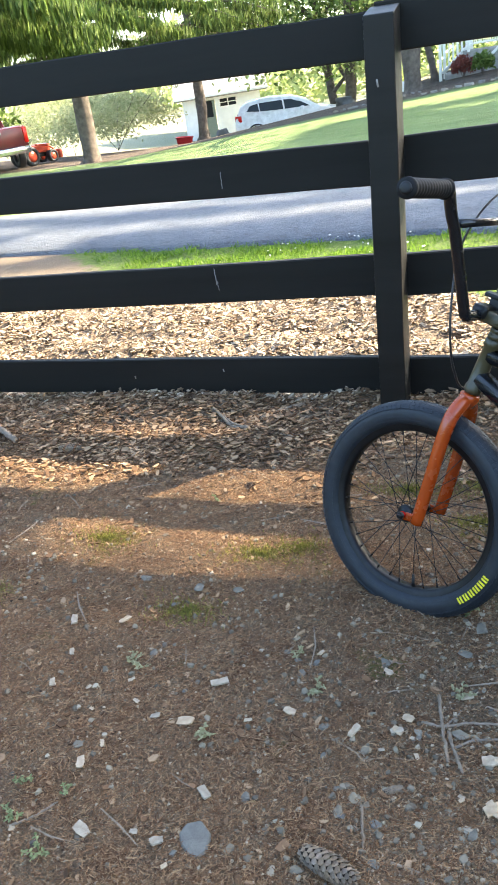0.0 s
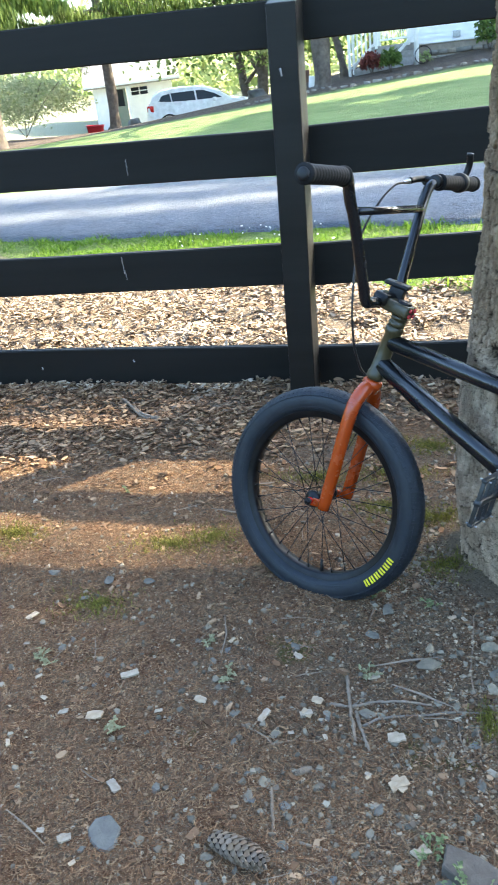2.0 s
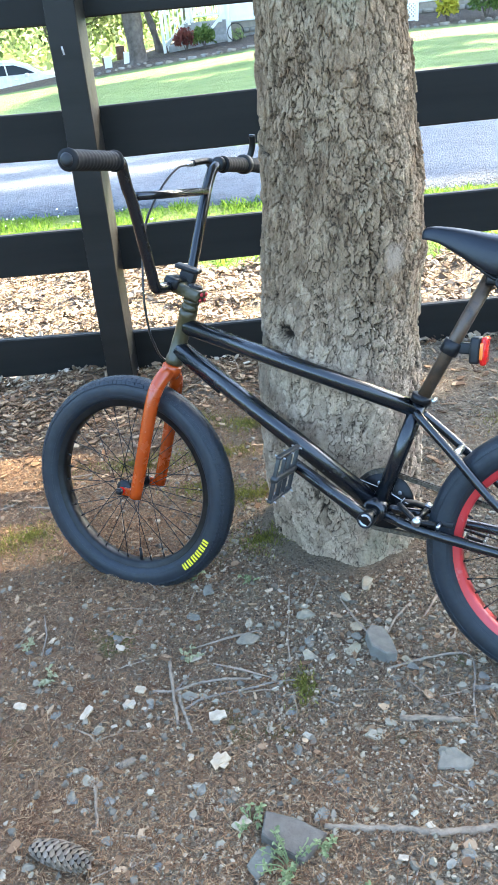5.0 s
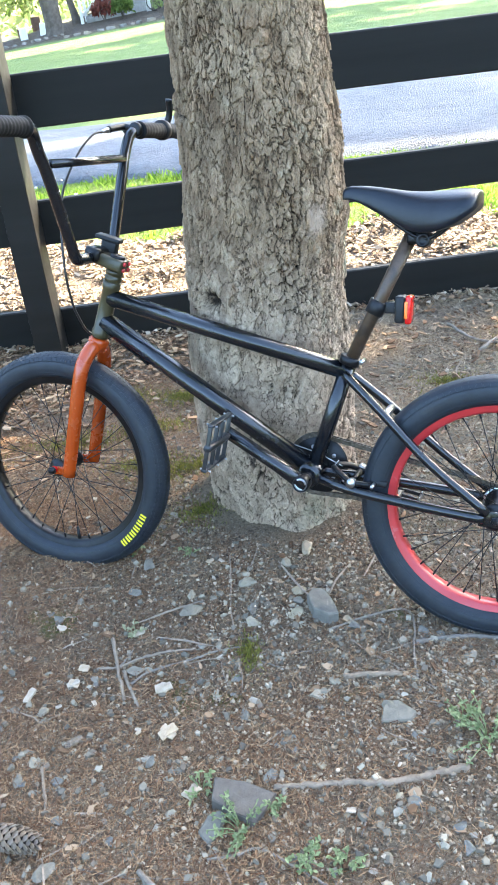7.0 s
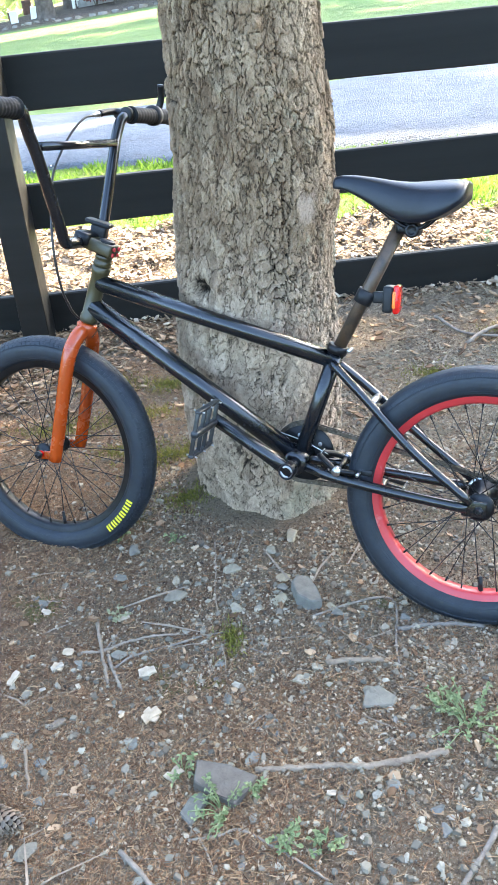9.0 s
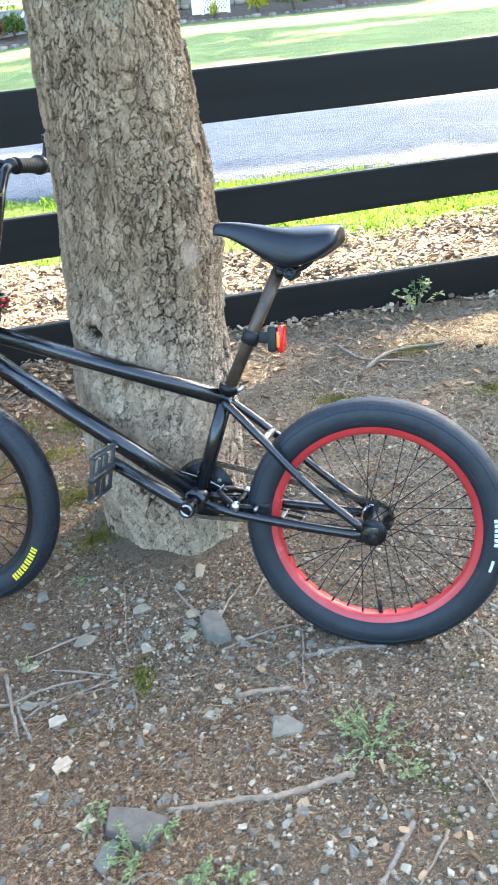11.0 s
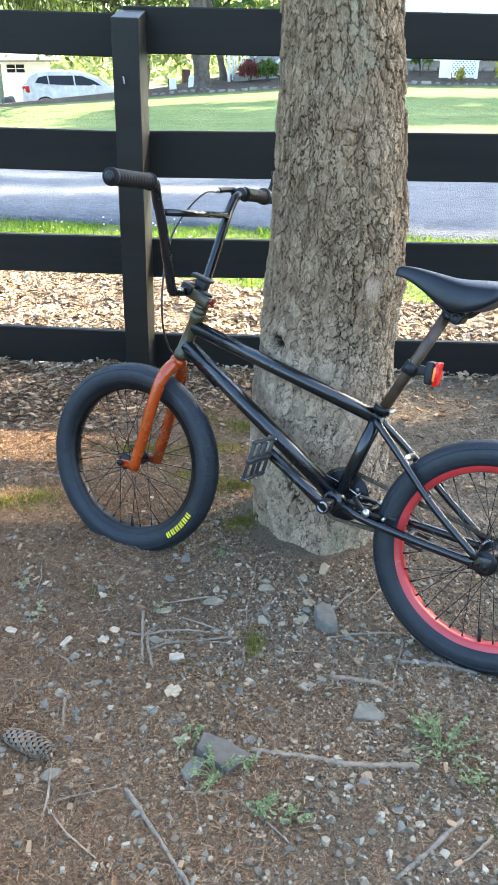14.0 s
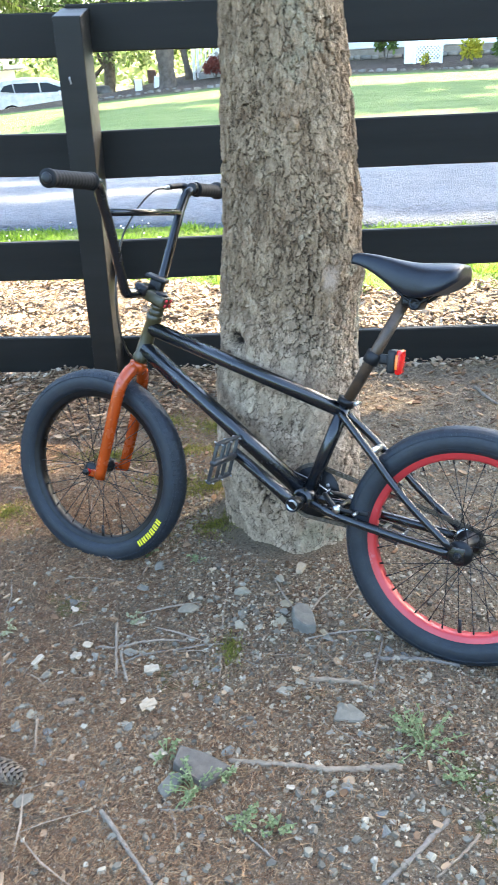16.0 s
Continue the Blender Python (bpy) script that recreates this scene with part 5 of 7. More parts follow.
shrub(6.6, 20.8, 0.6, 0.5, LEAF_RED, 350, 0.10, "dark red shrub in the garden bed", 67)
shrub(3.52, 20.85, 0.25, 0.32, LEAF_YELLOW, 120, 0.07, "small pale sapling before the lattice screen", 68)
shrub(-0.35, 22.2, 0.3, 0.28, LEAF_BRIGHT, 120, 0.07, "small bright green plant at the foundation", 69)
shrub(-14.6, 27.4, 5.0, 2.1, LEAF_HAZE, 6500, 0.10, "sprawling shrub with yellow-green leaves paled for haze", 70)
shrub(-18.0, 30.0, 6.0, 3.0, LEAF_HAZE, 6500, 0.12, "tall thicket at the edge of the drive, leaves paled for haze", 71)
shrub(-17.0, 22.8, 2.6, 2.0, LEAF_GREEN, 900, 0.2, "dark green shrub behind the red truck", 72)


def far_woods():
    r = random.Random(80)
    places = []
    for i in range(15000):
        a = r.uniform(-1.25, 0.9)
        d = r.uniform(62, 80)
        hz = r.betavariate(1.0, 1.9) * (7 + 4 * vnoise(a * 9, 3.0))
        places.append(placed(math.sin(a) * d, math.cos(a) * d, -2 + hz, r.uniform(0.5, 1.1), r.uniform(0, 6.3), r.uniform(-1, 1), r.uniform(-1, 1)))
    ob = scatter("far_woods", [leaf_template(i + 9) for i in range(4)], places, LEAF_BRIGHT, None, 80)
    tagged(ob, "woods along the horizon, haze and sun put into the leaf colour", "woods", kind="stuff")


far_woods()


def build_white_house():
    hx, hy, ang = -16.7, 38.75, math.degrees(math.atan2(1.2, 3.1))
    base = gz(-15, 39.5) - 0.3
    h = empty("house", pose(hx, hy, 0, 0, 0, ang))
    eave = 0.28
    bm = bmesh.new()
    # front wall with real openings: door and window
    L = 3.9
    for x0, x1, z0, z1 in ((0, 0.95, base, eave), (0.95, 1.62, 0.06, eave), (1.62, 1.82, base, eave), (1.82, 2.72, base, -0.34), (1.82, 2.72, 0.08, eave), (2.72, L, base, eave)):
        box((x1 - x0, 0.15, z1 - z0), ((x0 + x1) / 2, 0.075, (z0 + z1) / 2), bm=bm)
    part("front_wall", bm, SIDING, h, smooth=False)
    part("side_wall", box((0.15, 5.8, eave - base), (L - 0.077, 3.054, (base + eave) / 2)), SIDING, h, smooth=False)
    part("side_wall", box((0.15, 5.8, eave - base), (0.077, 3.054, (base + eave) / 2)), SIDING, h, smooth=False)
    bm = bmesh.new()
    v = [bm.verts.new(p) for p in ((-0.4, -0.5, eave), (L + 0.4, -0.5, eave), (L + 0.4, 3.0, eave + 1.5), (-0.4, 3.0, eave + 1.5), (-0.4, 6.4, eave), (L + 0.4, 6.4, eave))]
    bm.faces.new(v[:4])
    bm.faces.new((v[3], v[2], v[5], v[4]))
    roof = part("roof", bm, ROOFING, h, smooth=False)
    m = roof.modifiers.new("thick", "SOLIDIFY")
    m.thickness = 0.12
    win = part("window", box((0.86, 0.02, 0.38), (2.27, 0.09, -0.13)), GLASS, h, "white-framed window with dark panes", smooth=False)
    for x in (1.84, 2.27, 2.70):
        part("mullion", box((0.05, 0.08, 0.42), (x, 0.03, -0.13)), WHITE_PAINT, win, smooth=False)
    for z in (-0.32, -0.13, 0.06):
        part("window_rail", box((0.84, 0.07, 0.035), (2.27, 0.031, z)), WHITE_PAINT, win, smooth=False)
    door = part("door", box((0.62, 0.05, 0.06 - base), (1.285, 0.10, (base + 0.06) / 2)), plain("green_grey_door", (0.20, 0.24, 0.20), 0.5), h, "grey-green door", smooth=False)
    part("door_pane", box((0.36, 0.02, 0.75), (1.285, 0.066, -0.35)), GLASS, door, smooth=False)
    part("gutter", box((L + 0.8, 0.09, 0.09), (L / 2, -0.52, eave)), WHITE_PAINT, h, smooth=False)
    for x in (0.8, 1.75):
        part("porch_post", box((0.10, 0.10, eave - base), (x, -0.40, (base + eave) / 2)), WHITE_PAINT, h, smooth=False)
    tagged(h, "low white clapboard house with a grey roof", "house")


build_white_house()


def build_right_house():
    h = empty("house", pose(-0.75, 23.85, 0))
    L, z0, z1, top = 14.0, -0.2, 0.70, 4.2
    # clapboards, each a sloping board
    n = 30
    step = (top - z1) / n
    for i in range(n):
        z = z1 + i * step
        bm = bmesh.new()
        p = [(0, -0.030, z), (L, -0.030, z), (L, -0.008, z + step), (0, -0.008, z + step), (0, 0.05, z), (L, 0.05, z), (L, 0.05, z + step), (0, 0.05, z + step)]
        v = [bm.verts.new(q) for q in p]
        for f in ((0, 1, 2, 3), (5, 4, 7, 6), (1, 0, 4, 5), (3, 2, 6, 7), (0, 3, 7, 4), (2, 1, 5, 6)):
            bm.faces.new([v[j] for j in f])
        part("clapboard", bm, SIDING, h, smooth=False)
    part("wall", box((L, 0.25, top - z0), (L / 2, 0.19, (top + z0) / 2)), SIDING, h, smooth=False)
    part("corner_board", box((0.12, 0.16, top - z1), (-0.01, 0.0, (top + z1) / 2)), WHITE_PAINT, h, smooth=False)
    found = part("foundation", box((L, 0.20, z1 - z0 - 0.02), (L / 2, 0.10, (z0 + z1) / 2 - 0.01)), FIELDSTONE, h, "fieldstone foundation", smooth=False)
    r = random.Random(5)
    for row in range(4):
        x = -r.random() * 0.2
        while x < 7.5:
            w = r.uniform(0.18, 0.42)
            hh = 0.125
            zc = z0 + 0.27 + row * 0.135
            st = part("stone", box((w - 0.02, 0.12, hh - 0.015), (0, 0, 0), bevel=0.02, seg=1), FIELDSTONE, found)
            st.matrix_basis = pose(x + w / 2, -0.01 + r.uniform(-0.02, 0.01), zc, r.uniform(-3, 3), r.uniform(-2, 2), r.uniform(-3, 3))
            x += w
    bm = bmesh.new()
    v = [bm.verts.new(p) for p in ((-0.4, -0.5, top), (L + 0.4, -0.5, top), (L + 0.4, 4, top + 2.4), (-0.4, 4, top + 2.4), (L + 0.4, 8.5, top), (-0.4, 8.5, top))]
    bm.faces.new(v[:4])
    bm.faces.new((v[3], v[2], v[4], v[5]))
    roof = part("roof", bm, ROOFING, h, smooth=False)
    roof.modifiers.new("thick", "SOLIDIFY").thickness = 0.15
    part("end_wall", box((0.2, 8.0, top - z0), (0.11, 4.33, (top + z0) / 2)), SIDING, h, smooth=False)
    part("vent", box((0.20, 0.05, 0.16), (1.15, -0.05, 0.86), bevel=0.01), plain("grey_vent", (0.45, 0.47, 0.48), 0.5), h)
    part("porch_post", box((0.12, 0.12, 2.6), (0.15, -1.05, 1.3)), WHITE_PAINT, h)
    a, b = Vector((-0.30, -0.9, 0.62)), Vector((0.10, -0.9, 0.98))
    part("porch_brace", sweep([a, b], 0.045, 4), WHITE_PAINT, h, smooth=False)
    tagged(h, "white clapboard house on a fieldstone foundation", "house")


build_right_house()


def build_steps():
    s = empty("porch_steps", pose(-2.36, 23.15, 0))
    stone = plain("grey_step_stone", (0.30, 0.29, 0.28), 0.9, 0, 0.25, 9)
    base = gz(-2.3, 23.3)
    for i in range(4):
        x0 = 0.10 + i * 0.16
        z1 = base + 0.16 * (i + 1)
        part("step", box((1.75 - x0, 0.95, 0.158), ((x0 + 1.75) / 2, 0.52, z1 - 0.08), bevel=0.01), stone, s)

    def rail(y):
        r = part("handrail", sweep([(0, y, base + 0.98), (0.72, y, base + 1.62), (1.55, y, base + 1.62)], 0.032, 8), WHITE_PAINT, s, "white-painted stair railing")
        part("bottom_rail", sweep([(0, y, base + 0.16), (0.72, y, base + 0.78), (1.55, y, base + 0.78)], 0.024, 6), WHITE_PAINT, r)
        for x, z0 in ((0, base), (0.72, base + 0.6), (1.55, base + 0.6)):
            part("newel", box((0.075, 0.075, 1.10), (x, y, z0 + 0.55), bevel=0.008), WHITE_PAINT, r)
        for i in range(13):
            x = 0.11 + i * 0.115
            z = base + (0.16 + 0.86 * min(x, 0.72) / 0.72 * 0.72)
            z1 = base + 0.98 + 0.64 * min(1, x / 0.72)
            part("baluster", box((0.028, 0.028, z1 - z), (x, y, (z + z1) / 2)), WHITE_PAINT, r, smooth=False)
    rail(0.0)
    rail(1.02)
    tagged(s, "stone porch steps with white-painted wooden railings", "steps")


build_steps()


def build_lattice():
    t = empty("lattice_screen", pose(3.06, 21.38, gz(3.4, 21.4), 0, 0, -6))
    W, H = 0.93, 0.98
    for x in (0.30, W):
        part("stile", box((0.07, 0.05, H), (x - 0.03, 0, H / 2)), WHITE_PAINT, t, smooth=False)
    for z in (0.06, H - 0.04):
        part("cross_rail", box((W - 0.37, 0.045, 0.075), ((0.34 + W - 0.07) / 2, 0, z)), WHITE_PAINT, t, smooth=False)
    x0, x1, z0, z1 = 0.305, W - 0.065, 0.095, H - 0.08
    for sgn, y in ((1, -0.006), (-1, 0.006)):
        c = -1.2
        while c < 2.2:
            # the line z = sgn * (x - x0) + c, cut to the panel
            pts = []
            for x in (x0, x1):
                z = sgn * (x - x0) + c
                if z0 <= z <= z1:
                    pts.append((x, z))
            for z in (z0, z1):
                x = x0 + sgn * (z - c)
                if x0 < x < x1:
                    pts.append((x, z))
            if len(pts) >= 2:
                (xa, za), (xb, zb) = pts[0], pts[-1]
                if math.hypot(xa - xb, za - zb) > 0.03:
                    m = Matrix.Translation(((xa + xb) / 2, y, (za + zb) / 2)) @ Matrix.Rotation(-math.atan2(zb - za, xb - xa), 4, "Y")
                    part("slat", box((math.hypot(xa - xb, za - zb), 0.008, 0.030), m=m), WHITE_PAINT, t, smooth=False)
            c += 0.085
    part("side_panel", box((0.02, 0.42, H), (0.245, 0.20, H / 2)), WHITE_PAINT, t, smooth=False)
    part("side_panel", box((0.23, 0.02, H * 0.97), (0.125, 0.02, H / 2)), WHITE_PAINT, t, smooth=False)
    tagged(t, "white-painted lattice screen standing in the garden bed", "screen")


build_lattice()


def car_body(profile, half, taper, name, parent, mat, label=""):
    """A car shell: a side outline drawn across the width, narrower above the waist."""
    bm = bmesh.new()
    n = len(profile)
    cols = []
    for y, inset in ((-half, 1.0), (-half * 0.96, 0.4), (0, 0), (half * 0.96, 0.4), (half, 1.0)):
        cols.append([bm.verts.new((x, math.copysign(max(0, abs(y) - taper * max(0, z - 0.95)), y) if y else 0, z - (0.02 * inset if z > 1.2 else 0))) for x, z in profile])
    for a, b in zip(cols, cols[1:]):
        for j in range(n):
            bm.faces.new((a[j], a[(j + 1) % n], b[(j + 1) % n], b[j]))
    bm.faces.new(cols[0][::-1])
    bm.faces.new(cols[-1])
    bmesh.ops.recalc_face_normals(bm, faces=bm.faces[:])
    ob = part(name, bm, mat, parent, label, smooth=False)
    b = ob.modifiers.new("bevel", "BEVEL")
    b.width, b.segments, b.limit_method, b.angle_limit = 0.05, 3, "ANGLE", radians(25)
    return ob


def car_wheel(parent, x, y, r, rim=None, name="wheel"):
    w = part(name, lathe([(r * 0.62, -0.10), (r * 0.95, -0.11), (r, -0.07), (r, 0.07), (r * 0.95, 0.11), (r * 0.62, 0.10)], (x, y, r), (0, 1, 0), 28, closed=True), TYRE, parent)
    part("rim", lathe([(0.03, -0.09), (r * 0.6, -0.085), (r * 0.63, -0.05), (r * 0.63, 0.05), (r * 0.6, 0.085), (0.03, 0.09)], (x, y, r), (0, 1, 0), 20), rim or CHROME, w)


def side_glass(parent, pts, half, taper, mat, name="side_window"):
    for s in (1, -1):
        bm = bmesh.new()
        v = [bm.verts.new((x, s * (half - taper * max(0, z - 0.95) + 0.006), z)) for x, z in pts]
        bm.faces.new(v if s > 0 else v[::-1])
        ob = part(name, bm, mat, parent, smooth=False)
        ob.modifiers.new("thick", "SOLIDIFY").thickness = 0.01


def build_suv():
    x0, y0, ang = -11.57, 32.15, math.degrees(math.atan2(1.09, 3.55))
    z = -1.60
    car = empty("car", Matrix.Translation((x0, y0, z)) @ pose(0, 0, 0, 0, 0, ang))
    prof = ((0.02, 0.42), (0.0, 0.75), (0.06, 1.02), (0.30, 1.48), (0.62, 1.62), (1.4, 1.67), (2.3, 1.62), (2.9, 1.42), (3.42, 1.08), (4.2, 0.94), (4.5, 0.78), (4.52, 0.42), (4.2, 0.28), (0.3, 0.28))
    h, tp = 0.92, 0.22
    car_body(prof, h, tp, "body", car, CAR_WHITE)
    side_glass(car, ((0.52, 1.26), (0.66, 1.44), (0.98, 1.50), (1.02, 1.20)), h, tp, GLASS)
    side_glass(car, ((1.06, 1.20), (1.03, 1.50), (1.95, 1.50), (1.98, 1.16)), h, tp, GLASS)
    side_glass(car, ((2.04, 1.16), (2.01, 1.50), (2.30, 1.48), (2.72, 1.33), (3.02, 1.15)), h, tp, GLASS)
    bm = bmesh.new()
    v = [bm.verts.new(p) for p in ((2.98, -0.72, 1.40), (3.40, -0.80, 1.12), (3.40, 0.80, 1.12), (2.98, 0.72, 1.40))]
    bm.faces.new(v)
    ob = part("windscreen", bm, GLASS, car, smooth=False)
    ob.location = (0.015, 0, 0.02)
    for s in (1, -1):
        part("tail_light", box((0.26, 0.16, 0.24), (0.16, s * 0.80, 1.02), bevel=0.03), RED_LENS, car, "red tail light")
        part("mirror", box((0.14, 0.16, 0.14), (2.72, s * 0.98, 1.12), bevel=0.03), CAR_WHITE, car)
        part("wheel_arch", lathe([(0.36, -0.01), (0.42, -0.01), (0.42, 0.012), (0.36, 0.012)], (0.85, s * 0.925, 0.36), (0, 1, 0), 28, closed=True), BLACK_PLASTIC, car)
        part("wheel_arch", lathe([(0.36, -0.01), (0.42, -0.01), (0.42, 0.012), (0.36, 0.012)], (3.55, s * 0.925, 0.36), (0, 1, 0), 28, closed=True), BLACK_PLASTIC, car)
        for x in (0.85, 3.55):
            car_wheel(car, x, s * 0.84, 0.35)
        for x in (1.35, 2.25):
            part("door_handle", box((0.18, 0.03, 0.035), (x, s * 0.935, 0.98), bevel=0.01), CAR_WHITE, car)
    tagged(car, "white sport utility car parked beyond the lawn", "car")


build_suv()


def build_truck():
    d = Vector((-0.78, 0.62, 0)).normalized()
    ang = math.degrees(math.atan2(d.y, d.x))
    z = gz(-14.8, 20.8)
    t = empty("truck", Matrix.Translation((-14.75, 20.55, z + 0.02)) @ pose(0, 0, 0, 0, 0, ang))
    part("bed", box((1.9, 1.86, 0.60), (0.98, 0, 0.88), bevel=0.04), CAR_RED, t)
    tail = part("tailgate", box((0.06, 1.60, 0.54), (0.0, 0, 0.90), bevel=0.02), CAR_RED, t, "dark red tailgate")
    part("tailgate_handle", box((0.03, 0.30, 0.07), (-0.035, 0, 1.05), bevel=0.01), CHROME, tail)
    part("number_plate", box((0.02, 0.30, 0.15), (-0.10, 0, 0.52), bevel=0.005), plain("yellow_plate", (0.55, 0.40, 0.06), 0.5), t)
    part("bumper", box((0.18, 1.85, 0.20), (-0.06, 0, 0.53), bevel=0.03), CHROME, t, "chrome rear bumper")
    cab = ((1.95, 0.58), (1.95, 1.20), (2.12, 1.72), (2.4, 1.80), (3.5, 1.78), (4.1, 1.24), (5.2, 1.12), (5.3, 0.58))
    car_body(cab, 0.93, 0.18, "cab", t, CAR_RED)
    part("rear_window", box((0.02, 1.30, 0.38), (2.005, 0, 1.46), m=pose(0, 0, 0)), GLASS, t)
    side_glass(t, ((2.2, 1.25), (2.3, 1.68), (3.4, 1.68), (3.8, 1.25)), 0.93, 0.18, GLASS)
    for s in (1, -1):
        part("tail_light", box((0.05, 0.12, 0.42), (0.02, s * 0.88, 0.92), bevel=0.015), RED_LENS, t)
        for x in (0.95, 4.35):
            car_wheel(t, x, s * 0.82, 0.38)
    tagged(t, "dark red pickup truck with a chrome bumper parked on the drive", "truck")


build_truck()


def build_tractor():
    z = gz(-14.8, 22.7)
    t = empty("tractor", Matrix.Translation((-15.25, 22.6, z + 0.02)) @ pose(0, 0, 0, 0, 0, 70) @ Matrix.Diagonal((0.9, 0.9, 0.95, 1)))
    part("bonnet", box((0.75, 0.34, 0.26), (0.55, 0, 0.48), bevel=0.05), TRACTOR_RED, t)
    part("chassis", box((1.2, 0.22, 0.16), (0.3, 0, 0.30), bevel=0.03), BLACK_METAL, t)
    part("mudguard", box((0.42, 0.72, 0.06), (-0.12, 0, 0.56), bevel=0.025), TRACTOR_RED, t)
    part("seat", box((0.26, 0.30, 0.10), (-0.12, 0, 0.64), bevel=0.03), BLACK_PLASTIC, t)
    part("seat_back", box((0.08, 0.30, 0.26), (-0.25, 0, 0.78), bevel=0.03), BLACK_PLASTIC, t)
    part("roll_bar", sweep(smooth_path([(-0.32, -0.30, 0.35), (-0.34, -0.30, 0.95), (-0.34, -0.24, 1.05), (-0.34, 0.24, 1.05), (-0.34, 0.30, 0.95), (-0.32, 0.30, 0.35)]), 0.025, 8), BLACK_METAL, t)
    part("steering_wheel", lathe([(0.13, -0.012), (0.15, 0), (0.13, 0.012), (0.115, 0)], (0.17, 0, 0.74), (-0.5, 0, 1), 20, closed=True), BLACK_PLASTIC, t)
    part("loader", box((0.12, 0.80, 0.28), (1.18, 0, 0.22), bevel=0.03), TRACTOR_RED, t)
    for s in (1, -1):
        part("loader_arm", sweep(smooth_path([(0.25, s * 0.24, 0.62), (0.75, s * 0.26, 0.55), (1.12, s * 0.28, 0.25)]), 0.03, 8), TRACTOR_RED, t)
        car_wheel(t, -0.12, s * 0.38, 0.30, TRACTOR_RED)
        car_wheel(t, 0.82, s * 0.32, 0.20, TRACTOR_RED)
    tagged(t, "small red garden tractor parked beside the truck", "tractor")


build_tractor()


def build_tub(x, y, mat, w, label, tilt=0):
    z = gz(x, y)
    bm = bmesh.new()
    rows = []
    for k, zz in ((0.80, 0.0), (0.84, 0.02), (0.97, 0.26), (1.06, 0.28), (1.06, 0.30), (0.95, 0.30), (0.80, 0.05)):
        rows.append([bm.verts.new((w * 0.5 * k * a, 0.22 * k * b, zz)) for a, b in ((-1, -0.7), (-0.8, -1), (0.8, -1), (1, -0.7), (1, 0.7), (0.8, 1), (-0.8, 1), (-1, 0.7))])
    for a, b in zip(rows, rows[1:]):
        for j in range(8):
            bm.faces.new((a[j], a[(j + 1) % 8], b[(j + 1) % 8], b[j]))
    bm.faces.new(rows[0][::-1])
    bm.faces.new(rows[-1])
    ob = part("tub", bm, mat, None)
    ob.matrix_world = pose(x, y, z + 0.01, 0, tilt, 15)
    tagged(ob, label, "tub", "plastic tubs")


build_tub(-12.4, 28.6, RED_TUB, 0.62, "red plastic tub on the bank by the conifer", 4)
build_tub(-12.0, 30.3, BLUE_TUB, 0.60, "blue plastic tub on the bank by the conifer")


def boulder(x, y, w, h, label, seed, sink=0.1, mat=None):
    v, f = rock_template(seed, 1.0, 3)
    k = h / max(1e-3, v[:, 2].max() - v[:, 2].min())
    v = v * np.array([w, w * 0.8, k])
    v[:, 2] -= v[:, 2].min() + sink
    ob = mesh_of("boulder", v, f, mat or FIELDSTONE, smooth=True)
    ob.matrix_world = pose(x, y, gz(x, y), 0, 0, seed * 37)
    return tagged(ob, label, "boulder")


DARK_ROCK = stone_material("dark_fieldstone", (0.07, 0.068, 0.064), (0.15, 0.145, 0.135), 5)
boulder(-5.95, 27.4, 0.85, 0.30, "dark grey boulder at the corner of the drive", 3, 0.1, DARK_ROCK)
boulder(-12.15, 32.0, 0.8, 1.0, "weathered stone heap behind the white car", 7)
for i, (x, y) in enumerate(((-4.02, 23.65), (-3.5, 23.75))):
    ob = part("marker_block", box((0.20, 0.16, 0.30), (0, 0, 0.13), bevel=0.012), WHITE_PAINT)
    ob.matrix_world = pose(x, y, gz(x, y), 0, 6 * i, 10)
    tagged(ob, "small white block standing on the grass", "block", "white blocks")
for x, y in ((-5.14, 29.54), (-4.64, 29.63)):
    ob = part("crate", box((0.30, 0.28, 0.42), (0, 0, 0.2), bevel=0.015), plain("brown_boards", (0.11, 0.065, 0.045), 0.8, 0, 0.3, 12))
    ob.matrix_world = pose(x, y, gz(x, y) + 0.0, 0, 0, 8)
    tagged(ob, "dark brown wooden box on the far grass", "crate", "brown boxes")


def build_edging():
    r = random.Random(44)
    n = 0
    x = -4.8
    while x < 7.5:
        w = r.uniform(0.10, 0.26)
        v, f = rock_template(200 + n % 9, 1.0, 1)
        y = 20.55 + 0.14 * math.sin(x) + (0.0 if x > -2.5 else 0.5)
        ob = mesh_of("edging_stone", v * np.array([w, w, w * 0.6]), f, FIELDSTONE)
        ob.matrix_world = pose(x, y, gz(x, y) + 0.02, 0, 0, r.uniform(0, 360))
        tagged(ob, "rough stone edging the garden bed", "stone", "bed edging stones")
        x += w * r.uniform(1.0, 1.6)
        n += 1


build_edging()
ring = part("hoop_trellis", lathe([(0.20, -0.008), (0.212, 0.0), (0.20, 0.008), (0.19, 0)], (0, 0, 0.22), (0, 1, 0), 28, closed=True), BLACK_METAL)
ring.matrix_world = pose(-0.42, 22.3, gz(-0.4, 22.3) - 0.01)
tagged(ring, "thin black wire hoop in the garden bed", "trellis")


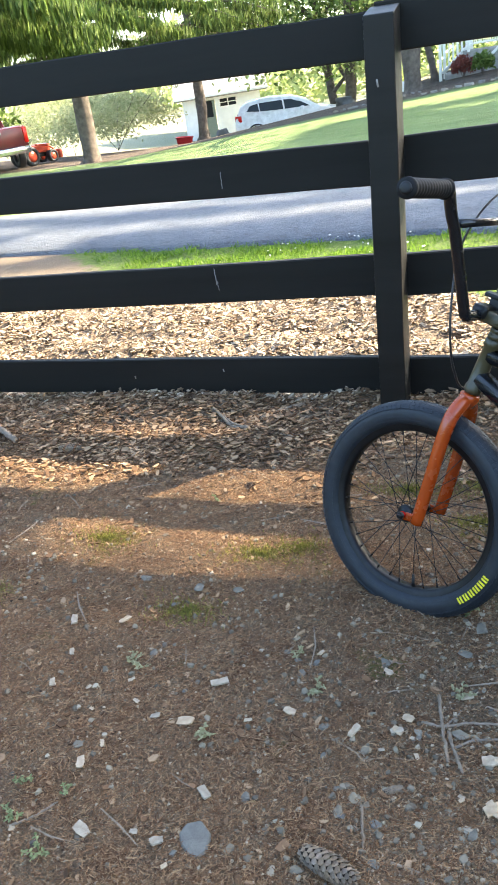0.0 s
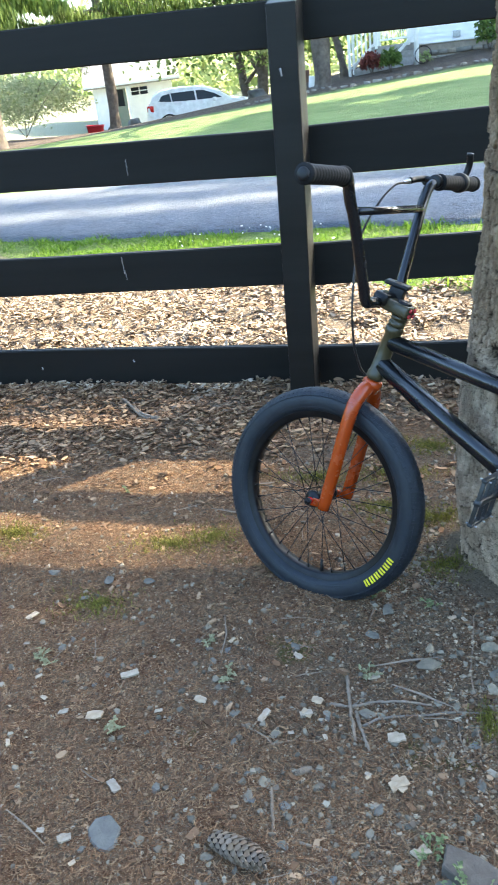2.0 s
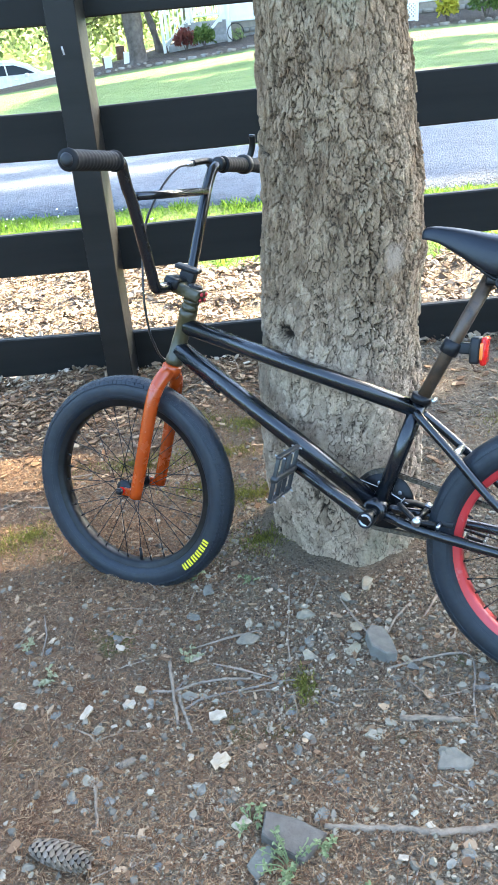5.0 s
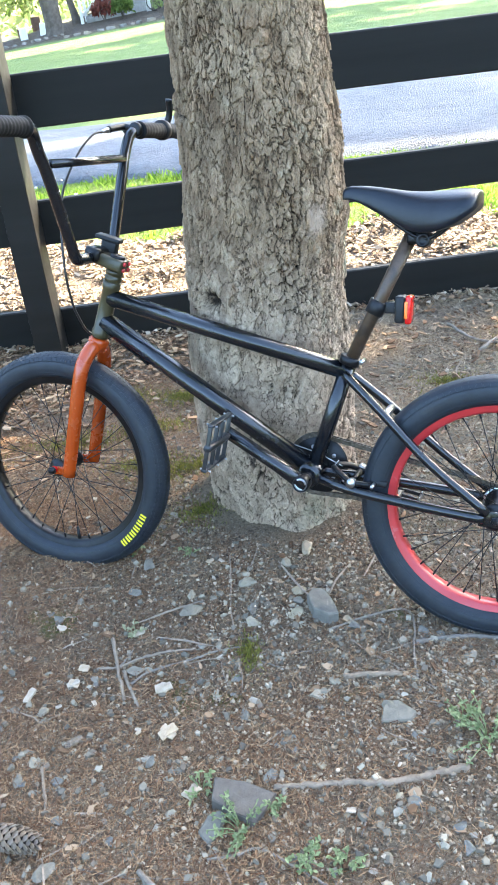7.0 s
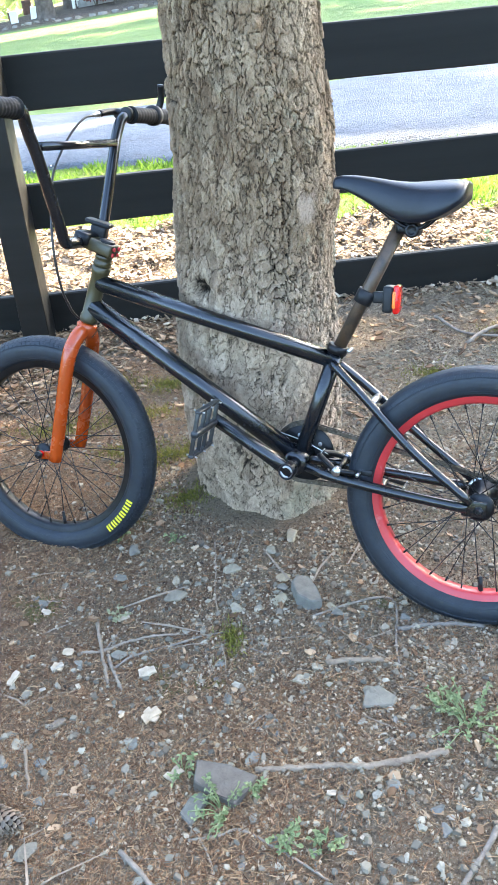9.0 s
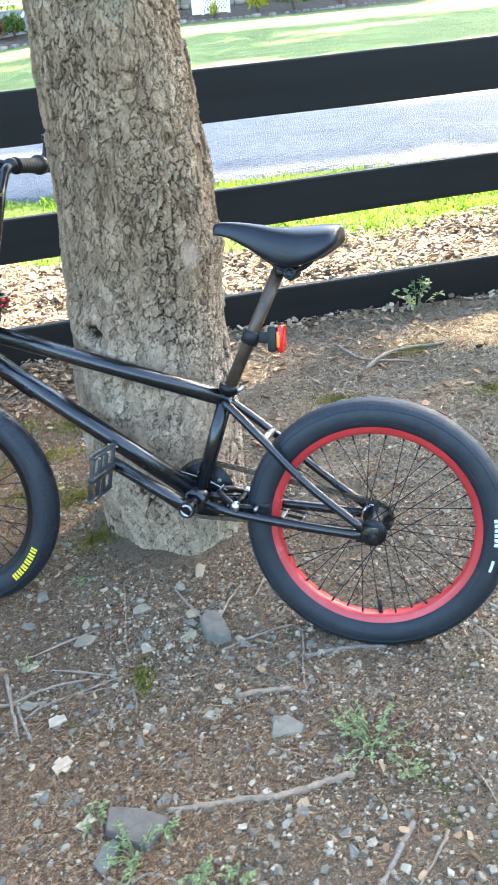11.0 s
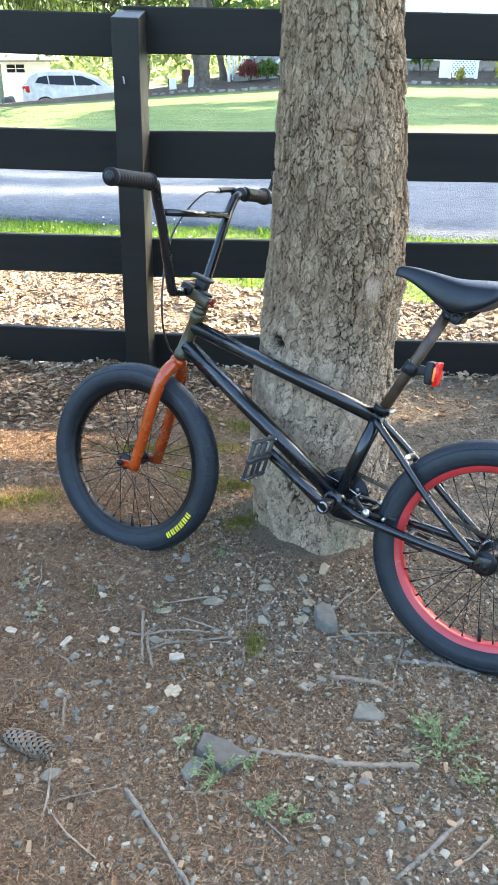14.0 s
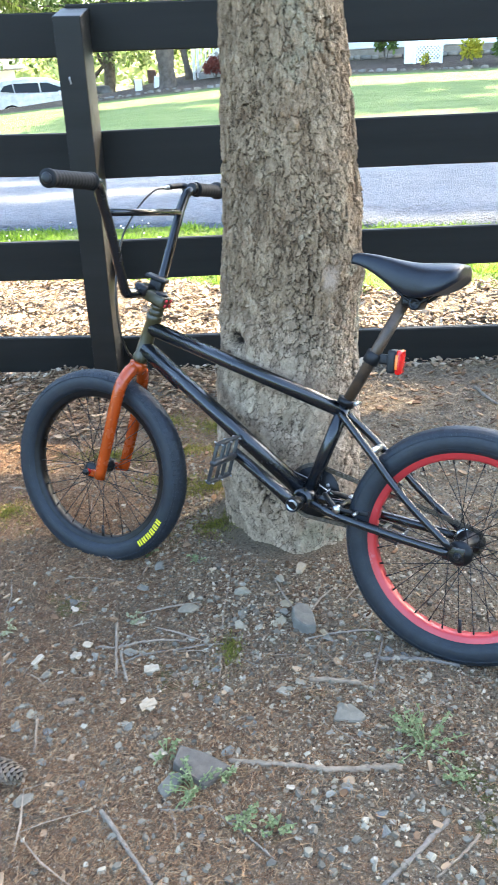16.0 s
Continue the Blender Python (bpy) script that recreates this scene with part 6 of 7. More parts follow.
# ---- boughs high overhead, and unseen trees added to cast shade ----
def boughs(parent, reach, low, h, count, seed, bx=0.0):
    rr = random.Random(seed)
    sprays = []
    nb = 26
    for i in range(nb):
        a = 2 * math.pi * 0.382 * i
        z0 = low + (h - low) * (i / nb) ** 1.3
        d = reach * (1 - 0.85 * (z0 - low) / (h - low + 1)) * rr.uniform(0.85, 1.08)
        base, tip = Vector((bx, 0, z0)), Vector((math.cos(a) * d, math.sin(a) * d, z0 - 0.12 * d))
        path = smooth_path([base, base.lerp(tip, 0.5) + Vector((0, 0, 0.18)), tip], 6)
        part("bough", sweep(path, [0.038 - 0.03 * k / len(path) for k in range(len(path))], 7), FAR_BARK, parent)
        side = Vector((-math.sin(a), math.cos(a), 0))
        for k in range(count // nb):
            f = math.sqrt(rr.random())
            q = base.lerp(tip, f) + side * rr.gauss(0, 0.16 + 0.22 * f * d) + Vector((0, 0, rr.gauss(0, 0.12)))
            sprays.append(placed(q.x, q.y, q.z, rr.uniform(0.22, 0.40), a + rr.uniform(-0.9, 0.9), rr.uniform(-0.5, 0.5), rr.uniform(0.0, 0.9)))
    scatter("sprays", [leaf_template(i + 70) for i in range(4)], sprays, SPRUCE, parent, seed)


boughs(tree, 1.5, 5.6, 8.7, 650, 91)


def added_shade_tree():
    """An unseen tree added towards the sun, to shade the clearing."""
    x, y, zc = 12.60, 9.56, 10.0
    z = gz(x, y) - 0.05
    t = empty("tree", pose(x, y, z))
    trunk_mesh(t, [(0, 0, 0), (0.05, 0, 0.6), (0.0, 0.05, 5.0), (0, 0, zc + 0.6)], [0.34, 0.22, 0.15, 0.04])
    for i in range(12):
        a = 2.4 * i
        b = Vector((0, 0, zc - 2.2 + 0.18 * i))
        e = Vector((math.cos(a) * 3.4, math.sin(a) * 2.2, zc - 0.8 + 0.17 * i))
        trunk_mesh(t, [b, b.lerp(e, 0.5) + Vector((0, 0, -0.1)), e], [0.07, 0.05, 0.015], name="limb")
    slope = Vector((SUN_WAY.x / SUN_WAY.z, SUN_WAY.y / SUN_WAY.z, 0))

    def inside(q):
        # crown shaped back along the sun from the ground to be shaded; gaps stay lit
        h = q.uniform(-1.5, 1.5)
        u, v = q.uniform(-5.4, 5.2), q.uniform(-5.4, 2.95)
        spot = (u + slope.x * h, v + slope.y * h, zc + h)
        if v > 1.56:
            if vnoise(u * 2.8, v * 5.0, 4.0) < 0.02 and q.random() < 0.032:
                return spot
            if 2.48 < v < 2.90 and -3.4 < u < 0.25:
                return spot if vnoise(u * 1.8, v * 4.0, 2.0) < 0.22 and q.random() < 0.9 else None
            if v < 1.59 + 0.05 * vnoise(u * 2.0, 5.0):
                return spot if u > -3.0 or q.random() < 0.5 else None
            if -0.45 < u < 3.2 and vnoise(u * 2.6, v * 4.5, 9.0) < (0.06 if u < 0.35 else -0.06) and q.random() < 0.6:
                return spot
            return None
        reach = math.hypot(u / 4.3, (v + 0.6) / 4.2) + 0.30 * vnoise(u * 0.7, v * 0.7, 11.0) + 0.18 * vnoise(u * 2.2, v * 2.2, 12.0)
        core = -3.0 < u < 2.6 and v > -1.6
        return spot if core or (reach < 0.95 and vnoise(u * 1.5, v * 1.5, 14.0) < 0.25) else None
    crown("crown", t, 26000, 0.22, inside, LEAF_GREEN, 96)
    tagged(t, "unseen maple added on the far verge to shade the clearing", "tree", "trees across the road")


added_shade_tree()


def added_canopy_tree(x, y, zc, label, seed, spread, keep, count, size):
    """An unseen high crown added to cast shade; keep(u, v) leaves gaps for lit streaks."""
    z = gz(x, y) - 0.05
    t = empty("tree", pose(x, y, z))
    trunk_mesh(t, [(0, 0, 0), (0.05, 0, 0.6), (0.0, 0.05, zc * 0.5), (0, 0, zc + 0.6)], [0.42, 0.30, 0.2, 0.05])
    for i in range(12):
        a = 2.4 * i
        e = Vector((math.cos(a) * spread[0] * 0.7, math.sin(a) * spread[1] * 0.7, zc - 0.4 + 0.1 * i))
        b = Vector((0, 0, zc - 2.5 + 0.18 * i))
        trunk_mesh(t, [b, b.lerp(e, 0.5), e], [0.09, 0.06, 0.015], name="limb")
    sx, sy = SUN_WAY.x / SUN_WAY.z, SUN_WAY.y / SUN_WAY.z

    def inside(q):
        h = q.uniform(-0.9, 0.9)
        u, v = q.uniform(-spread[0], spread[0]), q.uniform(-spread[1], spread[1])
        return (u + sx * h, v + sy * h, zc + h) if keep(u, v) else None
    crown("crown", t, count, size, inside, LEAF_GREEN, seed)
    tagged(t, label, "tree", "trees across the road")


added_canopy_tree(17.98, 20.9, 14.0, "unseen tall tree added to streak the road with shade", 97, (6.6, 1.40), lambda u, v: vnoise(u * 0.30, v * 1.9, 1.0) < (0.06 if u < 1.0 else 0.24), 13000, 0.17)
added_canopy_tree(21.28, 26.6, 14.0, "unseen tall tree added to shade the lawn", 98, (7.2, 4.0), lambda u, v: vnoise(u * 0.22, v * 0.9, 6.0) < 0.13, 8000, 0.48)


def added_wood_behind():
    """Unseen leaves added behind the camera, for glossy things to mirror and less low sky light."""
    r = random.Random(120)
    places = []
    for i in range(4500):
        a = r.uniform(-2.3, 2.3)
        d = r.uniform(6.5, 9.0)
        places.append(placed(math.sin(a) * d, -math.cos(a) * d + 0.5, r.uniform(-0.1, 2.0) - 0.05, r.uniform(0.3, 0.6), r.uniform(0, 6.3), r.uniform(-1, 1), r.uniform(-1, 1)))
    tagged(scatter("wood_edge", [leaf_template(i + 15) for i in range(4)], places, LEAF_GREEN, None, 120), "unseen green leaves added behind the clearing for reflections", "woods", kind="stuff")


added_wood_behind()


# ---- litter on the ground ----
def chip_colours(name, dark, mid, lite):
    k = Mat(name, 0.85, 0.0, 0.25)
    i = k.island()
    col = k.ramp(i, (0.0, dark), (0.45, mid), (1.0, lite))
    grain = k.noise(120, 5, 0.7, (0.3, 1, 1))
    k.colour(k.mix(k.maths("MULTIPLY", grain, 0.45), col, dark))
    return k.bump(grain, 0.5, 0.002).m


# paler chip tones, lifted for the sunlit mulch behind the fence
CHIPS = chip_colours("wood_chips", (0.095, 0.061, 0.038), (0.300, 0.215, 0.138), (0.62, 0.515, 0.385))
NEEDLES = chip_colours("dead_needles", (0.066, 0.030, 0.014), (0.205, 0.104, 0.049), (0.42, 0.280, 0.155))


def gravel_material():
    k = Mat("gravel", 0.85, 0.0, 0.3)
    i = k.island()
    col = k.ramp(i, (0.0, (0.085, 0.072, 0.053)), (0.25, (0.155, 0.133, 0.096)), (0.45, (0.135, 0.100, 0.066)), (0.70, (0.215, 0.184, 0.134)), (0.90, (0.275, 0.234, 0.165)), (1.0, (0.43, 0.372, 0.275)))
    g = k.noise(160, 5, 0.7)
    k.colour(k.mix(k.maths("MULTIPLY", g, 0.40), col, (0.095, 0.085, 0.072)))
    return k.bump(g, 0.5, 0.002).m


GRAVEL = gravel_material()
GRASS = leafy("grass_blades", (0.045, 0.110, 0.010), (0.215, 0.335, 0.042), 0.5)
BLUE_STONE = stone_material("pale_blue_stone", (0.090, 0.085, 0.074), (0.172, 0.164, 0.143), 40)
STICK = stone_material("dry_stick", (0.10, 0.078, 0.060), (0.26, 0.215, 0.17), 60)
MOSS = leafy("moss", (0.085, 0.082, 0.020), (0.26, 0.245, 0.045), 0.25)
WEED = leafy("weed_leaves", (0.14, 0.18, 0.075), (0.33, 0.37, 0.18), 0.35)
DRY_WEED = leafy("dry_weed", (0.20, 0.20, 0.10), (0.36, 0.34, 0.20), 0.2)


def free(x, y):
    """True off the trunk."""
    return math.hypot(x - TREE_X, y - TREE_Y) > 0.20


def ease(a, b, x):
    t = min(1.0, max(0.0, (x - a) / (b - a)))
    return t * t * (3 - 2 * t)


def strew(name, count, area, material, templates, size, seed, label, category, keep=None, lift=0.002, tilt=0.15, sy=1.0, sz=1.0):
    """Small pieces lying at random on the ground, joined."""
    r = random.Random(seed)
    spots = []
    while len(spots) < count:
        x, y = r.uniform(*area[:2]), r.uniform(*area[2:])
        if free(x, y) and (not keep or keep(x, y, r)):
            spots.append((x, y))
    q = np.random.RandomState(seed)
    xy = np.array(spots)
    n = len(xy)
    s = size[0] + (size[1] - size[0]) * q.rand(n) ** 2.6
    yaw, tx, ty = q.rand(n) * 6.2832, q.randn(n) * tilt, q.randn(n) * tilt
    cz, sz_, cy, sy_, cx, sx_ = np.cos(yaw), np.sin(yaw), np.cos(ty), np.sin(ty), np.cos(tx), np.sin(tx)
    M = np.zeros((n, 4, 4))
    M[:, 0, 0], M[:, 0, 1], M[:, 0, 2] = cz * cy, cz * sy_ * sx_ - sz_ * cx, cz * sy_ * cx + sz_ * sx_
    M[:, 1, 0], M[:, 1, 1], M[:, 1, 2] = sz_ * cy, sz_ * sy_ * sx_ + cz * cx, sz_ * sy_ * cx - cz * sx_
    M[:, 2, 0], M[:, 2, 1], M[:, 2, 2] = -sy_, cy * sx_, cy * cx
    M[:, :3, :3] *= (s[:, None] * np.array([1.0, sy, sz]))[:, None, :]
    M[:, 0, 3], M[:, 1, 3] = xy[:, 0], xy[:, 1]
    M[:, 2, 3] = height(xy[:, 0], xy[:, 1]) + lift * q.rand(n) + s * 0.02
    M[:, 3, 3] = 1.0
    return tagged(scatter(name, templates, M, material, None, seed), label, category, kind="stuff")


def chip_keep(x, y, r):
    edge = 2.32 + 0.22 * vnoise(x * 1.3, 4.0) - (0.0 if x < 0.6 else 0.12)
    far_edge = 3.85 + 0.26 * max(0.0, 1 - x) + 0.42 * max(0.0, -2.0 - x) + 0.2 * vnoise(x * 1.1, 9.0)
    if x > 0.5 and y < 2.83 and r.random() < 0.25:
        return False
    return (edge < y or r.random() < 0.10) and y < far_edge and r.random() < 0.55 + 1.2 * vnoise(x * 5, y * 6, 4.0) + 0.2


NEED = [needle_template(i) for i in range(8)]
CHIP = [chip_template(i) for i in range(10)]
ROCK = [rock_template(i, 0.7) for i in range(10)]
SHARD = [shard_template(i) for i in range(24)]
FLAKE = [flake_template(i) for i in range(14)]
# browner, darker copy of the chips: the near side's shade is in the colour
SHADED_CHIPS = chip_colours("shaded_brown_chips", (0.055, 0.030, 0.015), (0.190, 0.108, 0.056), (0.43, 0.295, 0.178))


def near_chip_keep(x, y, r):
    # thick against the fence, thinning out onto the needles
    edge = 2.36 + 0.20 * vnoise(x * 1.3, 4.0) + 0.20 * ease(-0.3, 0.1, x) - 0.10 * ease(-0.6, -1.3, x)
    return r.random() < 0.04 + 0.96 * ease(edge - 0.10, edge + 0.16, y) * (0.75 + 0.5 * vnoise(x * 4, y * 5, 4.0)) * (1.0 - 0.95 * ease(0.15, 0.70, x + 0.2 * vnoise(x * 2.0, y * 2.0, 6.0)))


strew("wood_chips", 44000, (-3.2, 2.9, 2.78, 4.9), CHIPS, CHIP + FLAKE, (0.010, 0.050), 11, "shredded wood-chip mulch strewn along the fence", "mulch", chip_keep, 0.022, 0.35)
strew("wood_chips", 25000, (-2.2, 2.4, 2.05, 2.86), SHADED_CHIPS, FLAKE + CHIP[:4], (0.006, 0.038), 31, "flat wood chips bedded along the fence, browned for the shade", "mulch", near_chip_keep, 0.014, 0.20)
strew("wood_chips", 3400, (-1.7, 1.6, 0.55, 2.3), SHADED_CHIPS, FLAKE, (0.006, 0.030), 12, "stray chips of pale wood on the earth", "mulch", None, 0.004, 0.2)


def needle_keep(x, y, r):
    # the mat is thick on the open side, thin on the trodden earth round the trunk
    if not -0.45 - 0.62 * y < x < 0.40 + 0.52 * y:
        return False
    thick = 1.0 - 0.72 * ease(-0.10, 0.50, x + 0.35 * vnoise(x * 2.1, y * 2.1, 8.0))
    return r.random() < thick * (0.45 + 1.1 * max(0, 0.5 + vnoise(x * 2.4, y * 2.4, 3)))


strew("pine_needles", 320000, (-1.9, 1.5, 0.62, 2.6), NEEDLES, [sliver_template(i) for i in range(10)], (0.0075, 0.018), 13, "thick mat of rust-brown and straw-coloured fallen needles", "needles", needle_keep, 0.005, 0.16)
STRAW = chip_colours("pale_litter", (0.105, 0.074, 0.046), (0.290, 0.220, 0.142), (0.52, 0.42, 0.29))
strew("straw_litter", 60000, (0.25, 2.0, 1.75, 2.86), STRAW, [sliver_template(i + 20) for i in range(6)], (0.007, 0.024), 23, "pale straw and fine bark litter behind the tree", "litter",
      lambda x, y, r: r.random() < ease(1.70, 2.15, y + 0.25 * vnoise(x * 2.2, y * 2.2, 5.0)), 0.008, 0.22)
strew("gravel", 15000, (-1.6, 1.7, 0.55, 2.45), GRAVEL, SHARD, (0.002, 0.020), 14, "scattered grey gravel and stone chips", "gravel",
      lambda x, y, r: r.random() < (0.22 + 0.73 * ease(-0.35, 0.45, x)) * (0.35 + 1.3 * max(0, 0.5 + vnoise(x * 3.1, y * 3.1, 7))), 0.003, 0.3)
CRUMBS = chip_colours("soil_crumbs", (0.048, 0.033, 0.022), (0.215, 0.158, 0.102), (0.50, 0.41, 0.29))
strew("crumbs", 42000, (-1.7, 1.6, 0.6, 2.5), CRUMBS, [crumb_template(i) for i in range(12)], (0.0025, 0.012), 19, "crumbs of bark, wood and earth on the ground", "litter", None, 0.003, 0.3)
strew("crumbs", 30000, (-0.15, 1.25, 0.95, 2.05), CRUMBS, [crumb_template(i) for i in range(12)] + SHARD[:6], (0.0025, 0.011), 29, "fine grit and crumbs on the trodden earth round the tree", "litter",
      lambda x, y, r: r.random() < ease(-0.15, 0.25, x) * (0.4 + 1.2 * max(0, 0.5 + vnoise(x * 4.0, y * 4.0, 21))), 0.003, 0.3)
strew("twigs", 260, (-1.7, 1.6, 0.6, 2.8), STICK, NEED, (0.05, 0.16), 15, "thin dry twigs on the earth", "twigs", None, 0.006, 0.06, 0.45, 0.45)


def grass_keep(x, y, r):
    near = 3.75 + 0.26 * max(0.0, 1 - x) + 0.42 * max(0.0, -2.0 - x) + 0.12 * vnoise(x * 2.1, 9.0)
    road = 5.86 - 0.10 * min(max(x, -6), 6)
    near += 0.55 * ease(-2.2, -3.6, x)
    tuft = 0.5 + vnoise(x * 3.4, y * 3.4, 6.0)
    return near < y < road + 0.03 and r.random() < (0.25 + 0.75 * min(1, (y - near) * 2.4)) * (0.15 + 1.2 * max(0.0, tuft))


BLADE = [blade_template(i, 0.075) for i in range(8)]
r_ = random.Random(16)
spots = []
while len(spots) < 42000:
    x, y = r_.uniform(-6.5, 4.5), r_.uniform(3.3, 6.5)
    if grass_keep(x, y, r_):
        spots.append(placed(x, y, gz(x, y) - 0.005, r_.uniform(0.022, 0.060) * (1 + 0.9 * vnoise(x * 3, y * 3)), r_.uniform(0, 6.3), r_.gauss(0, 0.55), r_.gauss(0, 0.55)))
tagged(scatter("grass", BLADE, spots, GRASS, None, 16), "tufted roadside grass lit by the sun", "grass", kind="stuff")
strew("clover_flowers", 26, (-1.7, -0.5, 5.45, 5.9), WHITE_PRINT, ROCK, (0.012, 0.022), 17, "small white clover heads in the verge", "flowers", None, 0.09, 0.2, 1.0, 1.6)

MOSS_AT = ((-0.16, 2.22, 2.0), (0.06, 2.26, 2.2), (0.16, 2.42, 1.6), (-0.02, 2.46, 1.4), (0.95, 2.30, 1.4), (1.30, 2.52, 1.8), (-0.50, 1.86, 2.0), (-0.40, 1.90, 1.2), (0.283, 1.343, 0.45), (0.17, 1.98, 2.2), (0.05, 2.05, 1.6), (-0.98, 1.88, 1.6), (-0.62, 1.62, 1.5), (-1.2, 1.6, 1.0), (0.20, 1.78, 1.0), (1.45, 2.2, 1.6))


def build_moss():
    r = random.Random(18)
    for a, b, wide in MOSS_AT:
        places = []
        for i in range(int(1000 * min(1.5, 0.25 + wide * 0.6))):
            d = abs(r.gauss(0, 0.55))
            t = r.uniform(0, 6.3)
            x, y = a + math.cos(t) * d * 0.075 * wide, b + math.sin(t) * d * 0.06
            places.append(placed(x, y, gz(x, y) - 0.001, r.uniform(0.008, 0.019), r.uniform(0, 6.3), r.gauss(0, 0.4), r.gauss(0, 0.4), 1.0))
        tagged(scatter("moss_patch", BLADE, places, MOSS, None, 18), "patch of yellow-green moss on bare earth", "moss", "moss patches", "stuff")


build_moss()


def stone(x, y, s, mat, seed, label, flat=0.6, group="loose stones", rz=None):
    r = random.Random(seed * 17)
    bm = bmesh.new()
    for i in range(15):
        a, b = r.uniform(0, 6.283), r.uniform(-0.9, 0.9)
        c = math.sqrt(1 - b * b)
        bm.verts.new((0.5 * s * c * math.cos(a), 0.36 * s * c * math.sin(a), 0.17 * s * b))
    bmesh.ops.convex_hull(bm, input=bm.verts[:])
    bmesh.ops.dissolve_limit(bm, angle_limit=0.35, verts=bm.verts[:], edges=bm.edges[:])
    bmesh.ops.bevel(bm, geom=bm.edges[:], offset=s * 0.018, segments=1, affect="EDGES")
    ob = part("stone", bm, mat, None, smooth=False)
    ob.matrix_world = pose(x, y, gz(x, y) + s * 0.08, (seed * 13) % 9 - 4, (seed * 7) % 9 - 4, (seed * 53) % 360 if rz is None else rz)
    return tagged(ob, label, "stone", group)


PALE_AT = ((-0.187, 1.629, 0.012), (0.174, 1.53, 0.031), (0.194, 1.38, 0.022), (0.098, 1.355, 0.013), (0.113, 1.016, 0.018), (-0.076, 0.952, 0.016), (0.279, 1.432, 0.016), (0.381, 1.536, 0.017), (0.517, 1.55, 0.017), (0.371, 1.491, 0.014), (0.341, 1.417, 0.025), (0.505, 1.343, 0.013), (0.55, 1.373, 0.02), (0.587, 1.455, 0.029), (0.449, 1.349, 0.015), (0.345, 1.315, 0.017), (0.4, 1.217, 0.034), (0.379, 1.181, 0.019), (0.316, 1.255, 0.019), (0.631, 1.2, 0.021), (0.58, 1.197, 0.016), (0.689, 1.258, 0.024), (0.673, 1.241, 0.018), (0.488, 1.111, 0.022), (0.508, 1.097, 0.016), (0.192, 1.26, 0.014), (0.286, 1.227, 0.025), (0.482, 0.974, 0.022), (0.393, 0.959, 0.018), (0.582, 0.929, 0.016), (0.601, 0.92, 0.023), (0.502, 0.878, 0.017), (0.547, 0.86, 0.021))
PALE2_AT = ((0.428, 0.897, 0.016), (0.484, 0.947, 0.011), (0.614, 1.224, 0.012), (0.56, 1.146, 0.013), (0.637, 1.018, 0.013), (0.436, 1.615, 0.051), (0.298, 1.429, 0.035), (-0.273, 1.075, 0.013), (-0.236, 1.332, 0.017), (-0.208, 1.327, 0.017), (0.096, 1.142, 0.028), (-0.189, 1.634, 0.012), (-0.2, 0.997, 0.023), (-0.014, 1.338, 0.025))
GREY_AT = ((0.1, 1.136, 0.03), (-0.095, 1.16, 0.028), (-0.11, 1.187, 0.018), (-0.053, 0.967, 0.043), (0.082, 1.63, 0.044), (0.055, 1.552, 0.037), (0.174, 1.481, 0.055), (0.098, 1.461, 0.014), (0.203, 1.284, 0.019), (0.062, 1.346, 0.037), (-0.102, 1.268, 0.025), (0.266, 1.197, 0.03), (0.397, 1.466, 0.03), (0.501, 1.333, 0.019), (0.473, 1.331, 0.014), (0.52, 1.16, 0.048), (0.526, 1.066, 0.023), (0.3, 1.072, 0.033), (0.454, 0.958, 0.022), (0.388, 0.993, 0.01), (0.422, 0.909, 0.018), (0.717, 1.234, 0.019), (0.719, 1.215, 0.014), (0.709, 1.194, 0.013), (0.292, 0.971, 0.02), (-0.619, 1.706, 0.046), (-0.512, 1.711, 0.036), (-0.19, 1.309, 0.027), (-0.121, 1.128, 0.029), (-0.045, 1.048, 0.025), (-0.16, 1.007, 0.026), (-0.282, 1.019, 0.024), (-0.104, 1.508, 0.031))
BLUE_AT = ((-0.117, 1.124, 0.027), (-0.056, 1.122, 0.025), (-0.135, 1.175, 0.014), (0.044, 1.002, 0.021), (0.109, 1.045, 0.01), (0.114, 1.415, 0.016), (0.302, 1.469, 0.034), (0.258, 1.285, 0.025), (0.25, 1.247, 0.014), (-0.009, 1.329, 0.024), (-0.021, 1.317, 0.015), (0.496, 1.367, 0.036), (0.46, 1.338, 0.019), (0.619, 1.332, 0.031), (0.65, 1.323, 0.019), (0.329, 1.133, 0.021), (0.315, 1.127, 0.013), (0.321, 1.151, 0.013), (0.344, 1.138, 0.015), (0.345, 1.114, 0.017), (0.543, 1.104, 0.02), (0.511, 0.99, 0.027), (0.567, 0.942, 0.027), (0.569, 0.909, 0.027), (0.318, 0.933, 0.024), (0.374, 0.904, 0.013))
BLUE2_AT = ((0.27, 0.9, 0.019), (0.374, 0.888, 0.009), (-0.78, 1.723, 0.039), (-0.661, 1.641, 0.026), (-0.637, 1.462, 0.029), (-0.623, 1.492, 0.025), (-0.445, 1.418, 0.019), (-0.508, 1.351, 0.017), (-0.491, 1.383, 0.018), (-0.664, 1.168, 0.031), (-0.371, 0.988, 0.017), (-0.288, 1.122, 0.029), (-0.327, 1.516, 0.02), (-0.294, 1.494, 0.022), (-0.252, 1.49, 0.026), (-0.273, 1.451, 0.026), (-0.122, 1.522, 0.021), (-0.173, 1.241, 0.019), (-0.058, 1.123, 0.022), (-0.114, 1.186, 0.016))
